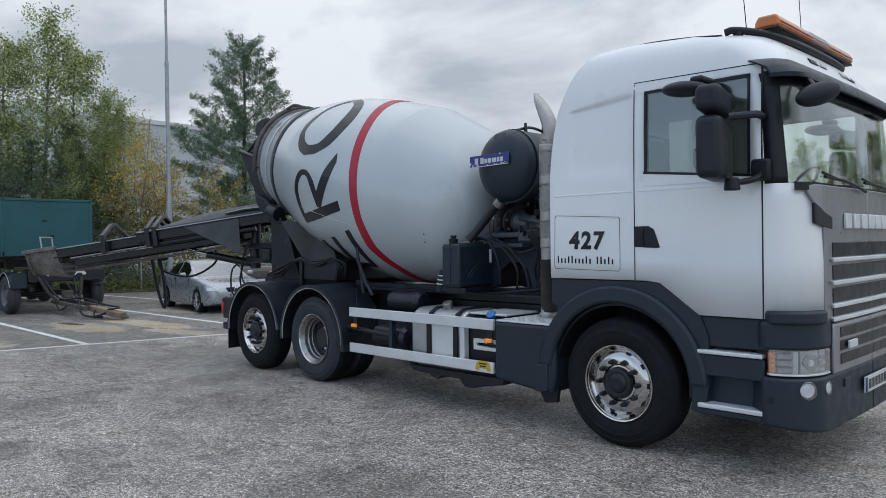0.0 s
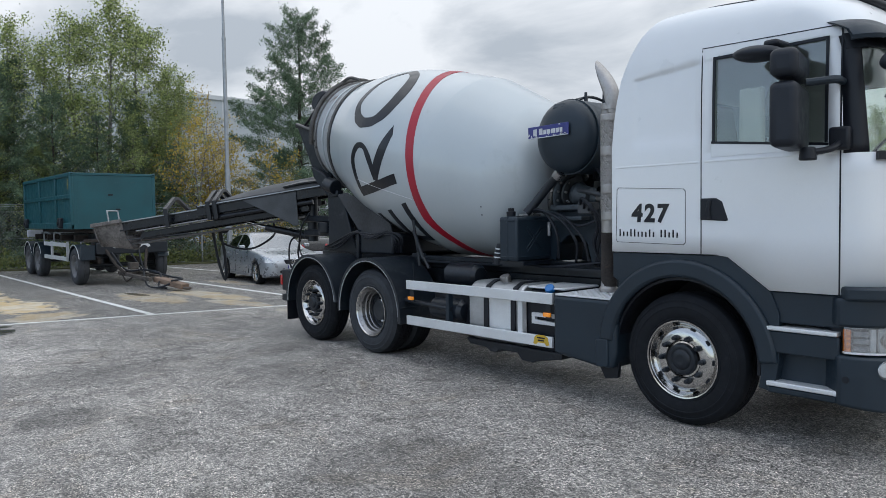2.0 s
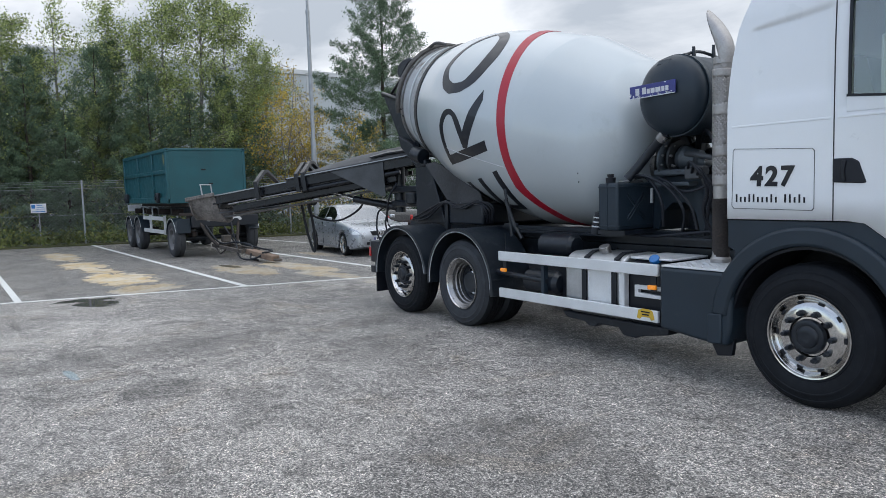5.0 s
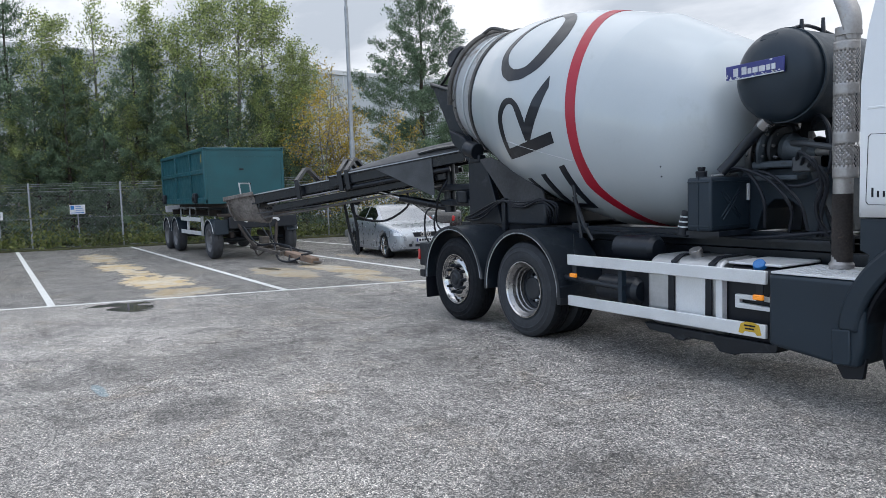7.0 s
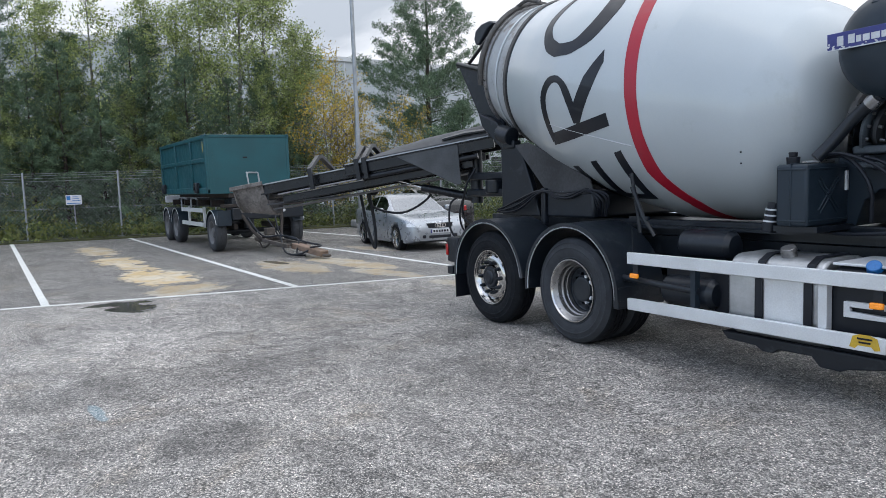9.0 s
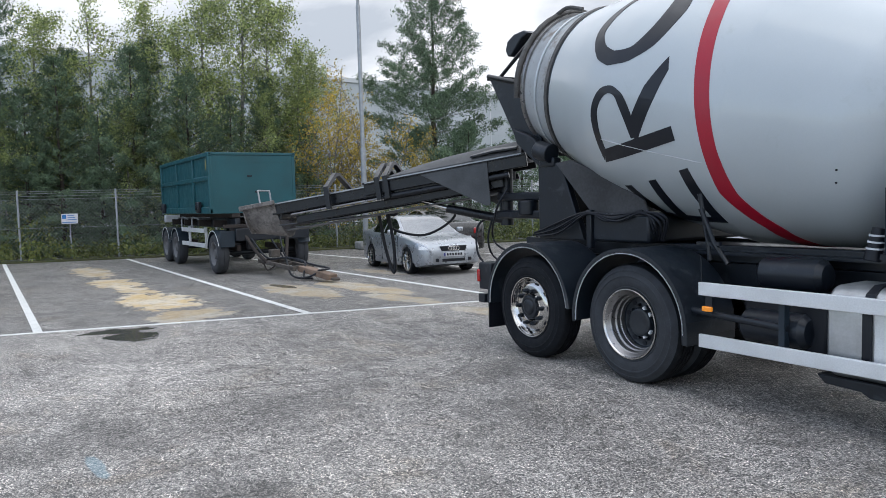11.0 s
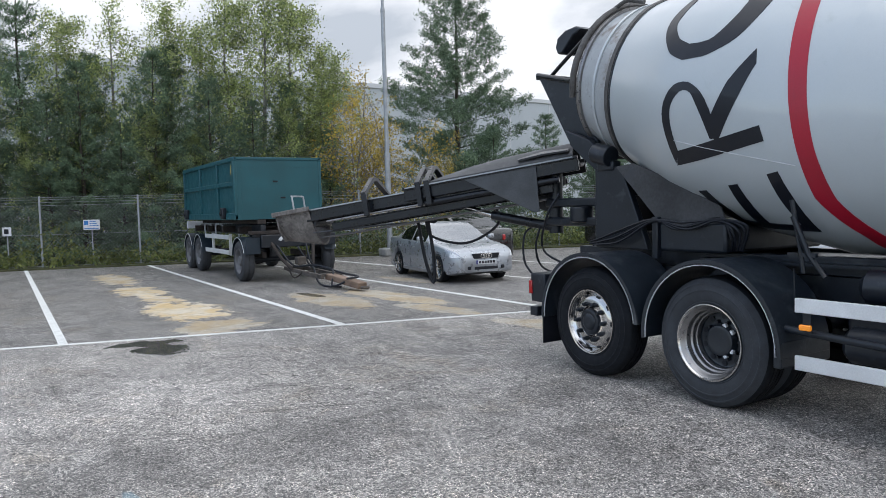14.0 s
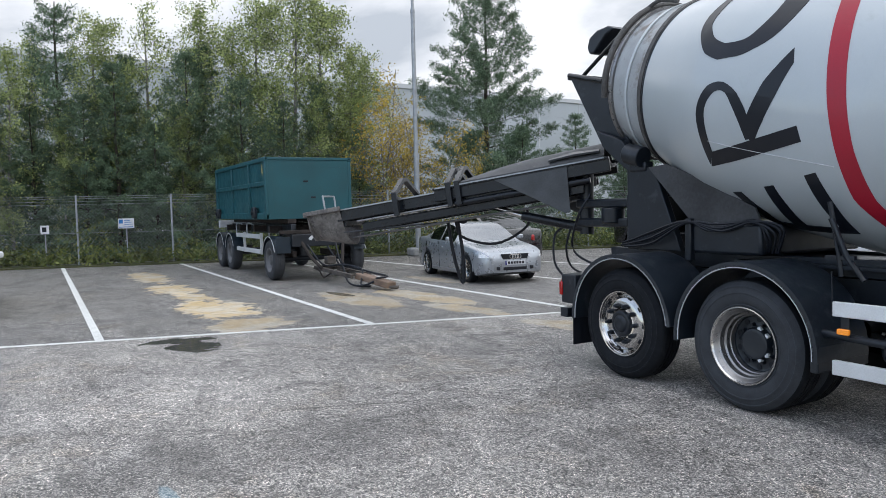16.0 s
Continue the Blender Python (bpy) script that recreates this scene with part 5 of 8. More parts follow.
# exhaust stack with perforated shield
ex_bm = pipe([(3.24, -0.80, 0.98), (3.245, -0.80, 1.5), (3.25, -0.80, 2.4), (3.25, -0.80, 2.66)], 0.066, 20)
tip_bm = pipe([(3.275, -0.80, 2.57), (3.285, -0.80, 2.67), (3.268, -0.80, 2.77), (3.205, -0.80, 2.88), (3.12, -0.80, 2.975), (3.03, -0.80, 3.05)], 0.074, 24, 5)
bmesh.ops.bisect_plane(tip_bm, geom=tip_bm.verts[:] + tip_bm.edges[:] + tip_bm.faces[:], plane_co=(3.225, -0.80, 2.78), plane_no=(-0.946, 0, -0.324), clear_outer=True)
ex = part("exhaust_pipe", ex_bm, M_EXH, truck, "stained steel exhaust stack")
tip = part("exhaust_tip", tip_bm, M_EXH, ex, "curved stack end with a slanting cut")
sol = tip.modifiers.new("thickness", "SOLIDIFY")
sol.thickness = 0.004
part("exhaust_sleeve", lathe([(0, 0.062), (0.0, 0.0695), (0.50, 0.0695), (0.50, 0.062)], 20, pose(3.243, -0.80, 0.99, 0, -90, 0), True), M_RUST, ex, "rusty brown lower pipe")
part("exhaust_collar", lathe([(0, 0.06), (0, 0.082), (0.03, 0.085), (0.05, 0.07), (0.12, 0.066)], 20, pose(3.24, -0.80, 0.95, 0, -90, 0)), M_EXH, ex)
part("exhaust_clamp", lathe([(0, 0.06), (0, 0.086), (0.03, 0.086), (0.03, 0.06)], 20, pose(3.275, -0.80, 2.60, 0, -90, 0)), M_EXH, ex)
shield = bmesh.new()
SEG, Z0, Z1 = 26, 1.60, 2.56
cols = [radians(150 + 240 * i / SEG) for i in range(SEG + 1)]
nz_ = 62
sv = {}
for i in range(SEG + 1):
    for j in range(nz_ + 1):
        sv[i, j] = shield.verts.new((3.262 + 0.085 * math.cos(cols[i]), -0.80 + 0.085 * math.sin(cols[i]), Z0 + (Z1 - Z0) * j / nz_))
for i in range(SEG):
    for j in range(nz_):
        z = Z0 + (Z1 - Z0) * j / nz_
        solid = any(abs(z - c) < 0.045 for c in (1.62, 1.88, 2.22, 2.54)) or i in (0, SEG - 1)
        if solid or (i + j) % 2:
            shield.faces.new((sv[i, j], sv[i + 1, j], sv[i + 1, j + 1], sv[i, j + 1]))
sh = part("exhaust_shield", shield, M_EXH, ex, "perforated steel heat shield")
sol = sh.modifiers.new("thickness", "SOLIDIFY")
sol.thickness = 0.003

# ---- drum ----
TILT_D = radians(14)
AX = Vector((math.cos(TILT_D), 0, -math.sin(TILT_D)))
NX = Vector((math.sin(TILT_D), 0, math.cos(TILT_D)))
DC = Vector((0.03, 0, 2.44))
D_S = (-2.05, -1.92, -1.72, -1.50, -1.30, -1.00, -0.70, -0.40, -0.14, 0.15, 0.50, 0.845, 0.86, 0.875, 1.66, 1.68, 1.70) + tuple(1.68 + 0.75 * (math.sin(radians(a)) - 0.4067) for a in range(30, 91, 6))
D_R = (0.745, 0.765, 0.80, 0.848, 0.905, 0.992, 1.055, 1.092, 1.108, 1.112, 1.108, 1.102, 1.100, 1.0964, 0.9098, 0.905, 0.8972) + tuple(0.3066 + 0.655 * math.cos(radians(a)) for a in range(30, 91, 6))


def drum_r(s):
    return float(np.interp(s, D_S, D_R))


def on_drum(th, s, out=0.0):
    """th: degrees up from the side that looks to -y; s: metres along the axis from its middle, forwards."""
    r, a = drum_r(s) + out, radians(th)
    return DC + AX * s + Vector((0, -1, 0)) * (r * math.cos(a)) + NX * (r * math.sin(a))


dprof = [(s, drum_r(s)) for s in sorted(set(list(D_S) + [float(v) for v in np.linspace(-2.05, 0.86, 26)]))] + [(2.2, 0.0)]
DM = Matrix.Translation(DC) @ Matrix.Rotation(TILT_D, 4, "Y")
drum = part("drum", lathe([p for p in dprof if p[0] >= -1.501], 96, DM), M_DRUM, truck, "pale grey painted mixing drum", smooth=30)
part("drum_end", lathe([p for p in dprof if p[0] <= -1.499], 96, DM), M_DRUMEND, drum, "grimy rear end of the drum", smooth=30)
for s_, w_, h_, mt in ((-1.50, 0.045, 0.02, M_RINGW), (-1.455, 0.012, 0.008, M_FRAME), (-1.75, 0.03, 0.016, M_DRUM), (-2.02, 0.05, 0.03, M_STEEL)):
    r = drum_r(s_)
    part("drum_ring", lathe([(s_ - w_ / 2, r - 0.02), (s_ - w_ / 2, r + h_), (s_ + w_ / 2, r + h_), (s_ + w_ / 2, r - 0.02)], 80, DM, True), mt, drum, "raised ring round the drum")
part("drum_mouth", lathe([(-2.05, 0.745), (-2.06, 0.70), (-1.6, 0.62), (-1.6, 0.0)], 48, DM), M_CONCRETE, drum, "cement-caked drum mouth")


def drum_strip(name, pts_lo, pts_hi, mat, label="", out=0.004, n=None):
    """A painted band between two lines of (th, s) on the drum."""
    def rows(o):
        return [[on_drum(a[0] + (b[0] - a[0]) * k / 8, a[1] + (b[1] - a[1]) * k / 8, o) for a, b in zip(pts_lo, pts_hi)] for k in range(9)]
    rows_o, rows_i = rows(out), rows(-0.01)
    return part(name, slab(rows_o, rows_i), mat, drum, label)


B_T = (-180, -95, -73, -55, -35, -16, 2, 19, 40, 64, 95, 180)
B_S = (1.2, 1.27, 1.225, 1.10, 0.855, 0.725, 0.605, 0.50, 0.37, 0.20, 0.02, 0.0)
ths = list(np.linspace(-178, 178, 120))
drum_strip("red_band", [(t, float(np.interp(t, B_T, B_S))) for t in ths], [(t, float(np.interp(t, B_T, B_S)) + 0.142) for t in ths], M_RED, "red painted band round the drum")


def drum_mark(outline_a, outline_b, n=10, label=""):
    """A black painted stroke between two lines of (th, s), filled across so that it hugs the drum."""
    def resample(line, m):
        ps = smooth_path([(p[0] * 0.019, p[1], 0) for p in line], 5) if len(line) > 5 else [Vector((p[0] * 0.019, p[1], 0)) for p in line]
        d = [0]
        for a, b in zip(ps, ps[1:]):
            d.append(d[-1] + (b - a).length)
        out = []
        for k in range(m + 1):
            q = d[-1] * k / m
            out.append((float(np.interp(q, d, [p.x for p in ps])) / 0.019, float(np.interp(q, d, [p.y for p in ps]))))
        return out
    m = 26
    A, B = resample(outline_a, m), resample(outline_b, m)
    g = [[(A[k][0] + (B[k][0] - A[k][0]) * i / n, A[k][1] + (B[k][1] - A[k][1]) * i / n) for k in range(m + 1)] for i in range(n + 1)]
    part("painted_mark", slab([[on_drum(*p, 0.004) for p in r] for r in g], [[on_drum(*p, -0.01) for p in r] for r in g]), M_MARK, drum, label or "black painted curved shape")


# three bars and a spine
drum_mark([(-48.5, -0.31), (-60, -0.15), (-70, -0.12)], [(-46, -0.20), (-58, -0.04), (-68, 0.0)], 4)
drum_mark([(-38.5, 0.083), (-50, 0.13), (-63, 0.17)], [(-36.4, 0.18), (-47, 0.25), (-60, 0.31)], 4)
drum_mark([(-28.2, 0.477), (-39, 0.55), (-50, 0.635), (-56, 0.66)], [(-25.9, 0.571), (-37, 0.67), (-48, 0.75), (-54.5, 0.80)], 4)
drum_mark([(-68.0, -0.12), (-62, 0.20), (-54, 0.62), (-50.5, 0.76)], [(-73.0, -0.05), (-67, 0.24), (-58, 0.64), (-54.5, 0.80)], 3)
# a straight bar, a bow and a slanting stroke
drum_mark([(-35.1, -0.447), (-14.6, 0.459)], [(-26.9, -0.405), (-8.8, 0.409)], 4)
drum_mark([(-34, -0.455), (-17.2, -0.556), (-9.5, -0.580), (-3.0, -0.552), (2.2, -0.48), (4.2, -0.37), (3.8, -0.29), (0.3, -0.16), (-7.1, -0.04), (-16.5, 0.05)],
          [(-27, -0.40), (-16.3, -0.465), (-8.8, -0.488), (-3.6, -0.455), (-0.3, -0.40), (0.7, -0.345), (0.0, -0.28), (-2.8, -0.225), (-9.9, -0.118), (-17.8, -0.03)], 4)
drum_mark([(-12.0, -0.065), (-7.0, -0.03), (5.9, 0.06), (19.6, 0.222)], [(-19.0, 0.03), (-16.5, 0.06), (-8.3, 0.123), (1.0, 0.19), (13.9, 0.265)], 4)
# an open ring, broad on its front side and thin behind and above
drum_mark([(13.2, -0.46), (14.5, -0.33), (16.1, -0.21), (22.6, -0.02), (30.8, 0.07), (41.6, 0.11), (50, 0.07), (58, -0.02), (66, -0.17), (72, -0.37)],
          [(20.5, -0.44), (21.3, -0.33), (23.8, -0.22), (32.2, -0.125), (40.9, -0.10), (51, -0.13), (60, -0.24), (66, -0.42)], 5)
drum_mark([(13.2, -0.46), (14.5, -0.56), (17.0, -0.655), (25.3, -0.785), (32.9, -0.825), (40.6, -0.80), (52, -0.71), (60.5, -0.63), (68, -0.52), (72, -0.37)],
          [(20.5, -0.44), (22.0, -0.535), (24.1, -0.61), (30.2, -0.705), (36.5, -0.71), (43.9, -0.685), (51.4, -0.65), (60, -0.55), (66, -0.42)], 5)
for th, s_ in ((-18.2, 1.70), (-24.4, 1.70)):
    p = on_drum(th, s_)
    part("bolt_hole", rod(p - (p - DC - AX * s_).normalized() * 0.01, p + (p - DC - AX * s_).normalized() * 0.003, 0.008, 0.008, 8), M_MARK, drum)
part("weld_line", slab(*[[[on_drum(t, -0.44 + 1.16 * k / 12, o) for k in range(13)] for t in (-22.2, -21.95)] for o in (0.006, -0.005)]), M_PALE, drum, "pale scratch along the drum")
# water tank and gearbox behind the cab
wt_ = part("water_tank", lathe([(-0.80, 0.0), (-0.795, 0.10), (-0.775, 0.20), (-0.735, 0.29), (-0.68, 0.345), (-0.62, 0.365), (0.62, 0.365), (0.68, 0.345), (0.735, 0.29), (0.775, 0.20), (0.80, 0)], 48, pose(2.625, 0, 2.43, 0, 0, 90)), M_SLATE, truck, "dark painted steel water tank")
for y in (-0.60, 0.6):
    part("tank_band", lathe([(-0.02, 0.36), (-0.02, 0.372), (0.02, 0.372), (0.02, 0.36)], 48, pose(2.64, y, 2.425, 0, 0, 90), True), M_SLATE, wt_)
part("tank_lug", boxes((-0.07, 0.07, -0.03, 0.03, -0.03, 0.03)), M_SLATE, wt_, bevel=0.008, m=pose(2.60, -0.70, 2.715, -35, 0, 0))
lg = part("name_plate", boxes((-0.235, 0.235, -0.006, 0.006, -0.055, 0.055)), M_BLUE, wt_, "chipped blue enamel plate with pale bars", 0.003, m=pose(2.535, -0.81, 2.482, 0, -1, 0) @ Matrix.Diagonal((1.1, 1, 1.08, 1)))
for x0, x1, z0, z1 in ((-0.17, -0.13, -0.03, 0.03), (-0.10, -0.06, -0.025, 0.03), (-0.05, -0.02, -0.025, 0.015), (-0.01, 0.03, -0.025, 0.015), (0.04, 0.09, -0.025, 0.015), (0.10, 0.13, -0.025, 0.015), (0.14, 0.17, -0.025, 0.015)):
    part("lettering_bar", boxes((x0, x1, -0.009, -0.0065, z0, z1)), M_PALE, lg)
part("plate_rim", boxes((-0.232, 0.232, -0.0085, -0.0065, -0.055, -0.048)), M_PALE, lg)
chips = random.Random(31)
for k in range(26):
    x, z = chips.uniform(-0.225, 0.225), chips.choice((-0.046, -0.043, -0.036, 0.048))
    if k < 5:
        x, z = chips.uniform(-0.23, -0.19), chips.uniform(-0.04, 0.03)
    w = chips.uniform(0.004, 0.012)
    ring = [(x + w * chips.uniform(0.5, 1.2) * math.cos(q), z + 0.7 * w * chips.uniform(0.4, 1.1) * math.sin(q)) for q in np.linspace(0, 5.4, 7)]
    part("enamel_chip", prism(ring, -0.0082, -0.0064), M_PALE, lg)
for y, h in ((-0.35, 0.10), (-0.05, 0.14), (0.25, 0.08)):
    part("tank_fitting", rod((2.64, y, 2.78), (2.64, y, 2.79 + h), 0.022, 0.014, 10), M_FRAME, wt_)
part("tank_pipe", pipe([(2.64, -0.5, 2.80), (2.60, -0.2, 2.86), (2.64, 0.1, 2.80)], 0.015, 8), M_FRAME, wt_)
for y in (-0.12, 0.5):
    part("tank_leg", prism([(2.42, 1.17), (2.52, 2.12), (2.78, 2.12), (2.95, 1.17), (2.85, 1.17), (2.72, 2.0), (2.58, 2.0), (2.52, 1.17)], y - 0.03, y + 0.03), M_FRAME, truck)
gb = part("gearbox", lathe([(0, 0.30), (0.06, 0.31), (0.08, 0.22), (0.30, 0.20), (0.34, 0.12), (0.55, 0.11), (0.58, 0.0)], 32, Matrix.Translation(DC + AX * 2.18) @ Matrix.Rotation(TILT_D, 4, "Y")), M_FRAME, truck, "black drum gearbox")
part("drum_flange", lathe([(-0.02, 0.0), (-0.02, 0.36), (0.02, 0.37), (0.04, 0.36), (0.04, 0)], 40, Matrix.Translation(DC + AX * 2.19) @ Matrix.Rotation(TILT_D, 4, "Y")), M_STEEL, gb, "grey drum flange")
part("pedestal", prism([(2.05, 1.17), (2.15, 1.70), (2.75, 1.70), (2.95, 1.17), (2.75, 1.17), (2.70, 1.36), (2.58, 1.44), (2.45, 1.44), (2.34, 1.36), (2.28, 1.17)], -0.42, 0.42), M_SLATE, truck, "dark slate welded pedestal", 0.01)
part("hydraulic_motor", rod((2.55, 0, 1.85), (3.0, 0, 1.72), 0.12, 0.10), M_FRAME, gb)
part("motor_pipe", rod((2.75, -0.35, 1.82), (3.15, -0.5, 1.80), 0.03), M_EXH, gb)
for k, pts in enumerate((((2.55, -0.62, 2.10), (2.35, -0.60, 1.95), (2.22, -0.66, 1.78), (2.15, -0.72, 1.68)),)):
    part("water_hose", pipe(pts, 0.045, 12), M_FRAME, wt_, "thick black hose")
part("hose_clamp", rod((2.53, -0.62, 2.085), (2.47, -0.615, 2.04), 0.055), M_STEEL, wt_)
for pts in (((2.45, -0.62, 1.68), (2.62, -0.66, 1.62), (2.80, -0.62, 1.42), (2.86, -0.60, 1.20)), ((2.5, -0.6, 1.60), (2.8, -0.62, 1.55), (3.0, -0.55, 1.66), (3.1, -0.5, 1.9)), ((2.05, -0.62, 1.14), (2.4, -0.66, 1.13), (2.8, -0.62, 1.17), (3.1, -0.5, 1.2)),
            ((3.0, -0.45, 1.95), (3.08, -0.5, 1.7), (3.05, -0.52, 1.4), (3.12, -0.5, 1.15)), ((2.9, -0.5, 1.7), (2.95, -0.55, 1.45), (3.02, -0.5, 1.2))):
    part("hydraulic_hose", pipe(pts, 0.014, 8), M_BLACK, truck)
# square oil tank on the chassis
oil = part("oil_tank", boxes((1.97, 2.22, -0.94, -0.41, 1.19, 1.645)), M_SLATE, truck, "dark pressed steel oil tank", 0.025, seg=3)
for a in (1, -1):
    for w in (-0.016, 0.016):
        bm = bmesh.new()
        box(bm, -0.006, 0.006, -0.17, 0.17, -0.006, 0.006)
        part("pressed_rib", bm, M_SLATE, oil, bevel=0.004, m=pose(2.222, -0.675, 1.415, 45 * a, 0, 0) @ Matrix.Translation((0, 0, w)))
part("tank_seam", boxes((2.085, 2.097, -0.946, -0.41, 1.192, 1.651)), M_SLATE, oil, bevel=0.004)
for z in (1.225, 1.60):
    part("side_rib", boxes((1.985, 2.21, -0.947, -0.938, z, z + 0.015)), M_SLATE, oil, bevel=0.004)
    part("side_rib", boxes((2.218, 2.227, -0.92, -0.43, z, z + 0.015)), M_SLATE, oil, bevel=0.004)
part("sight_glass", boxes((2.222, 2.24, -0.475, -0.445, 1.44, 1.585)), M_PALE, oil, "pale level gauge", 0.004)
part("oil_cap", rod((2.04, -0.83, 1.64), (2.04, -0.83, 1.70), 0.045, 0.05, 16), M_BLACK, oil, bevel=0.006)
part("oil_cap_top", rod((2.04, -0.83, 1.70), (2.04, -0.83, 1.735), 0.03, 0.034, 16), M_BLACK, oil, bevel=0.006)
part("filter_head", boxes((2.02, 2.18, -0.70, -0.52, 1.642, 1.67)), M_STEEL, oil, "grey filter head", 0.01)
for y in (-0.66, -0.58):
    part("tank_union", rod((2.12, y, 1.665), (2.12, y, 1.70), 0.022, 0.018, 10), M_STEEL, oil)
part("tank_hose", pipe([(2.15, -0.60, 1.69), (2.30, -0.62, 1.69), (2.45, -0.66, 1.58), (2.52, -0.66, 1.42), (2.50, -0.62, 1.22)], 0.016, 8), M_BLACK, oil)
part("tank_hose", pipe([(2.15, -0.66, 1.69), (2.32, -0.70, 1.71), (2.58, -0.68, 1.60), (2.74, -0.64, 1.38), (2.70, -0.60, 1.18)], 0.014, 8), M_BLACK, oil)
part("tank_bracket", boxes((1.93, 2.27, -0.9, -0.38, 1.15, 1.19)), M_FRAME, oil)
part("canister", rod((1.86, -0.86, 1.14), (1.90, -0.84, 1.36), 0.055, 0.045, 16), M_BLACK, oil, "black filter canister with pale bands", 0.006)
for f in (0.35, 0.55, 0.75):
    p = Vector((1.86, -0.86, 1.14)).lerp(Vector((1.90, -0.84, 1.36)), f)
    part("canister_band", rod(p, p + Vector((0.001, 0, 0.012)), 0.0555, 0.055, 16), M_PALE, oil)
# pump, valves and pipework between drum and cab
pump = new("pump_set")
pump.parent = truck
tagged(pump, "slate-grey hydraulic pump and valve set with pipework")
part("pump_body", lathe([(0, 0.0), (0, 0.11), (0.05, 0.125), (0.09, 0.10), (0.20, 0.10), (0.22, 0.06), (0.30, 0.055), (0.30, 0)], 24, pose(2.50, -0.34, 1.88, 0, 14, 0)), M_GREASY, pump, "greasy slate-grey pump")
part("gear_flange", lathe([(0, 0.0), (0, 0.262), (0.008, 0.275), (0.030, 0.275), (0.038, 0.262), (0.038, 0.215), (0.016, 0.205), (0.016, 0.15), (0.05, 0.14), (0.05, 0)], 44, pose(2.385, -0.30, 1.905, 0, 14, 0)), M_GREASY, pump, "grey ring flange of the drum gearbox")
for k in range(16):
    a = 2 * math.pi * k / 16
    p = pose(2.385, -0.30, 1.905, 0, 14, 0)
    part("ring_bolt", rod(p @ Vector((0.034, 0.24 * math.cos(a), 0.24 * math.sin(a))), p @ Vector((0.056, 0.24 * math.cos(a), 0.24 * math.sin(a))), 0.013, 0.012, 6), M_STEEL, pump)
part("pump_flange", lathe([(0, 0.0), (0, 0.16), (0.025, 0.16), (0.025, 0)], 28, pose(2.44, -0.34, 1.895, 0, 14, 0)), M_PLATE, pump)
for k in range(8):
    a = 2 * math.pi * k / 8
    part("flange_bolt", rod((2.455, -0.34 + 0.135 * math.cos(a), 1.893 + 0.135 * math.sin(a)), (2.49, -0.34 + 0.135 * math.cos(a), 1.885 + 0.135 * math.sin(a)), 0.014, 0.012, 8), M_STEEL, pump)
part("valve_block", boxes((2.72, 2.88, -0.60, -0.46, 1.66, 1.78)), M_PLATE, pump, "", 0.012)
part("bearing_block", boxes((2.30, 2.78, -0.52, -0.30, 1.70, 1.76)), M_GREASY, pump, "", 0.015)
part("bearing_plate", boxes((2.34, 2.74, -0.56, -0.26, 1.60, 1.64)), M_GREASY, pump, "", 0.01)
for x, z, q in ((2.80, 1.72, 0.05), (2.86, 1.70, -0.04), (2.76, 1.76, 0.1)):
    part("pump_hose", pipe([(x, -0.60, z), (x + 0.08, -0.66, z + 0.05), (x + 0.16 + q, -0.62, z - 0.15), (x + 0.10 + q, -0.58, 1.35), (x + 0.14, -0.55, 1.15)], 0.013, 8), M_BLACK, pump)
part("pump_hose", pipe([(2.70, -0.30, 2.02), (2.86, -0.48, 2.10), (3.00, -0.56, 1.98), (3.02, -0.58, 1.70), (2.92, -0.60, 1.40), (2.98, -0.55, 1.16)], 0.015, 8), M_BLACK, pump)
part("pipe_bend", pipe([(2.62, -0.44, 1.90), (2.80, -0.52, 1.88), (3.02, -0.58, 1.84), (3.16, -0.60, 1.82)], 0.024, 10), M_PLATE, pump, "grey steel pipe")


# ---- the yard ----
gm = bmesh.new()
box(gm, -400, 400, -400, 400, -0.5, 0.0)
ground = tagged(link_mesh("ground", gm, M_ASPHALT, 0), "grey worn asphalt yard with stains and a puddle", "ground", kind="structure")


def front_x(y):
    """The front line of the parking bays."""
    return -5.25 + 0.265 * y


def fence_x(y):
    return -22.2 + 0.31 * (y + 2.15)


def road_line(name, p, q, w):
    p, q = Vector((*p, 0)), Vector((*q, 0))
    d = (q - p).normalized()
    n = Vector((-d.y, d.x, 0)) * w / 2
    bm = prism([((p + n).x, (p + n).y), ((q + n).x, (q + n).y), ((q - n).x, (q - n).y), ((p - n).x, (p - n).y)], 0.002, 0.006, "xy")
    return tagged(link_mesh(name, bm, M_LINE, 0), "worn white painted parking line", "road marking", "parking lines", "structure")


road_line("parking_line", (front_x(-16), -16), (front_x(9), 9), 0.11)
for y0, y1 in ((-8.9, -9.05), (-5.36, -5.5), (-1.87, -2.03), (1.40, 0.85), (4.55, 2.9), (8.0, 6.2)):
    road_line("parking_line", (front_x(y0) - 0.05, y0), (-21.2 + 0.27 * y1, y1), 0.11)

# verge behind the yard
vg = prism([(fence_x(-60) + 0.7, -60), (fence_x(60) + 0.7, 60), (fence_x(60) - 80, 60), (fence_x(-60) - 60, -60)], 0.0, 0.05, "xy")
tagged(link_mesh("verge", vg, M_GRASS, 0), "rough grass verge behind the fence", "grass verge", kind="structure")

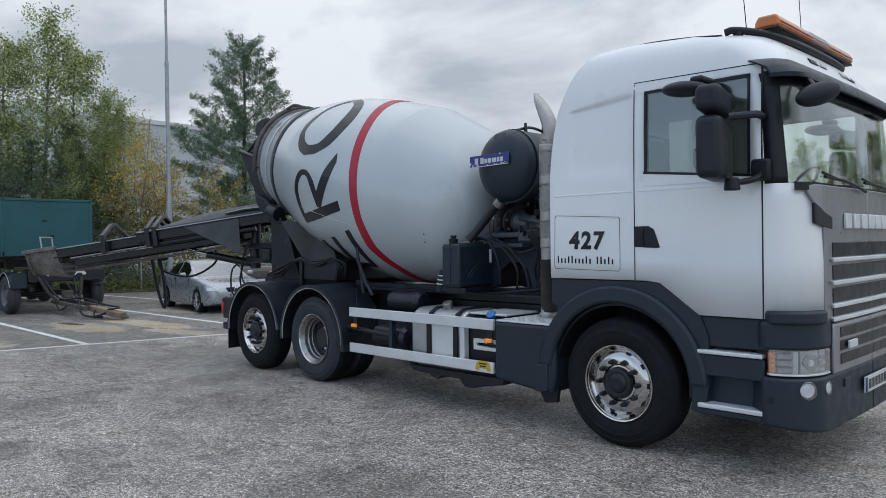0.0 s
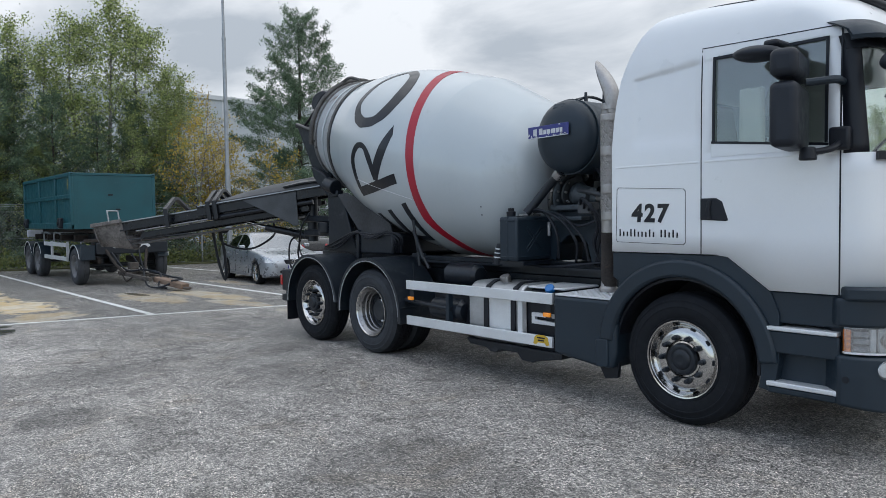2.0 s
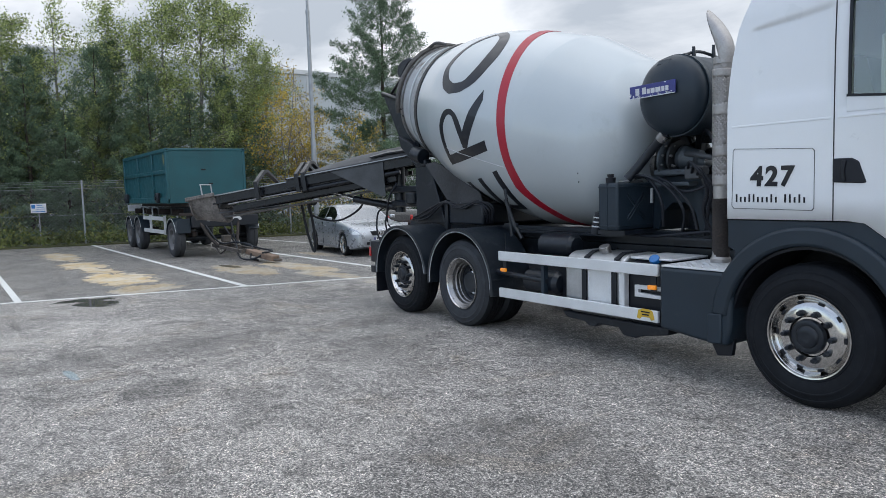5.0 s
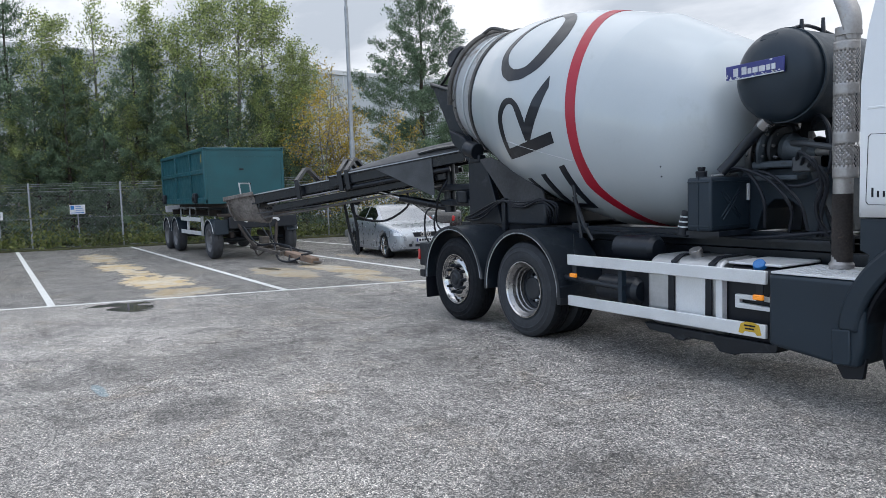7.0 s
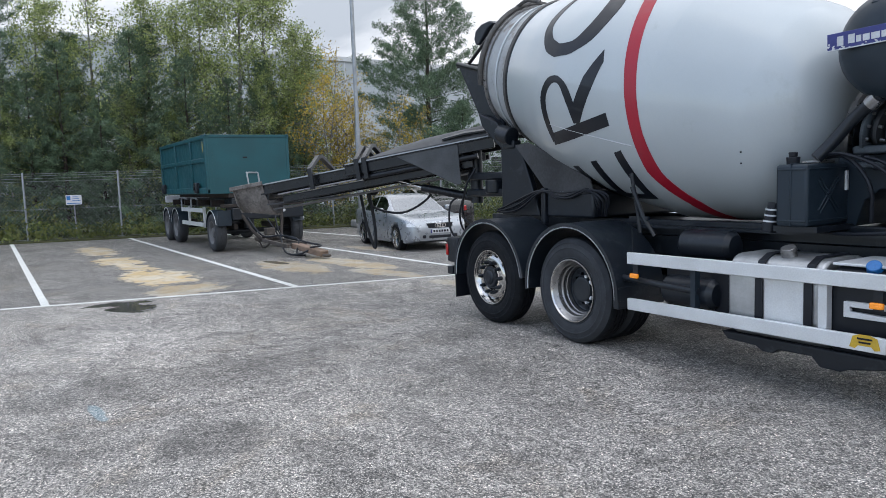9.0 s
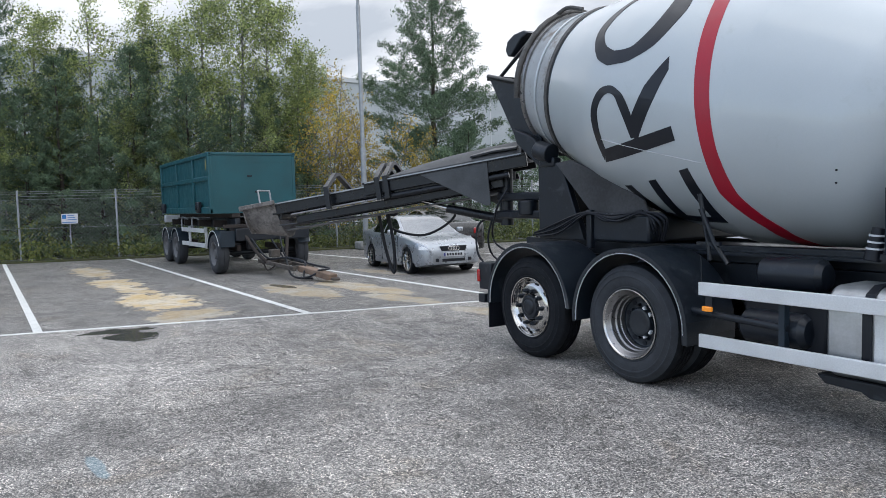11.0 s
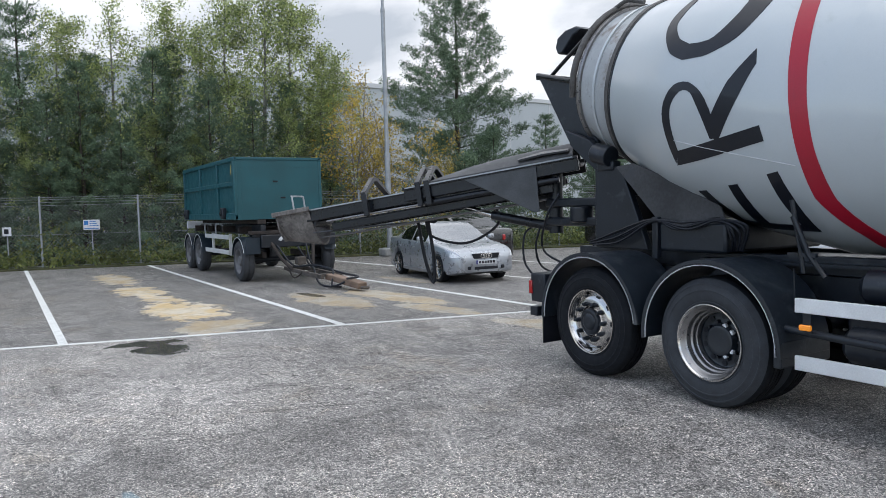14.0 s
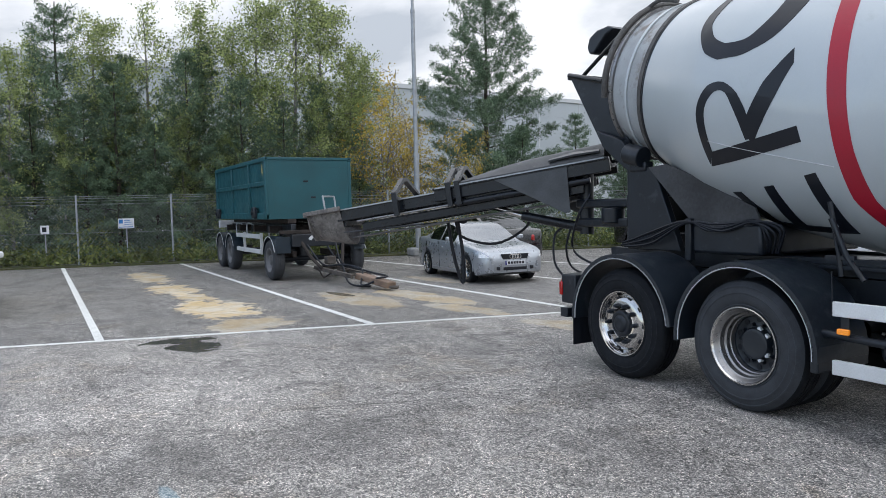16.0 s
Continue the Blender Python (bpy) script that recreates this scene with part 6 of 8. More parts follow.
# warehouse behind the trees
wh = thing("warehouse", "long grey panel-clad warehouse behind the trees", "building", m=pose(-44.5, 10, 0, 0, 0, 6.4))
part("wall", boxes((-18, 0, -62, 75, 0, 10.6)), M_PANEL, wh, "grey metal panel wall")
part("roof_edge", boxes((-18.1, 0.12, -62.1, 75.1, 10.6, 10.95)), M_TRIMW, wh, "pale metal roof edge", 0.02)
for k in range(28):
    y = -60 + k * 4.8
    part("panel_joint", boxes((0.0, 0.035, y - 0.05, y + 0.05, 0.1, 10.58)), M_TRIMW, wh)
for k in range(5):
    part("panel_joint", boxes((0.0, 0.02, -61.9, 74.9, 2.1 * k + 0.9, 2.1 * k + 0.94)), M_PANEL, wh)
for k in range(14):
    y = -52 + k * 9.2
    part("window", boxes((0.0, 0.06, y, y + 3.0, 2.2, 3.4)), M_CARGLASS, wh, "dark strip window", 0.01)
    part("loading_door", boxes((0.0, 0.05, y + 4.2, y + 7.2, 0.1, 3.6)), M_TRIMW, wh, "pale loading door", 0.01)


# ---- fence ----
fence = thing("chain_link_fence", "galvanised chain-link fence with wire strands above", "fence")
for y in (-14.0, -11.0, -7.9, -5.0, -2.15, 0.9, 4.9, 8.9, 12.2, 15.4, 18.6):
    p = part("post", rod((fence_x(y), y, 0), (fence_x(y), y, 2.32), 0.032, 0.032, 10), M_GALV, fence, "galvanised steel post")
    part("post_cap", rod((fence_x(y), y, 2.32), (fence_x(y), y, 2.35), 0.036, 0.02, 10), M_GALV, p)
fv, ff = [], []


def wire(p, q, w, n):
    d = (Vector(q) - Vector(p)).normalized()
    s = d.cross(Vector(n)).normalized() * w / 2
    i = len(fv)
    fv.extend([tuple(Vector(p) + s), tuple(Vector(q) + s), tuple(Vector(q) - s), tuple(Vector(p) - s)])
    ff.append((i, i + 1, i + 2, i + 3))


FN = Vector((1, -0.31, 0)).normalized()
H_M = 2.0
for k in range(300):
    for sg in (1, -1):
        y = -15 + k * 0.115
        wire((fence_x(y) + 0.03, y, 0.05), (fence_x(y + sg * H_M) + 0.03, y + sg * H_M, 0.05 + H_M), 0.0032, FN)
for z in (0.08, 1.1, 2.05, 2.15, 2.24, 2.31):
    wire((fence_x(-15) + 0.02, -15, z), (fence_x(19) + 0.02, 19, z), 0.009, FN)
fme = bpy.data.meshes.new("mesh_wire")
fme.from_pydata(fv, [], ff)
fme.materials.append(M_GALV)
fob = new("mesh_wire", fme)
fob.parent = fence
tagged(fob, "diamond wire mesh", kind="stuff")


def notice(y, z, w, h, banded):
    s = thing("parking_sign", "small white parking sign with blue field on the fence" if banded else "small white notice on a short post", "sign", m=pose(fence_x(y) + 0.06, y, 0, 0, 0, -17))
    part("plate", boxes((-0.008, 0.008, -w / 2, w / 2, z, z + h)), M_PALE, s, "white enamel plate", 0.003)
    if banded:
        part("blue_field", boxes((0.0085, 0.011, -w * 0.44, -w * 0.2, z + h * 0.5, z + h * 0.9)), M_BLUECAP, s)
        for k in range(3):
            part("lettering_bar", boxes((0.0085, 0.011, -w * 0.12, w * (0.42 - 0.08 * k), z + h * (0.38 + 0.2 * k), z + h * (0.44 + 0.2 * k))), M_BLUECAP, s)
        part("lettering_bar", boxes((0.0085, 0.011, -w * 0.44, w * 0.42, z + h * 0.10, z + h * 0.18)), M_BLUECAP, s)
    else:
        part("lettering_bar", boxes((0.0085, 0.011, -w * 0.3, w * 0.2, z + h * 0.25, z + h * 0.8)), M_MARK, s)
    part("sign_post", rod((-0.03, 0, 0), (-0.03, 0, z + h), 0.02, 0.02, 8), M_GALV, s)


notice(-3.55, 1.22, 0.50, 0.33, True)
notice(-5.95, 1.10, 0.26, 0.28, False)

# tall light mast
mast = thing("light_mast", "tall stepped galvanised light mast on a concrete foot", "lamp post", m=pose(-18.75, 5.45, 0))
part("mast_tube", rod((0, 0, 0), (0, 0, 3.5), 0.10, 0.095, 20), M_GALV, mast, "lower steel tube")
part("mast_tube", rod((0, 0, 3.5), (0, 0, 8.4), 0.075, 0.07, 20), M_GALV, mast)
part("mast_tube", rod((0, 0, 8.4), (0, 0, 14.0), 0.05, 0.04, 16), M_GALV, mast)
for z, r in ((3.45, 0.108), (8.35, 0.08)):
    part("collar", rod((0, 0, z), (0, 0, z + 0.12), r, r * 0.9, 20), M_GALV, mast)
part("concrete_foot", prism([(-0.35, -0.3), (0.3, -0.34), (0.4, 0.2), (0.1, 0.36), (-0.38, 0.25)], 0, 0.28, "xy"), M_STONE, mast, "grey concrete foot", 0.06)
part("lamp_head", boxes((-0.5, 0.5, -0.16, 0.16, 13.95, 14.1)), M_GALV, mast, bevel=0.03)


# ---- trees ----
def leaf_cloud(name, centres, spread, per, size, material, parent, seed, slim=1.0, droop=0.0, label=""):
    """Small pointed leaves scattered round the centres, one mesh of separate islands."""
    rng = np.random.default_rng(seed)
    c = np.repeat(np.asarray(centres, float), per, axis=0)
    n = len(c)
    c = c + rng.normal(0, 1, (n, 3)) * np.asarray(spread)
    a = rng.normal(0, 1, (n, 3))
    a[:, 2] -= droop
    a /= np.linalg.norm(a, axis=1, keepdims=True)
    b = np.cross(a, rng.normal(0, 1, (n, 3)))
    b /= np.linalg.norm(b, axis=1, keepdims=True) + 1e-9
    L = (size * rng.uniform(0.6, 1.35, n))[:, None]
    v = np.stack([c - a * L * 0.5, c + b * L * 0.30 * slim, c + a * L * 0.5, c - b * L * 0.30 * slim], axis=1).reshape(-1, 3)
    me = bpy.data.meshes.new(name)
    me.from_pydata(v.tolist(), [], (np.arange(n * 4).reshape(-1, 4)).tolist())
    me.materials.append(material)
    ob = new(name, me)
    ob.parent = parent
    return tagged(ob, label)


def limb_bm(bm, pts, r0, r1, seg=6):
    pts = [Vector(p) for p in pts]
    n = len(pts)
    pipe(pts, [r0 + (r1 - r0) * i / (n - 1) for i in range(n)], seg, 1, False, bm)


def broadleaf(name, label, seed, height, width, leafmat, leaves, bark, base=0.12, size=0.12, limbs=46, stems=1):
    rng = random.Random(seed)
    tree = thing(name, label, "tree", "trees behind the fence", m=pose(0, 0, -50))
    tb, lb = bmesh.new(), bmesh.new()
    centres = []
    for stem in range(stems):
        lean = rng.uniform(0, 6.28)
        out = 0.0 if stems == 1 else 0.22
        hgt = height * (1.0 if stem == 0 else rng.uniform(0.7, 0.95))
        tp, x, y = [], 0.0, 0.0
        for k in range(9):
            tp.append((x, y, hgt * k / 8 * 0.97))
            x += rng.uniform(-0.10, 0.10) + out * math.cos(lean)
            y += rng.uniform(-0.10, 0.10) + out * math.sin(lean)
        limb_bm(tb, tp, (0.10 if stems == 1 else 0.045) * height / 9, 0.010, 8)
        n = limbs // stems
        for k in range(n):
            f = base + (0.99 - base) * (k + rng.random()) / n
            i = min(int(f * 8), 7)
            o = Vector(tp[i]).lerp(Vector(tp[i + 1]), f * 8 - i)
            prof = math.sin(math.pi * min(1, (f - base * 0.5) / (1.03 - base * 0.5)) ** 0.80) ** 0.75
            ln = width * (0.18 + 0.92 * prof) * rng.uniform(0.5, 1.2)
            az = rng.uniform(0, 2 * math.pi)
            up = rng.uniform(0.35, 1.25)
            d = Vector((math.cos(az), math.sin(az), up)).normalized()
            mid, end = o + d * ln * 0.55, o + d * ln + Vector((0, 0, -0.14 * ln))
            limb_bm(lb, [o, mid, end], 0.028 * (1.15 - f), 0.006, 5)
            for q in range(7):
                t = 0.30 + 0.75 * q / 6
                p = o.lerp(mid, t / 0.55) if t < 0.55 else mid.lerp(end, (t - 0.55) / 0.45)
                side = Vector((rng.uniform(-1, 1), rng.uniform(-1, 1), rng.uniform(-0.7, 0.5))) * 0.34 * ln
                e = p + side
                limb_bm(lb, [p, e], 0.007, 0.003, 4)
                centres.append(tuple(p.lerp(e, rng.uniform(0.4, 0.8))))
                centres.append(tuple(e))
                centres.append(tuple(e + Vector((rng.uniform(-0.1, 0.1), rng.uniform(-0.1, 0.1), -rng.random() * 0.35))))
    part("trunk", tb, bark, tree, "slender trunk")
    part("branchwork", lb, bark, tree, "thin branches")
    leaf_cloud("crown", centres, (0.13, 0.13, 0.16), max(3, leaves // len(centres)), size, leafmat, tree, seed, 1.15, 0.3, "loose crown of small leaves")
    return tree


def pine(name, label, seed, height, width, base=0.15, dense=1.0, gap=1.0):
    rng = random.Random(seed)
    tree = thing(name, label, "tree", "trees behind the fence", m=pose(0, 0, -50))
    tb, lb = bmesh.new(), bmesh.new()
    tp = [(rng.uniform(-0.05, 0.05), rng.uniform(-0.05, 0.05), height * k / 8) for k in range(9)]
    limb_bm(tb, tp, 0.13 * height / 9, 0.015, 8)
    centres = []
    z = height * base
    while z < height * 0.985:
        f = z / height
        prof = (1 - f) ** 0.70 * (0.70 + 0.30 * min(1, (f - base * 0.6) / 0.25))
        m = rng.choice((4, 5, 5, 6))
        a0 = rng.uniform(0, 6.28)
        for k in range(m):
            ln = width * prof * rng.uniform(0.5, 1.25) + 0.18
            az = a0 + 6.28 * k / m + rng.uniform(-0.35, 0.35)
            d = Vector((math.cos(az), math.sin(az), 0))
            o = Vector((0, 0, z))
            rise = 0.05 + 0.95 * f
            mid = o + d * ln * 0.5 + Vector((0, 0, rise * ln * 0.25))
            end = o + d * ln + Vector((0, 0, rise * ln * 0.75))
            limb_bm(lb, [o, mid, end], 0.026 * (1.1 - f), 0.007, 5)
            steps = max(3, int(ln * 5.5 * dense))
            for q in range(steps):
                t = 0.28 + 0.76 * ((q + 0.5) / steps) ** 0.75
                p = o.lerp(mid, t * 2) if t < 0.5 else mid.lerp(end, (t - 0.5) * 2)
                for _ in range(4):
                    centres.append(tuple(p + Vector((rng.uniform(-1, 1), rng.uniform(-1, 1), rng.uniform(-0.35, 0.6))) * (0.24 * ln * (1.15 - t) + 0.09)))
        z += rng.uniform(0.30, 0.50) * gap
    part("trunk", tb, M_BARK, tree, "straight brown trunk")
    part("branchwork", lb, M_BARK, tree, "whorled branches")
    leaf_cloud("crown", centres, (0.07, 0.07, 0.07), 12, 0.15, M_NEEDLE, tree, seed, 0.30, -0.4, "dark green needle tufts")
    return tree


birches = [broadleaf("birch_tree", "green birch tree with light thin crown behind the fence", 11 + k, 10.0, w, M_LEAF, n, M_BIRCH, 0.10, 0.082, lm) for k, (w, n, lm) in enumerate(((1.85, 16500, 54), (1.5, 11000, 46), (2.15, 16500, 56), (1.25, 6000, 38)))]
autumn = [broadleaf("yellow_birch_tree", "sparse birch with yellowing autumn leaves behind the fence", 31 + k, 6.8, 1.3, M_LEAFY, 5200, M_BIRCH, 0.16, 0.085, 54, 4) for k in range(2)]
pines = [pine("pine_tree", "dark green pine tree behind the fence", 51 + k, 8.6, 2.3, 0.05, 1.0, 1.1) for k in range(3)]
lone = pine("pine_tree", "tall open pine with dark needles behind the fence", 71, 11.3, 3.9, 0.06, 1.5, 1.2)
lone.matrix_basis = pose(fence_x(10.7) - 4.2, 10.7, 0)


def plant(kinds, k, y, back, scale):
    o = kinds[k % len(kinds)]
    m = pose(fence_x(y) - back, y, 0, 0, 0, (k * 137) % 360)
    if o.location.z < -40:
        o.matrix_basis = m @ Matrix.Scale(scale, 4)
    else:
        copy_thing(o, m @ Matrix.Scale(scale / o.scale.x, 4))


# (place along the fence, distance behind it, height in metres, which of the kinds)
for y, back, h, k in ((2.65, 2.6, 10.7, 2), (1.55, 3.2, 9.9, 0), (3.75, 2.9, 9.7, 0), (4.5, 2.4, 8.0, 1), (-2.40, 3.6, 9.7, 3), (-4.05, 2.6, 8.9, 0), (0.50, 3.4, 8.9, 1), (-0.65, 3.2, 9.4, 2), (-6.2, 3.4, 8.5, 3), (-6.9, 1.5, 7.4, 2), (-3.2, 3.0, 7.2, 1), (3.1, 1.8, 6.0, 1), (-1.5, 1.8, 5.6, 0), (-5.3, 1.6, 5.2, 1), (-8.4, 2.8, 8.2, 0), (-9.9, 2.0, 6.8, 1), (-11.6, 3.2, 8.8, 2), (-13.4, 2.6, 8.0, 0), (5.0, 3.6, 6.6, 0), (4.9, 2.2, 7.4, 2), (-0.1, 1.6, 4.6, 2), (-7.8, 1.5, 5.0, 0)):
    plant(birches, k, y, back, h / 9.9)
for k, (y, back, h) in enumerate(((-5.30, 3.0, 9.4), (-3.6, 1.8, 6.9), (-1.2, 1.9, 7.4), (0.5, 1.7, 6.6), (1.9, 1.6, 5.6), (4.5, 1.5, 4.6), (-2.4, 1.5, 5.0), (-4.6, 1.6, 5.8), (-7.6, 2.0, 6.6), (-9.4, 3.0, 8.6), (-12.2, 1.8, 6.4), (10.9, 2.0, 4.8), (9.5, 2.2, 3.8), (13.6, 2.8, 5.3), (15.2, 2.2, 4.4), (16.6, 3.4, 6.0), (18.4, 3.0, 5.6), (3.3, 2.2, 6.4), (-6.2, 2.0, 5.6), (-0.4, 3.4, 7.8), (-3.0, 3.6, 7.6))):
    plant(pines, k, y, back, h / 8.6)
for k, (y, back, s) in enumerate(((5.4, 1.7, 1.0), (6.5, 2.6, 0.94), (7.3, 1.6, 0.92), (8.0, 1.5, 0.66))):
    plant(autumn, k, y, back, s)
# trees on the far side of the yard, seen through and mirrored by the windscreen
for k, (x, y, s) in enumerate(((-4.2, 23, 0.60), (-2.0, 22, 0.52), (0.2, 23, 0.48), (2.4, 22, 0.55), (5.2, 22, 0.62), (6.8, 21, 0.66), (7.7, 23, 0.72), (8.6, 21.5, 0.74), (9.8, 22.5, 0.66), (11, 21.5, 0.62), (12.2, 23, 0.70), (13.5, 22, 0.66), (15.0, 23, 0.6), (16.5, 22, 0.6))):
    copy_thing(birches[2 * (k % 2)], pose(x, y, 0, 0, 0, 60 * k) @ Matrix.Scale(s / birches[2 * (k % 2)].scale.x, 4))

hall = thing("low_hall", "pale low hall beyond the yard", "building", m=pose(30, 52, 0))
part("wall", boxes((-14, 14, 0, 20, 0, 6.0)), M_TRIMW, hall, "pale wall")
part("roof_edge", boxes((-14.1, 14.1, -0.1, 20.1, 6.0, 6.3)), M_PANEL, hall)

# weeds and low growth along the fence
rng = np.random.default_rng(5)
wy = rng.uniform(-16, 19, 5200)
wz = np.abs(rng.normal(0, 0.52, 5200)) * (0.7 + 0.5 * np.sin(wy * 1.7) * np.sin(wy * 0.6 + 1))
wx = fence_x(wy) + rng.uniform(-2.6, 0.55, 5200)
weeds = leaf_cloud("weeds", np.stack([wx, wy, np.clip(wz + 0.05, 0.05, 1.5)], 1), (0.10, 0.10, 0.10), 7, 0.13, M_WEED, None, 9, 0.8, -0.6)
tagged(weeds, "green weeds and low shrubs along the fence", "weeds", kind="stuff")

rng = np.random.default_rng(6)
sy = rng.uniform(-16, 19, 3600)
sx = fence_x(sy) - rng.uniform(0.6, 4.5, 3600)
sz = rng.uniform(0.1, 1.0, 3600) ** 1.2 * (1.9 + 0.6 * np.sin(sy * 1.1) + 0.4 * np.sin(sy * 2.7))
shrubs = leaf_cloud("undergrowth", np.stack([sx, sy, np.clip(sz, 0.08, 3.2)], 1), (0.16, 0.16, 0.14), 8, 0.11, M_NEEDLE, None, 12, 0.9, 0.0)
tagged(shrubs, "dark undergrowth between the trees", "undergrowth", kind="stuff")


# ---- trailer with the teal container ----
trailer = thing("drawbar_trailer", "rusty three-axle drawbar trailer with dusty tyres", "trailer")
for y in (-0.72, 0.26):
    part("frame_rail", boxes((-19.3, -13.1, y - 0.06, y + 0.06, 1.10, 1.34)), M_FRAME, trailer, bevel=0.01)
    part("upper_rail", boxes((-18.9, -13.2, y - 0.10, y + 0.10, 1.36, 1.46)), M_RUST, trailer, "rusty container rail", 0.01)
for x in (-18.6, -17.0, -15.4, -13.9):
    part("cross_member", boxes((x - 0.06, x + 0.06, -1.1, 0.62, 1.14, 1.30)), M_RUST, trailer, bevel=0.006)
part("turntable", rod((-13.55, -0.23, 0.98), (-13.55, -0.23, 1.10), 0.55, 0.55, 32), M_RUST, trailer, "round turntable")
part("front_beam", boxes((-12.98, -12.86, -0.85, 1.00, 0.80, 1.10)), M_FRAME, trailer, "black front beam with two pale crests", 0.02)
for yc in (-0.28, 0.36):
    cr = part("crest", arc_band(yc, 0.90, 0.11, 0.185, 25, 155, 0, 0.006, 16), M_PALE, trailer, "pale curved crest")
    cr.matrix_basis = Matrix.Translation((-12.852, 0, 0)) @ Matrix.Rotation(radians(90), 4, "Z")
part("light_bar", boxes((-13.0, -12.9, -1.12, 1.04, 1.12, 1.20)), M_RUST, trailer, bevel=0.01)


def trailer_wheel(x, y, sgn):
    w = new("wheel")
    w.parent = trailer
    w.matrix_basis = pose(x, y, 0.49, 0, 0, 0 if sgn < 0 else 180)
    prof = [(0.02, 0.30), (0.0, 0.37), (0.012, 0.45), (0.05, 0.482), (0.09, 0.49), (0.12, 0.49), (0.125, 0.478), (0.135, 0.478), (0.14, 0.49), (0.21, 0.488), (0.25, 0.47), (0.28, 0.42), (0.28, 0.31), (0.02, 0.30)]
    part("tyre", lathe([(-a, r) for a, r in prof], 48, TO_Y), M_DUSTTYRE, w, "grey dusty tyre")
    part("sidewall", lathe([(-0.016, 0.305), (0.004, 0.37), (-0.008, 0.445), (-0.02, 0.46)], 48, TO_Y), M_DUSTTYRE, w)
    part("rim", lathe([(-0.02, 0.302), (-0.005, 0.298), (-0.03, 0.27), (-0.06, 0.25), (-0.11, 0.23), (-0.13, 0.14), (-0.08, 0.13), (-0.03, 0.11), (-0.02, 0.0)], 40, TO_Y), M_DARKRIM, w, "dull grey steel rim")
    return w


for x in (-13.5, -17.75, -19.05):
    for y, sg in ((-1.24, -1), (1.05, 1)):
        trailer_wheel(x, y, sg)
        part("mudguard", arc_band(x, 0.49, 0.555, 0.575, 20 if x > -14 else 10, 168, y if sg < 0 else y - 0.3, y + 0.3 if sg < 0 else y), M_SLATE, trailer, "black mudguard with pale rim", 0.004)
        part("mudguard_edge", arc_band(x, 0.49, 0.552, 0.572, 22, 166, y - 0.006 if sg < 0 else y, y if sg < 0 else y + 0.006), M_ALU, trailer)
    part("axle", rod((x, -1.0, 0.49), (x, 0.80, 0.49), 0.06), M_FRAME, trailer)
    part("spring", boxes((x - 0.45, x + 0.45, -0.78, -0.68, 0.55, 0.70)), M_RUST, trailer, bevel=0.02)
    part("spring", boxes((x - 0.45, x + 0.45, 0.2, 0.3, 0.55, 0.70)), M_RUST, trailer, bevel=0.02)
for z in (0.60, 0.98):
    part("side_guard", boxes((-16.9, -14.4, -1.22, -1.18, z, z + 0.11)), M_ALU, trailer, "pale aluminium side guard", 0.006)
for x in (-16.2, -14.45):
    part("guard_post", boxes((x - 0.05, x + 0.05, -1.18, -1.13, 0.58, 1.12)), M_ALU, trailer)
part("front_flap", boxes((-13.0, -12.95, -1.2, -0.85, 0.66, 1.05)), M_SLATE, trailer, bevel=0.01)
for x in (-16.5, -15.3):
    part("hand_rail", pipe([(x - 0.4, -1.2, 1.05), (x - 0.38, -1.2, 1.34), (x, -1.2, 1.36), (x + 0.3, -1.2, 1.33)], 0.022, 8), M_GALV, trailer)
part("tool_box", boxes((-19.55, -19.4, -1.15, 0.7, 1.2, 1.42)), M_PALE, trailer, "pale rear board", 0.01)
# drawbar on the ground
db = part("drawbar", prism([(-12.9, 0.34), (-10.5, 0.29), (-10.5, 0.20), (-12.9, 0.25)], -0.33, -0.26), M_DRAW, trailer, "rusty drawbar frame", 0.01)
part("drawbar_side", prism([(-12.9, 0.34), (-10.5, 0.29), (-10.5, 0.20), (-12.9, 0.25)], 0.08, 0.15), M_DRAW, db, bevel=0.01)
for x in (-12.6, -11.7, -10.7):
    part("drawbar_cross", boxes((x - 0.035, x + 0.035, -0.33, 0.15, 0.235, 0.30)), M_DRAW, db)
for y, lean in ((-0.62, 0.30), (0.44, -0.28)):
    part("drawbar_strut", pipe([(-12.92, y, 0.95), (-12.6, y + lean * 0.5, 0.55), (-12.3, y + lean, 0.30)], 0.04, 8, 4), M_RUST, db, "rusty sloping strut")
part("drawbar_chain", pipe([(-12.5, -0.33, 0.26), (-12.1, -0.36, 0.12), (-11.7, -0.33, 0.24)], 0.018, 6), M_RUST, db)
part("ring_hitch", rod((-12.4, -0.12, 0.33), (-12.4, -0.12, 0.37), 0.16, 0.16, 20), M_RUST, db)
part("drawbar_tongue", boxes((0, 1.25, -0.11, 0.11, 0, 0.13)), surface("weathered_orange_steel", (0.26, 0.18, 0.13), 0.85, 0, 50, 0.3, 5, 0.4, 0.3, 0, (0.18, 0.12, 0.085), 0.55), db, "orange-brown drawbar tongue", 0.02, m=pose(-10.75, -0.05, 0.17, 0, 6, 10))
part("tow_eye", lathe([(0.03 * math.sin(a), 0.07 + 0.03 * math.cos(a)) for a in np.linspace(0, 6.283, 9)[:-1]], 20, pose(-9.45, 0.19, 0.07, 0, 90, 0), True), M_DRAW, db)
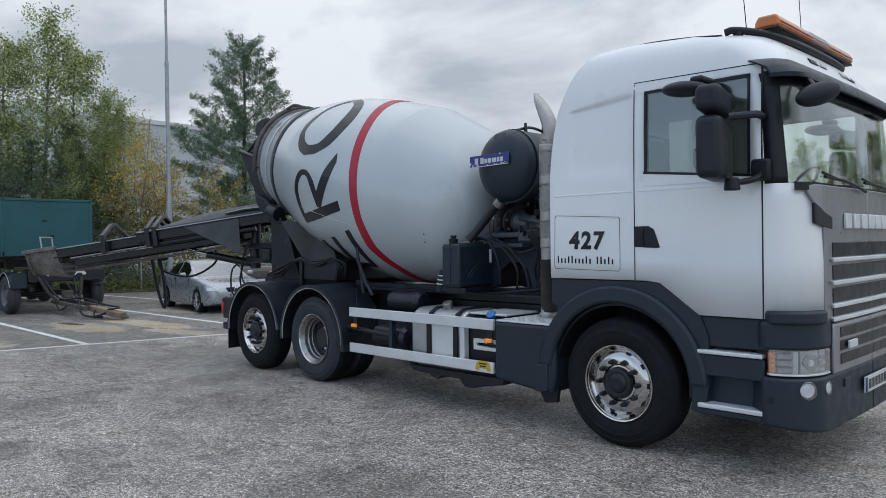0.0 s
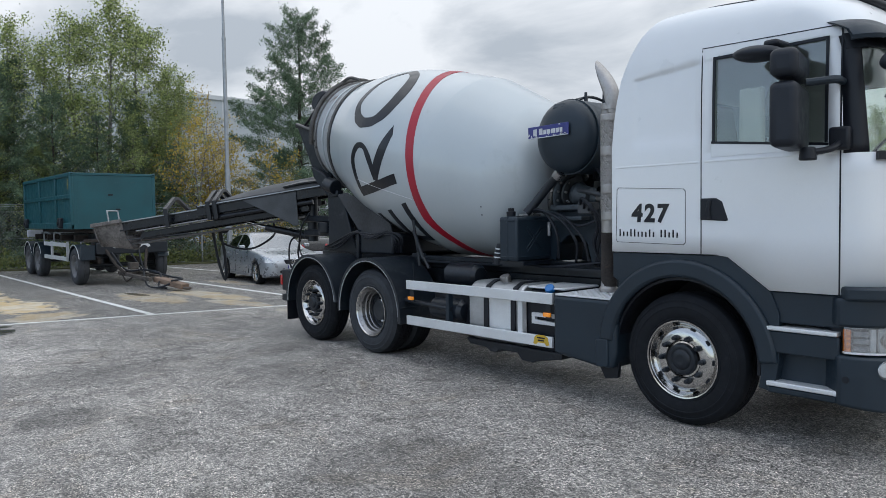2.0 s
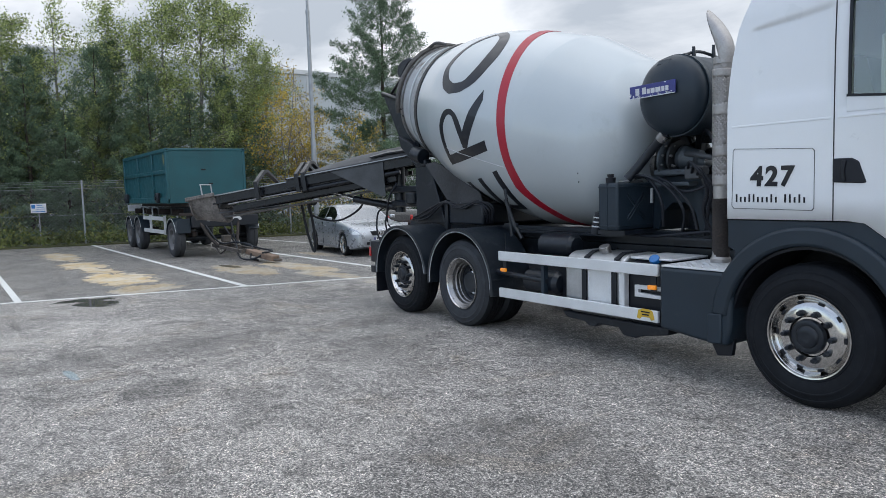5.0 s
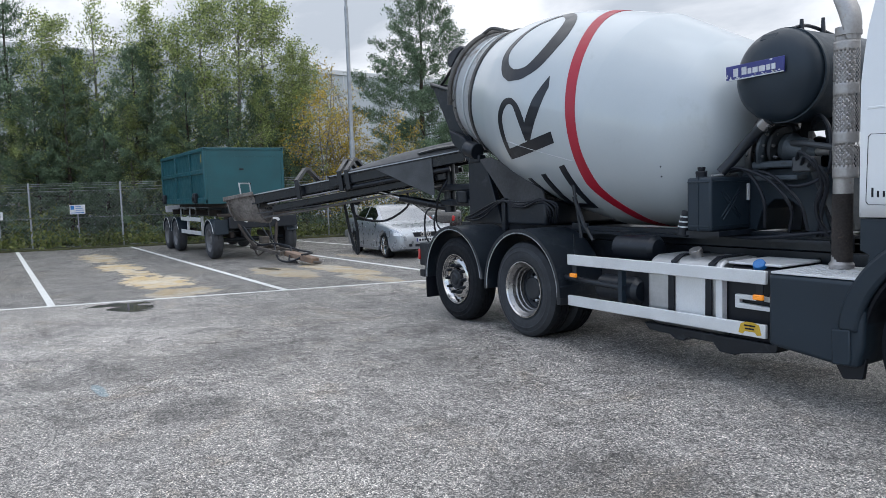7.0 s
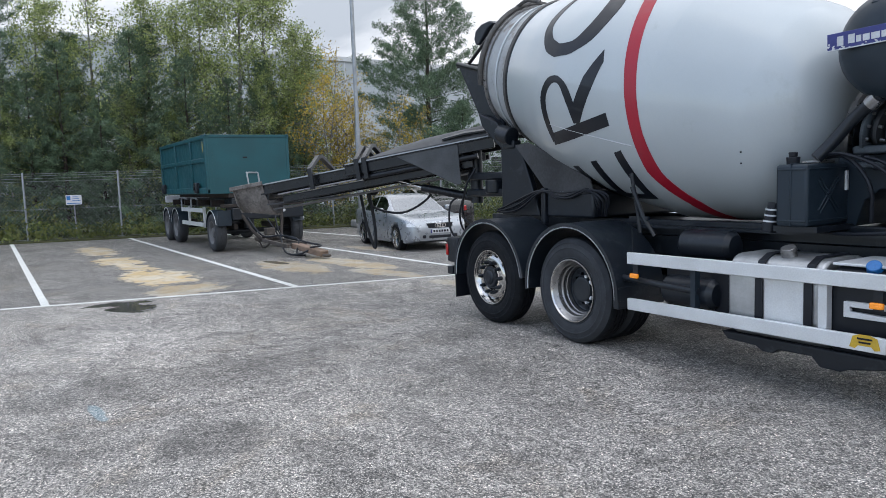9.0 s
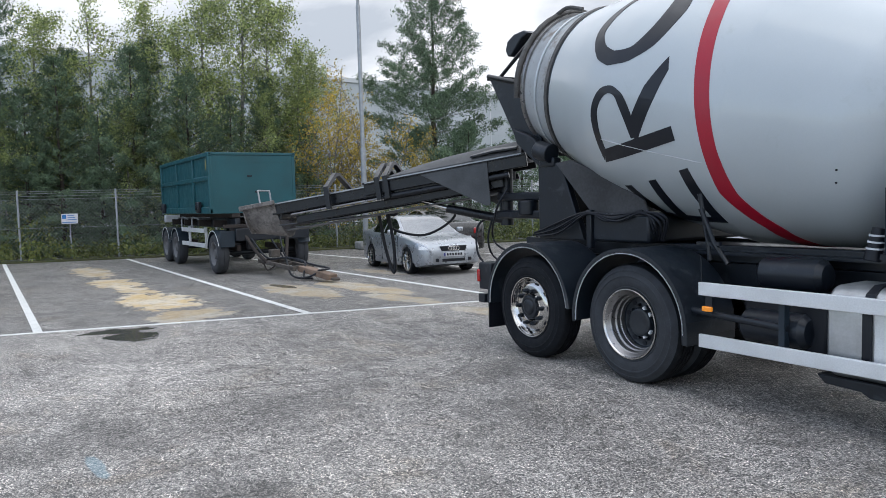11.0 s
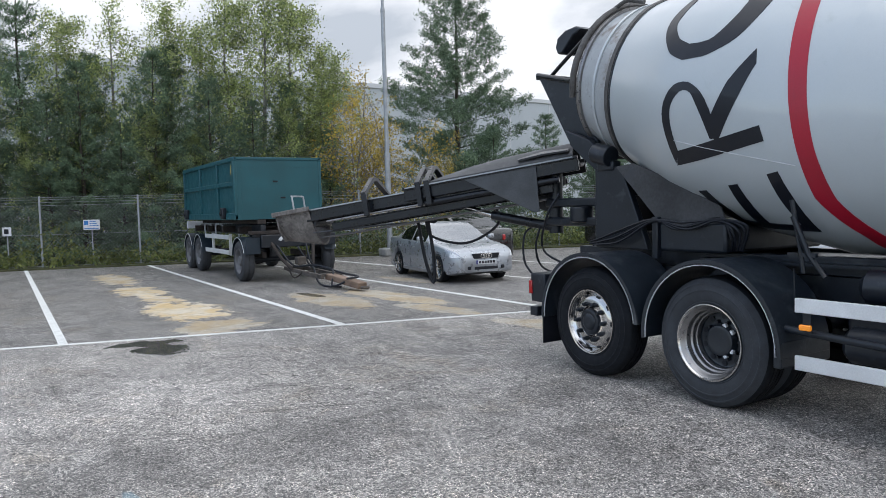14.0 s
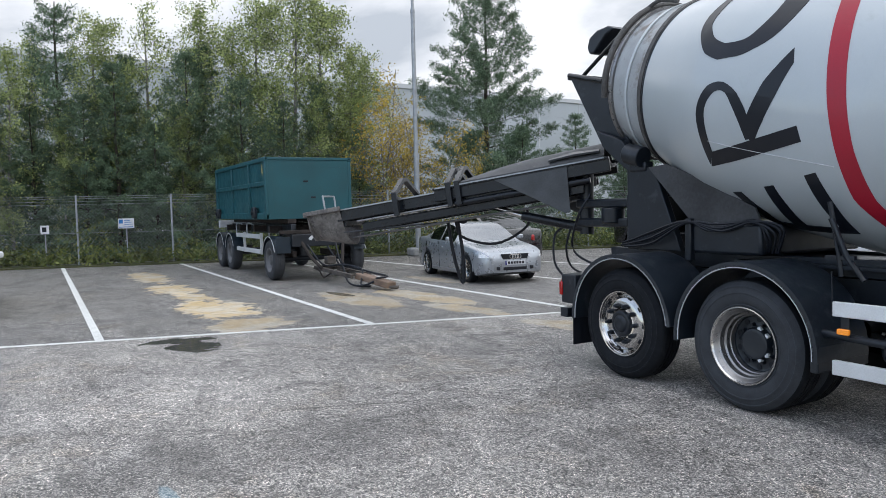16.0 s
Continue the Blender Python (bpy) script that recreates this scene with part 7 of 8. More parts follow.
for k, pts in enumerate((((-12.8, -0.5, 0.85), (-12.3, -0.3, 0.4), (-11.6, -0.1, 0.42), (-10.8, 0.05, 0.36), (-10.2, -0.2, 0.08), (-9.9, 0.1, 0.22)), ((-12.8, 0.2, 0.9), (-12.2, 0.1, 0.45), (-11.2, 0.0, 0.4), (-10.4, 0.15, 0.30), (-9.9, 0.25, 0.26), (-9.8, -0.05, 0.24)), ((-12.8, 0.0, 0.8), (-12.4, 0.15, 0.35), (-11.4, -0.15, 0.38), (-10.5, -0.35, 0.10), (-10.1, -0.05, 0.05)))):
    part("air_hose", pipe(pts, 0.022, 8), M_BLACK, db, "black air hose")
part("valve_box", boxes((-12.5, -12.28, -0.20, 0.02, 0.40, 0.58)), M_DRAW, db, bevel=0.02)

skip = thing("skip_container", "teal open-top steel skip container with ribbed sides", "container")
CX0, CX1, CY0, CY1, CZ0, CZ1 = -18.9, -13.28, -1.335, 0.85, 1.47, 2.95
part("floor", boxes((CX0, CX1, CY0 + 0.03, CY1 - 0.03, CZ0, CZ0 + 0.1)), M_TEAL, skip)
for y in (CY0 + 0.06, CY1 - 0.10):
    part("side_wall", boxes((CX0 + 0.02, CX1 - 0.02, y, y + 0.04, CZ0 + 0.05, CZ1 - 0.05)), M_TEAL, skip, "teal side wall")
part("front_wall", boxes((CX1 - 0.05, CX1, CY0 + 0.05, CY1 - 0.05, CZ0 + 0.1, CZ1 - 0.02)), M_TEAL, skip, "plain teal end wall")
part("back_wall", boxes((CX0, CX0 + 0.05, CY0 + 0.05, CY1 - 0.05, CZ0 + 0.1, CZ1 - 0.02)), M_TEAL, skip)
for y in (CY0, CY1 - 0.09):
    part("top_rim", boxes((CX0, CX1 + 0.02, y, y + 0.09, CZ1 - 0.10, CZ1)), M_TEAL, skip, bevel=0.015)
    part("bottom_rail", boxes((CX0, CX1, y, y + 0.09, CZ0, CZ0 + 0.16)), M_TEAL, skip, bevel=0.015)
    part("waist_rail", boxes((CX0, CX1, y + 0.005, y + 0.085, 2.27, 2.38)), M_TEAL, skip, bevel=0.015)
    for x in (CX0 + 0.06, -16.8, -14.9, CX1 - 0.05):
        part("rib", boxes((x - 0.06, x + 0.06, y + 0.002, y + 0.088, CZ0 + 0.1, CZ1 - 0.06)), M_TEAL, skip, bevel=0.015)
for x in (CX0, CX1 - 0.05):
    part("end_rim", boxes((x - 0.01, x + 0.07, CY0 + 0.02, CY1 - 0.02, CZ1 - 0.07, CZ1 - 0.004)), M_TEAL, skip, bevel=0.01)
for y, z in ((-0.33, 2.37), (-0.15, 1.98)):
    part("slot", boxes((CX1 - 0.002, CX1 + 0.012, y - 0.06, y + 0.06, z - 0.02, z + 0.02)), M_BLACK, skip, bevel=0.004)
part("press_line", outline_frame([(0.0, 0.0), (0.0, 1.1), (1.9, 1.1), (1.9, 0.0)], 0.015, 0, 0.008), M_TEAL, skip, m=Matrix.Translation((CX1 + 0.003, -1.15, 1.62)) @ Matrix.Rotation(radians(90), 4, "Z"))
for x in (-18.4, -14.2):
    h = part("lock_bracket", boxes((x - 0.13, x + 0.13, CY0 - 0.09, CY0 + 0.02, CZ0 + 0.02, CZ0 + 0.30)), M_FRAME, skip, "black locking bracket", 0.03)
    part("lock_pin", rod((x, CY0 - 0.12, CZ0 + 0.15), (x, CY0 - 0.05, CZ0 + 0.15), 0.05), M_FRAME, h)
part("paint_chip", prism([(0, 0), (0.05, 0.1), (0.03, 0.26), (-0.03, 0.3), (-0.05, 0.1)], 0, 0.003), surface("bare_primer", (0.30, 0.26, 0.10), 0.8), skip, "bare yellowish patch", m=pose(-13.45, CY0 - 0.004, 2.5))
for x in (-18.0, -16.0, -14.0):
    for y in (-0.72, 0.26):
        part("skid", boxes((x - 0.25, x + 0.25, y - 0.08, y + 0.08, CZ0 - 0.012, CZ0 + 0.02)), M_TEAL, skip)


# ---- cars ----
def car(name, label, paint, m, group=""):
    """A saloon that heads towards +x, its front axle's middle at the origin's x = 0."""
    c = thing(name, label, "car", group, m)
    WB, WR = 2.62, 0.315
    st = sorted(set([round(v, 3) for v in np.linspace(-3.62, 0.86, 64)] + [0.80, 0.83, 0.85, -3.60, -3.56] + [round(cx + WR * 1.16 * math.cos(a), 3) for cx in (0, -WB) for a in np.linspace(0, math.pi, 13)]))

    def curve(x, xs, ys):
        """A smooth line through the points that does not overshoot."""
        h = np.diff(xs)
        d = np.diff(ys) / h
        sl = np.concatenate(([d[0]], np.where(d[:-1] * d[1:] > 0, 2 * d[:-1] * d[1:] / (d[:-1] + d[1:] + 1e-12), 0.0), [d[-1]]))
        i = int(np.clip(np.searchsorted(xs, x) - 1, 0, len(h) - 1))
        t = min(max((x - xs[i]) / h[i], 0.0), 1.0)
        return float((1 + 2 * t) * (1 - t) ** 2 * ys[i] + t * (1 - t) ** 2 * h[i] * sl[i] + t * t * (3 - 2 * t) * ys[i + 1] + t * t * (t - 1) * h[i] * sl[i + 1])

    def width(x):
        return curve(x, (-3.62, -3.56, -3.4, -3.0, -2.2, -0.5, 0.3, 0.60, 0.76, 0.83, 0.86), (0.60, 0.70, 0.79, 0.845, 0.867, 0.867, 0.85, 0.80, 0.73, 0.66, 0.56))

    def belt(x):
        return curve(x, (-3.62, -3.57, -3.45, -2.9, -2.4, -0.75, -0.4, 0.2, 0.55, 0.74, 0.82, 0.86), (0.78, 0.92, 0.97, 0.99, 0.965, 0.92, 0.90, 0.83, 0.765, 0.70, 0.64, 0.55))

    def roof(x):
        return 0.0 if x < -2.86 or x > -0.42 else curve(x, (-2.86, -2.6, -2.3, -2.0, -1.6, -1.3, -1.08, -0.75, -0.42), (0.0, 0.13, 0.275, 0.375, 0.425, 0.42, 0.36, 0.18, 0.0))

    def low(x):
        z = float(np.interp(x, (-3.62, -3.4, 0.5, 0.86), (0.34, 0.20, 0.18, 0.26)))
        for cx in (0, -WB):
            d = abs(x - cx)
            if d < WR * 1.16:
                z = max(z, 0.315 + math.sqrt((WR * 1.16) ** 2 - d * d))
        return z

    def section(x):
        w, r, l = width(x), roof(x), low(x)
        b = max(belt(x), l + 0.10)
        t = min(1.0, r / 0.43)
        return [(0, l), (w * 0.80, l), (w * 0.955, l + 0.012), (w * 0.985, l + 0.04), (w, max(l + 0.05, 0.26 + (b - 0.26) * 0.45)), (w * 0.992, max(l + 0.06, 0.26 + (b - 0.26) * 0.74)), (w * 0.975, b - 0.035), (w * 0.945, b),
                (w * (0.905 - 0.205 * t), b + 0.014 + r * 0.88), (w * (0.80 - 0.16 * t), b + 0.028 + r * 0.955), (w * 0.42, b + 0.045 + r * 0.985 - 0.015 * t), (0, b + 0.052 + r - 0.018 * t)]

    rings = [[Vector((x, -y, z)) for y, z in section(x)] for x in st]
    body = bmesh.new()
    def put(bm, q):
        for sg in (1, -1):
            p = [Vector((v.x, v.y * sg, v.z)) for v in q]
            bm.faces.new([bm.verts.new(v) for v in (p if sg > 0 else p[::-1])])
    glass_f, glass_r = bmesh.new(), bmesh.new()
    sides = {(sg, k): bmesh.new() for sg in (1, -1) for k in (0, 1)}
    for i in range(len(st) - 1):
        xm = (st[i] + st[i + 1]) / 2
        for j in range(11):
            q = [rings[i][j], rings[i + 1][j], rings[i + 1][j + 1], rings[i][j + 1]]
            if j == 7 and -2.42 < xm < -0.80 and not (-1.72 < xm < -1.62):
                for sg in (1, -1):
                    bm = sides[sg, 0 if xm > -1.67 else 1]
                    bm.faces.new([bm.verts.new((v.x, v.y * sg, v.z)) for v in q])
            elif j in (9, 10) and -1.12 < xm < -0.42:
                put(glass_f, q)
            elif j in (9, 10) and -2.84 < xm < -2.15:
                put(glass_r, q)
            else:
                put(body, q)
    for k in (0, -1):
        r = rings[k]
        body.faces.new([body.verts.new(v) for v in r + [Vector((v.x, -v.y, v.z)) for v in r[::-1]][1:-1]])
    for bm in (body, *sides.values(), glass_f, glass_r):
        bmesh.ops.remove_doubles(bm, verts=bm.verts, dist=0.002)
    part("body", body, paint, c, "glossy painted car body", smooth=48)
    for bm in sides.values():
        part("side_window", bm, M_CARGLASS, c, "tinted side window", smooth=50).visible_shadow = False
    part("windscreen", glass_f, M_CARSCREEN, c, "sloping windscreen", smooth=50).visible_shadow = False
    part("rear_window", glass_r, M_CARGLASS, c, "", smooth=50).visible_shadow = False
    part("cabin", boxes((-2.5, -0.7, -0.7, 0.7, 0.3, 0.86)), M_SEAT, c, "dark cabin inside", 0.05)
    for y in (-0.36, 0.36):
        part("car_seat", boxes((-1.75, -1.55, y - 0.24, y + 0.24, 0.7, 1.18)), M_SEAT, c, bevel=0.06)
    for x in (0.0, -WB):
        for sg in (1, -1):
            w = new("wheel")
            w.parent = c
            w.matrix_basis = pose(x, -sg * 0.845, 0.315, 0, 0, 0 if sg > 0 else 180)
            part("tyre", lathe([(0.0, 0.235), (0.005, 0.27), (0.0, 0.295), (-0.02, 0.313), (-0.19, 0.313), (-0.21, 0.28), (-0.2, 0.23)], 40, TO_Y), M_RUBBER, w)
            part("barrel", lathe([(-0.002, 0.238), (-0.02, 0.228), (-0.12, 0.215), (-0.13, 0.0)], 40, TO_Y), M_BLACK, w)
            part("rim", lathe([(0.004, 0.240), (0.006, 0.228), (-0.01, 0.222), (-0.02, 0.235)], 40, TO_Y, True), M_CHROME, w, "polished thin rim")
            for k in range(20):
                a = 2 * math.pi * (k // 2) / 10 + (0.16 if k % 2 else -0.16)
                e = Vector((0.225 * math.cos(a), -0.002, 0.225 * math.sin(a)))
                b0 = Vector((0.05 * math.cos(2 * math.pi * (k // 2) / 10), -0.012, 0.05 * math.sin(2 * math.pi * (k // 2) / 10)))
                part("spoke", rod(b0, e, 0.009, 0.008, 6), M_CHROME, w)
            part("centre_cap", rod((0, 0.0, 0), (0, -0.02, 0), 0.055, 0.045, 16), M_CHROME, w)
    for sg in (1, -1):
        part("door_mirror", boxes((-0.80, -0.68, -sg * 0.97 - 0.08, -sg * 0.97 + 0.08, 0.95, 1.06)), paint, c, "", 0.03)
        for x in (-0.55, -1.68, -2.60):
            part("door_gap", prism([(x, 0.26), (x + 0.003, 0.26), (x - 0.015, 0.90), (x - 0.018, 0.90)], -sg * 0.869, -sg * 0.85), M_BLACK, c)
        for x in (-1.5, -2.45):
            part("door_handle", boxes((x - 0.1, x + 0.1, -sg * 0.872 - 0.012, -sg * 0.872 + 0.012, 0.76, 0.795)), paint, c, "", 0.008)
        part("sill", boxes((-2.2, -0.42, -sg * 0.86 - 0.015, -sg * 0.86 + 0.015, 0.19, 0.27)), M_GRILLE, c, "", 0.01)
        rows_o, rows_i = [], []
        for dst, o in ((rows_o, 0.008), (rows_i, -0.012)):
            for f in np.linspace(0.08, 0.92, 4):
                row = []
                for x in np.linspace(0.58, 0.825, 8):
                    (ya, za), (yb, zb) = section(x)[5], section(x)[7]
                    lo = 0.60
                    z = lo + (zb - 0.012 - lo) * f
                    y = ya + (yb - ya) * max(0.0, (z - za) / (zb - za))
                    row.append(Vector((x + o * 0.8, -sg * (y + o), z)))
                dst.append(row)
        hl = part("headlamp", slab(rows_o, rows_i), M_REFL, c, "clear headlamp with bright reflector", smooth=60)
        part("indicator", slab([[p + Vector((0.003, -sg * 0.003, 0)) for p in row[:2]] for row in rows_o], [[p for p in row[:2]] for row in rows_i]), M_PALE, hl)
        part("tail_lamp", boxes((-0.05, 0.05, -0.2, 0.2, -0.09, 0.08)), M_REDLENS, c, "red tail lamp", 0.03, m=pose(-3.53, -sg * 0.52, 0.76, 0, 0, sg * 24))
        part("lower_inlet", boxes((-0.02, 0.04, -0.15, 0.15, -0.04, 0.04)), M_BLACK, c, "", 0.012, m=pose(0.80, -sg * 0.52, 0.36, 0, 0, -sg * 20))
        part("arch_liner", arc_band(0, 0.315, 0.355, 0.365, -5, 185, -sg * 0.83 - 0.02, -sg * 0.83 + 0.02, 20), paint, c)
    g = part("grille", prism([(-0.31, 0.565), (-0.35, 0.685), (0.35, 0.685), (0.31, 0.565)], 0.815, 0.875, "yz"), M_BLACK, c, "black radiator grille", 0.01)
    for z in (0.595, 0.62, 0.645):
        part("grille_bar", boxes((0.868, 0.874, -0.27, 0.27, z, z + 0.006)), M_CHROME, g)
    for k in range(4):
        part("badge_ring", lathe([(0.006 * math.sin(a), 0.044 + 0.009 * math.cos(a)) for a in np.linspace(0, 6.283, 7)[:-1]], 18, pose(0.885, -0.098 + 0.065 * k, 0.625), True), M_CHROME, g)
    part("lower_grille", boxes((0.84, 0.868, -0.30, 0.30, 0.315, 0.385)), M_BLACK, c, "", 0.01)
    pl = part("number_plate", boxes((0.86, 0.875, -0.26, 0.26, 0.435, 0.535)), M_PALE, c, "white number plate with plain bars", 0.004)
    part("plate_band", boxes((0.8752, 0.878, -0.26, -0.22, 0.44, 0.53)), M_BLUE, pl)
    for k in range(6):
        part("plate_bar", boxes((0.8752, 0.878, -0.19 + k * 0.072, -0.14 + k * 0.072, 0.457, 0.513)), M_MARK, pl)
    part("rear_plate", boxes((-3.63, -3.615, -0.26, 0.26, 0.50, 0.61)), M_PALE, c, "", 0.004)
    return c


silver = car("silver_car", "silver saloon car with polished rims parked on asphalt", M_SILVER, pose(-9.75, 2.90, 0, 0, 0, -7) @ Matrix.Scale(0.93, 4))
car("black_car", "black saloon car parked nose to the fence", M_CARBLACK, pose(-16.4, 6.2, 0, 0, 0, 171))
car("black_car", "black car parked behind the mixer truck", M_CARBLACK, pose(-13.4, 14.0, 0, 0, 0, 12))
car("white_car", "white saloon car parked behind the truck", M_CARWHITE, pose(-4.6, 6.6, 0, 0, 0, 196))
car("red_car", "red saloon car parked behind the truck", M_CARRED, pose(-6.6, 10.4, 0, 0, 0, 190))
car("white_car", "white saloon car parked beside the empty bays", M_CARWHITE, pose(-10.55, -7.62, 0, 0, 0, 2))


# ---- conveyor and rear frame of the mixer ----
PIV = Vector((-3.22, -0.2, 2.12))
TIP = Vector((-5.80, -2.44, 1.64))
cd = TIP - PIV
L = cd.length
yaw = math.degrees(math.atan2(cd.y, cd.x))
dip = math.degrees(math.atan2(-cd.z, math.hypot(cd.x, cd.y)))
CM = pose(PIV.x, PIV.y, PIV.z, 0, 0, yaw) @ Matrix.Rotation(radians(dip), 4, "Y")
conv = new("conveyor")
conv.parent = truck
conv.matrix_basis = CM
tagged(conv, "worn black telescopic belt conveyor with cement dust")
# local frame: x from the pivot to the tip, y across, z up from the belt's upper edge
for s in (-1, 1):
    part("inner_beam", boxes((-0.45, 1.75, s * 0.33 - 0.03, s * 0.33 + 0.03, -0.16, 0.0)), M_CONV, conv, "black upper side beam", 0.008)
    part("beam_lip", boxes((-0.45, 1.75, s * 0.345 - 0.05, s * 0.345 + 0.05, -0.02, 0.012)), M_CONV, conv, "", 0.005)
    part("outer_beam", boxes((0.4, L - 0.25, s * 0.27 - 0.025, s * 0.27 + 0.025, -0.19, -0.05)), M_CONV, conv, "", 0.008)
    part("outer_lip", boxes((1.6, L - 0.1, s * 0.285 - 0.035, s * 0.285 + 0.035, -0.055, -0.03)), M_BELT, conv, "dusty grey beam edge", 0.005)
    part("worn_edge", boxes((-0.40, 1.72, s * 0.396 - 0.002, s * 0.396 + 0.002, -0.006, 0.010)), M_GALV, conv, "bare bright beam edge")
    part("worn_edge", boxes((1.75, L - 0.12, s * 0.321 - 0.002, s * 0.321 + 0.002, -0.050, -0.034)), M_GALV, conv)
    part("lower_beam", boxes((-0.1, L - 0.6, s * 0.24 - 0.04, s * 0.24 + 0.04, -0.36, -0.26)), M_CONV, conv, "", 0.008)
    part("ram_rod", rod((1.2, s * 0.31, -0.225), (L - 0.55, s * 0.31, -0.225), 0.014, 0.014, 10), M_STEEL, conv, "bright hydraulic rod")
    part("ram_body", rod((-0.2, s * 0.33, -0.225), (1.5, s * 0.33, -0.225), 0.038, 0.038, 14), M_CONV, conv)
    part("guide_rod", rod((2.0, s * 0.25, -0.40), (L - 0.3, s * 0.25, -0.34), 0.010, 0.010, 8), M_PLATE, conv, "grey guide strip")
    part("side_plate", prism([(0.04, -0.02), (0.95, -0.02), (0.14, -0.56), (0.08, -0.56)], s * 0.375 - 0.006, s * 0.375 + 0.006), M_PLATE, conv, "grey steel side plate", 0.003)
for a, b, yb in ((-0.45, 1.75, 0.29), (1.75, L - 0.15, 0.24)):
    part("belt", slab([[(x, y, -0.03 - 0.05 * (1 - (y / yb) ** 2)) for y in np.linspace(-yb, yb, 9)] for x in (a, b)], [[(x, y, -0.05 - 0.05 * (1 - (y / yb) ** 2)) for y in np.linspace(-yb, yb, 9)] for x in (a, b)]), M_BELT, conv, "grey dusty rubber belt")
part("belt_cover", slab(*[[[(x, y, z0 + 0.15 * f * (1 - (abs(y) / 0.37) ** 2)) for y in (-0.37, -0.30, -0.16, 0.0, 0.16, 0.30, 0.37)] for x, f in ((-0.40, 1.15), (0.1, 1.1), (0.6, 1.0), (1.0, 0.75), (1.40, 0.3))] for z0 in (0.028, 0.012)]), M_BELT, conv, "worn rubber belt cover")
part("return_belt", boxes((0.0, L - 0.4, -0.24, 0.24, -0.43, -0.415)), M_BELT, conv)
# gable-shaped hoops over the belt
for x in (1.42, 1.54, 2.28):
    hoop = prism([(-0.41, -0.25), (-0.41, 0.05), (-0.06, 0.25), (0.06, 0.25), (0.41, 0.05), (0.41, -0.25), (0.37, -0.25), (0.37, 0.02), (0.04, 0.20), (-0.04, 0.20), (-0.37, 0.02), (-0.37, -0.25)], x - 0.035, x + 0.035, "yz")
    part("hoop", hoop, M_CONV, conv, "welded gable hoop over the belt", 0.004)
# chute at the tip
part("tip_chute", slab([[(L - 0.32 + 0.50 * t, y, -0.02 - 0.50 * (1 - (abs(y) / 0.34) ** 2.5) * (1 - 0.25 * t)) for y in np.linspace(-0.34, 0.34, 13)] for t in (0, 0.35, 0.7, 1)], [[(L - 0.32 + 0.50 * t, y * 0.93, -0.015 - 0.47 * (1 - (abs(y) / 0.34) ** 2.5) * (1 - 0.25 * t)) for y in np.linspace(-0.34, 0.34, 13)] for t in (0, 0.35, 0.7, 1)]), M_CONCRETE, conv, "cement-caked rubber chute", 0.004)
part("chute_front", prism([(-0.34, -0.02), (-0.30, -0.24), (-0.20, -0.39), (0.20, -0.39), (0.30, -0.24), (0.34, -0.02)], L + 0.165, L + 0.185, "yz"), M_CONCRETE, conv)
part("chute_rim", boxes((L - 0.34, L + 0.20, -0.37, -0.33, -0.05, 0.01)), M_CONCRETE, conv, "", 0.01)
part("chute_rim", boxes((L - 0.34, L + 0.20, 0.33, 0.37, -0.05, 0.01)), M_CONCRETE, conv, "", 0.01)
part("chute_rim", boxes((L + 0.16, L + 0.22, -0.37, 0.37, -0.06, 0.01)), M_CONCRETE, conv, "", 0.01)
part("chute_handle", pipe([(L - 0.15, 0.10, 0.0), (L - 0.15, 0.10, 0.16), (L - 0.14, 0.13, 0.175), (L - 0.14, 0.37, 0.175), (L - 0.15, 0.40, 0.16), (L - 0.15, 0.40, 0.0)], 0.012, 8, 3), M_GALV, conv, "bent grey handle")
part("tip_roller", rod((L - 0.3, -0.25, -0.2), (L - 0.3, 0.25, -0.2), 0.07), M_CONV, conv)
# scoop over the root
part("root_hood", slab([[(-0.35 + 0.6 * t, y, 0.02 + h * (0.5 + 0.5 * math.cos(y * 4.0))) for y in np.linspace(-0.36, 0.36, 7)] for t, h in ((0, 0.13), (0.5, 0.15), (1, 0.12))], [[(-0.35 + 0.6 * t, y, 0.0 + h * (0.5 + 0.5 * math.cos(y * 4.0))) for y in np.linspace(-0.36, 0.36, 7)] for t, h in ((0, 0.13), (0.5, 0.15), (1, 0.12))]), M_CONV, conv, "dented steel hood")
part("root_spike", prism([(-0.45, 0.0), (-0.62, 0.22), (-0.56, 0.06), (-0.45, -0.05)], -0.40, -0.32), M_CONV, conv)
for k, (x0, x1, dz) in enumerate(((1.72, 1.86, 0.86), (1.60, 1.70, 0.05), (0.75, 1.75, 0.40))):
    pts = [(x0, -0.30, -0.40), (x0 + 0.05 * (x1 - x0), -0.32, -0.40 - dz * 0.6), ((x0 + x1) / 2, -0.33, -0.40 - dz), (x1 - 0.05 * (x1 - x0), -0.32, -0.40 - dz * 0.6), (x1, -0.30, -0.40)]
    part("hanging_hose", pipe(pts, 0.024 if k < 2 else 0.018, 10), M_BLACK, conv, "black hydraulic hose loop")

# slewing column and rear frame
rear = new("rear_frame")
rear.parent = truck
tagged(rear, "black welded rear frame with drum rollers")
part("slew_column", rod((-3.02, PIV.y, 1.29), (-3.02, PIV.y, 2.0), 0.085, 0.085, 20), M_FRAME, rear, "black slewing column")
part("slew_head", boxes((PIV.x - 0.16, PIV.x + 0.16, PIV.y - 0.2, PIV.y + 0.2, 1.86, 1.98)), M_FRAME, rear, bevel=0.02)
part("slew_arm", boxes((-3.08, -2.1, PIV.y - 0.12, PIV.y + 0.12, 1.60, 1.70)), M_FRAME, rear, "", 0.02)
part("slew_arm", boxes((-3.08, -2.1, PIV.y - 0.14, PIV.y + 0.14, 1.38, 1.48)), M_FRAME, rear, "", 0.02)
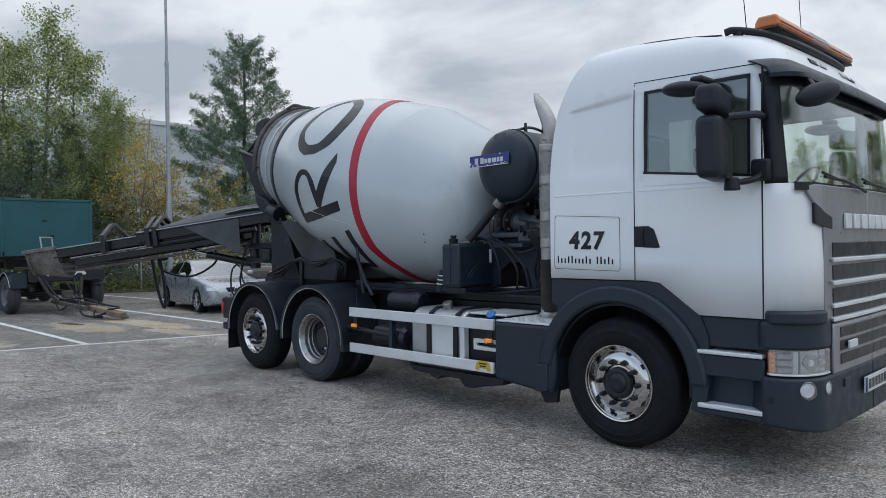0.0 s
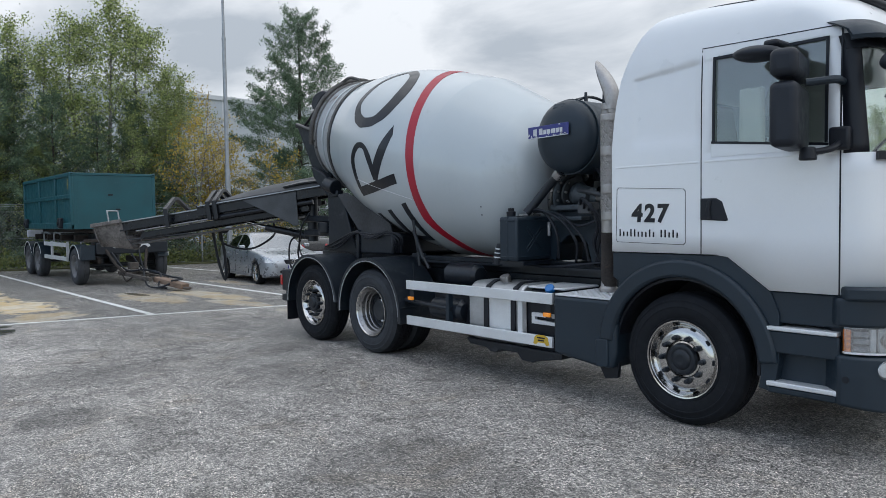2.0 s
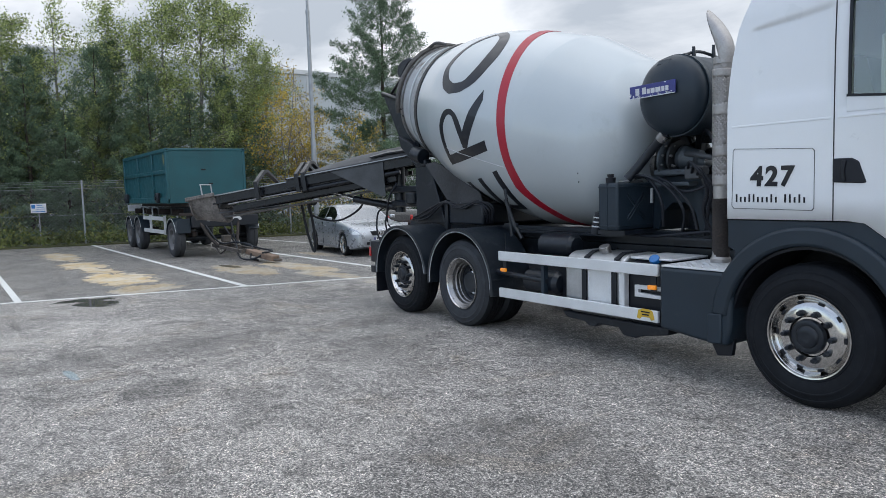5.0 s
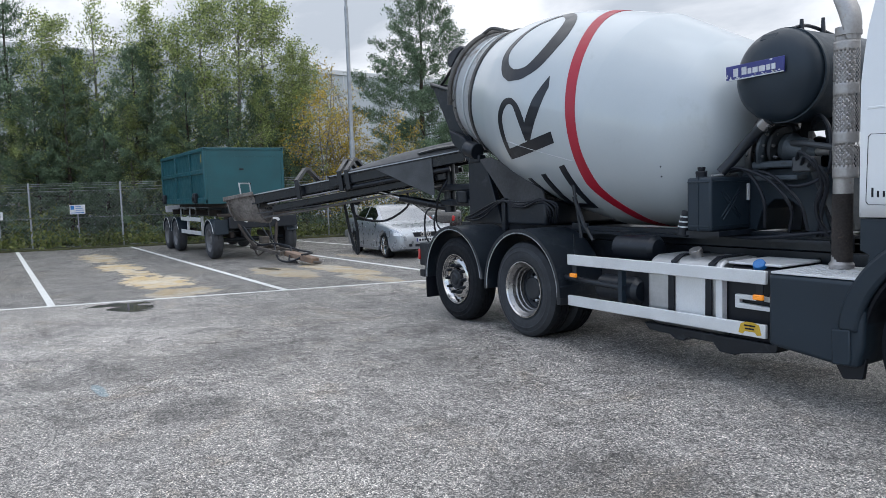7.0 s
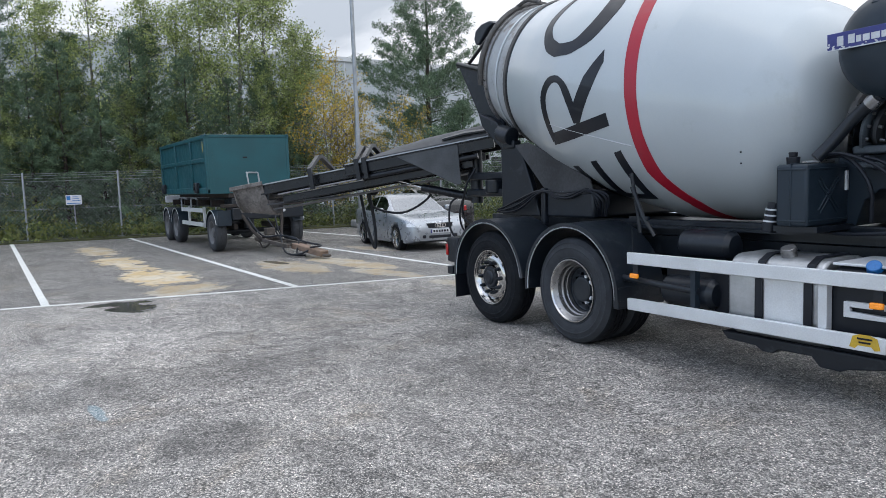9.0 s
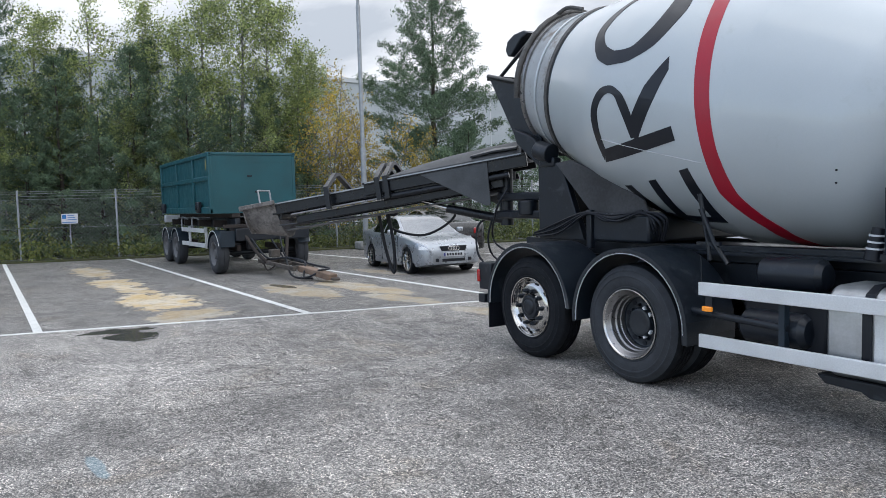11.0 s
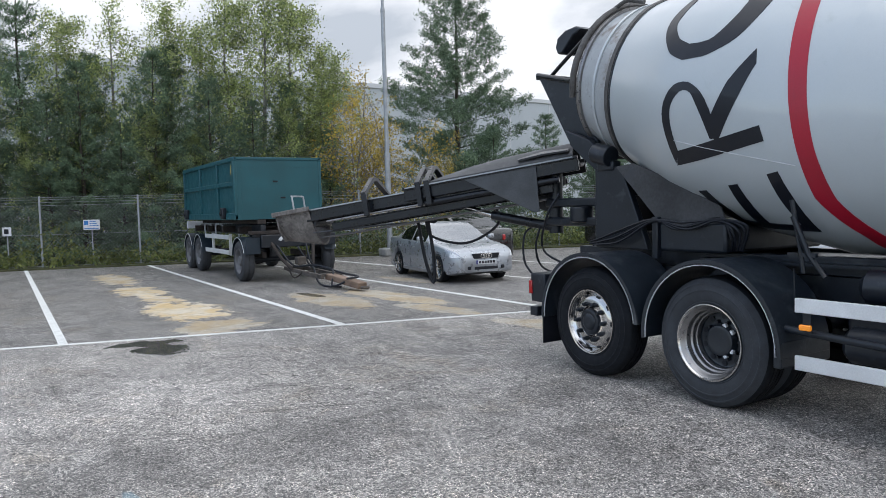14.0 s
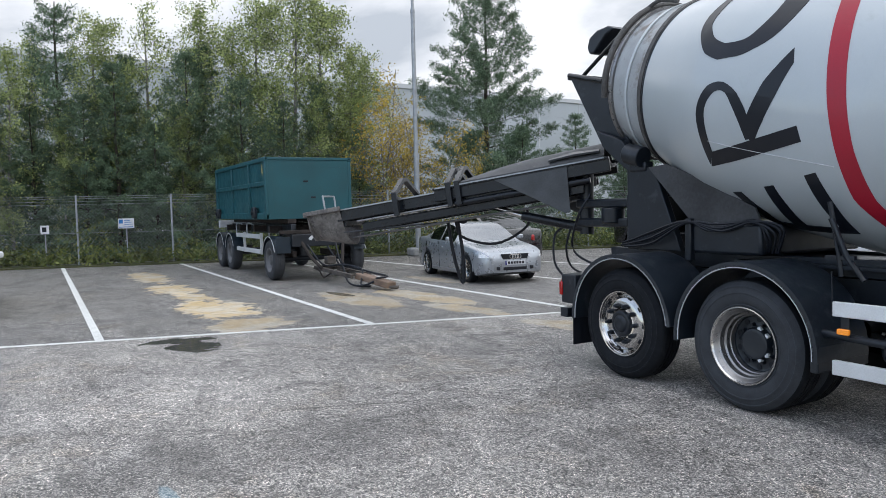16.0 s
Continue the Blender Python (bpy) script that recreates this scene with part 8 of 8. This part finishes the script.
part("slew_motor", rod((-2.45, -0.30, 1.42), (-2.45, -0.30, 1.60), 0.13, 0.13, 24), M_FRAME, rear, "", 0.02)
part("ram", rod((-3.02, PIV.y - 0.02, 1.36), (-3.62, -0.72, 1.52), 0.06, 0.055, 16), M_CONV, rear, "black lifting ram")
part("ram_rod", rod((-3.62, -0.72, 1.52), (-3.95, -1.0, 1.66), 0.035, 0.035, 12), M_CHROME, rear)
for pts in (((PIV.x + 0.1, PIV.y - 0.15, 1.42), (PIV.x + 0.05, PIV.y - 0.2, 1.1), (PIV.x + 0.1, PIV.y - 0.1, 0.85), (-2.3, -0.4, 0.8)), ((PIV.x, PIV.y - 0.12, 1.4), (PIV.x - 0.1, PIV.y - 0.25, 1.28), (PIV.x - 0.05, PIV.y - 0.3, 0.95), (PIV.x + 0.1, PIV.y - 0.25, 0.75)), ((-2.6, -0.5, 1.75), (-2.7, -0.6, 1.5), (-2.9, -0.5, 1.1), (-2.3, -0.5, 0.9))):
    part("hydraulic_hose", pipe(pts, 0.014, 8), M_BLACK, rear)


def hp_at(y):
    """The point of the mouth hoop at this y, on its upper half."""
    c = max(-0.99, min(0.99, y / 0.79))
    return DC + AX * -2.09 + Vector((0, -y, 0)) + NX * (0.79 * math.sqrt(1 - c * c))


for s in (-1, 1):
    y = s * 0.56
    part("side_leg", prism([(-1.90, 1.17), (-1.90, 1.98), (-2.28, 2.26), (-2.36, 2.44), (-1.98, 2.30), (-1.74, 2.03), (-1.52, 1.98), (-1.18, 1.17)], y - 0.04, y + 0.04), M_FRAME, rear, "black steel side leg", 0.01)
    part("roller_bracket", boxes((-1.86, -1.62, y - 0.06, y + 0.06, 1.96, 2.06)), M_FRAME, rear, "", 0.02)
    part("drum_roller", rod((-1.86, y + s * 0.06, 2.155), (-1.64, y + s * 0.06, 2.10), 0.105, 0.105, 28), M_FRAME, rear, "black support roller", 0.01)
    part("roller_face", rod((-1.866, y + s * 0.06, 2.156), (-1.86, y + s * 0.06, 2.155), 0.05, 0.05, 28), M_STEEL, rear)
    # hopper cheek
    part("hopper_side", prism([(-2.95, 3.13), (-2.34, 2.99), (-2.28, 2.62), (-1.98, 2.30), (-1.95, 2.06), (-2.20, 2.12), (-2.40, 2.28)], s * 0.47 - 0.02, s * 0.47 + 0.02), M_FRAME, rear, "black steel hopper side", 0.006)
    part("hopper_lip", rod((-2.95, s * 0.49, 3.14), (-2.26, s * 0.59, 2.96), 0.03, 0.03, 12), M_CONV, rear)
    part("hopper_stay", rod((-2.70, s * 0.49, 3.10), hp_at(-s * 0.62), 0.022, 0.022, 10), M_CONV, rear)
part("hopper_back", prism([(-2.95, 3.13), (-2.40, 2.28), (-2.20, 2.12), (-2.18, 2.16), (-2.36, 2.32), (-2.90, 3.13)], -0.47, 0.47), M_FRAME, rear, "black hopper back plate")
part("hopper_rim", boxes((-2.98, -2.90, -0.50, 0.50, 3.09, 3.15)), M_CONV, rear, "", 0.01)
# hoop over the drum mouth
hp = []
for k in range(25):
    a = radians(-15 + 210 * k / 24)
    hp.append(DC + AX * -2.09 + Vector((0, -1, 0)) * (0.79 * math.cos(a)) + NX * (0.79 * math.sin(a)))
part("mouth_hoop", pipe(hp, 0.035, 10, 1, False), M_RINGW, rear, "worn grimy hoop round the drum mouth")
tl = DC + AX * -2.22 + NX * 0.86
part("mouth_flap", prism([(-0.24, -0.02), (-0.20, 0.09), (-0.06, 0.15), (0.12, 0.16), (0.22, 0.11), (0.08, 0.06), (-0.04, -0.04), (-0.12, -0.11), (-0.20, -0.10)], -0.12, 0.14), M_FRAME, rear, "black rubber mouth flap", 0.02, m=pose(-2.72, -0.1, 3.50))
part("hoop_brace", pipe([hp_at(0.35) + Vector((0, 0, 0.02)), hp_at(0.30) + Vector((0.12, 0, 0.05)), hp_at(0.25) + Vector((0.30, 0, -0.02))], 0.022, 8), M_RINGW, rear)
# sloping apron below the drum, cross box with hoses
part("apron", prism([(-1.53, 1.985), (-1.48, 1.985), (-0.94, 1.45), (-0.99, 1.45)], -0.60, 0.60), M_APRON, rear, "cement-dusted sloping apron plate", 0.006)
part("apron_face", prism([(-1.53, 1.99), (-1.30, 2.01), (-0.95, 1.88), (-0.30, 1.58), (-0.24, 1.45), (-0.98, 1.45)], -0.665, -0.645), M_APRON, rear, "cement-dusted steel gusset")
part("rear_box", boxes((-0.96, -0.22, -0.69, 0.69, 1.17, 1.445)), M_FRAME, rear, "black cross box", 0.03)
part("slew_base", boxes((-2.20, -1.88, -0.34, 0.30, 1.17, 1.74)), M_FRAME, rear, "black slewing base", 0.02)
part("cross_beam", boxes((-1.70, -1.45, -0.52, 0.52, 1.70, 1.90)), M_FRAME, rear, "", 0.02)
part("cross_beam", boxes((-1.85, -1.55, -0.52, 0.52, 1.17, 1.32)), M_FRAME, rear, "", 0.02)
part("box_bracket", boxes((-1.02, -0.95, -0.72, -0.66, 1.10, 1.49)), M_FRAME, rear, "", 0.01)
for k in range(5):
    z = 0.03 * k
    w = (0.0, 0.05, -0.03, 0.03, -0.05)[k]
    pts = [(-1.88 - w, -0.66, 1.20 + z * 0.4), (-1.45 + w, -0.70, 1.25 + z + w * 0.5), (-0.99, -0.735, 1.45 + z * 0.15), (-0.65 + w, -0.73, 1.44 - abs(w) * 1.2), (-0.28, -0.71, 1.455 + z * 0.2), (-0.10 + w * 1.5, -0.68, 1.36 + w), (-0.16 + w, -0.62, 1.20)]
    part("thin_hose", pipe(pts, 0.012, 6), M_BLACK, rear, "thin black hose")
part("prop_bar", pipe([(0.62, -0.92, 1.08), (0.60, -0.92, 1.25), (0.55, -0.95, 1.62)], 0.018, 8, 1, False), M_FRAME, truck, "black prop bar")
part("prop_bar", pipe([(0.78, -0.90, 1.06), (0.66, -0.92, 1.22), (0.56, -0.95, 1.50)], 0.022, 8, 1, False), M_FRAME, truck)
part("prop_cross", boxes((0.50, 0.72, -0.93, -0.90, 1.20, 1.23)), M_FRAME, truck)
part("chain", pipe([(0.60, -1.0, 1.12), (0.605, -1.0, 0.9), (0.60, -1.0, 0.72)], 0.006, 6), M_FRAME, truck)
part("deck_plate", boxes((-0.55, 3.05, -0.62, -0.46, 1.10, 1.125)), M_FRAME, truck)
part("deck_plate", boxes((-2.2, 3.05, -0.40, 0.40, 1.12, 1.14)), M_FRAME, truck)
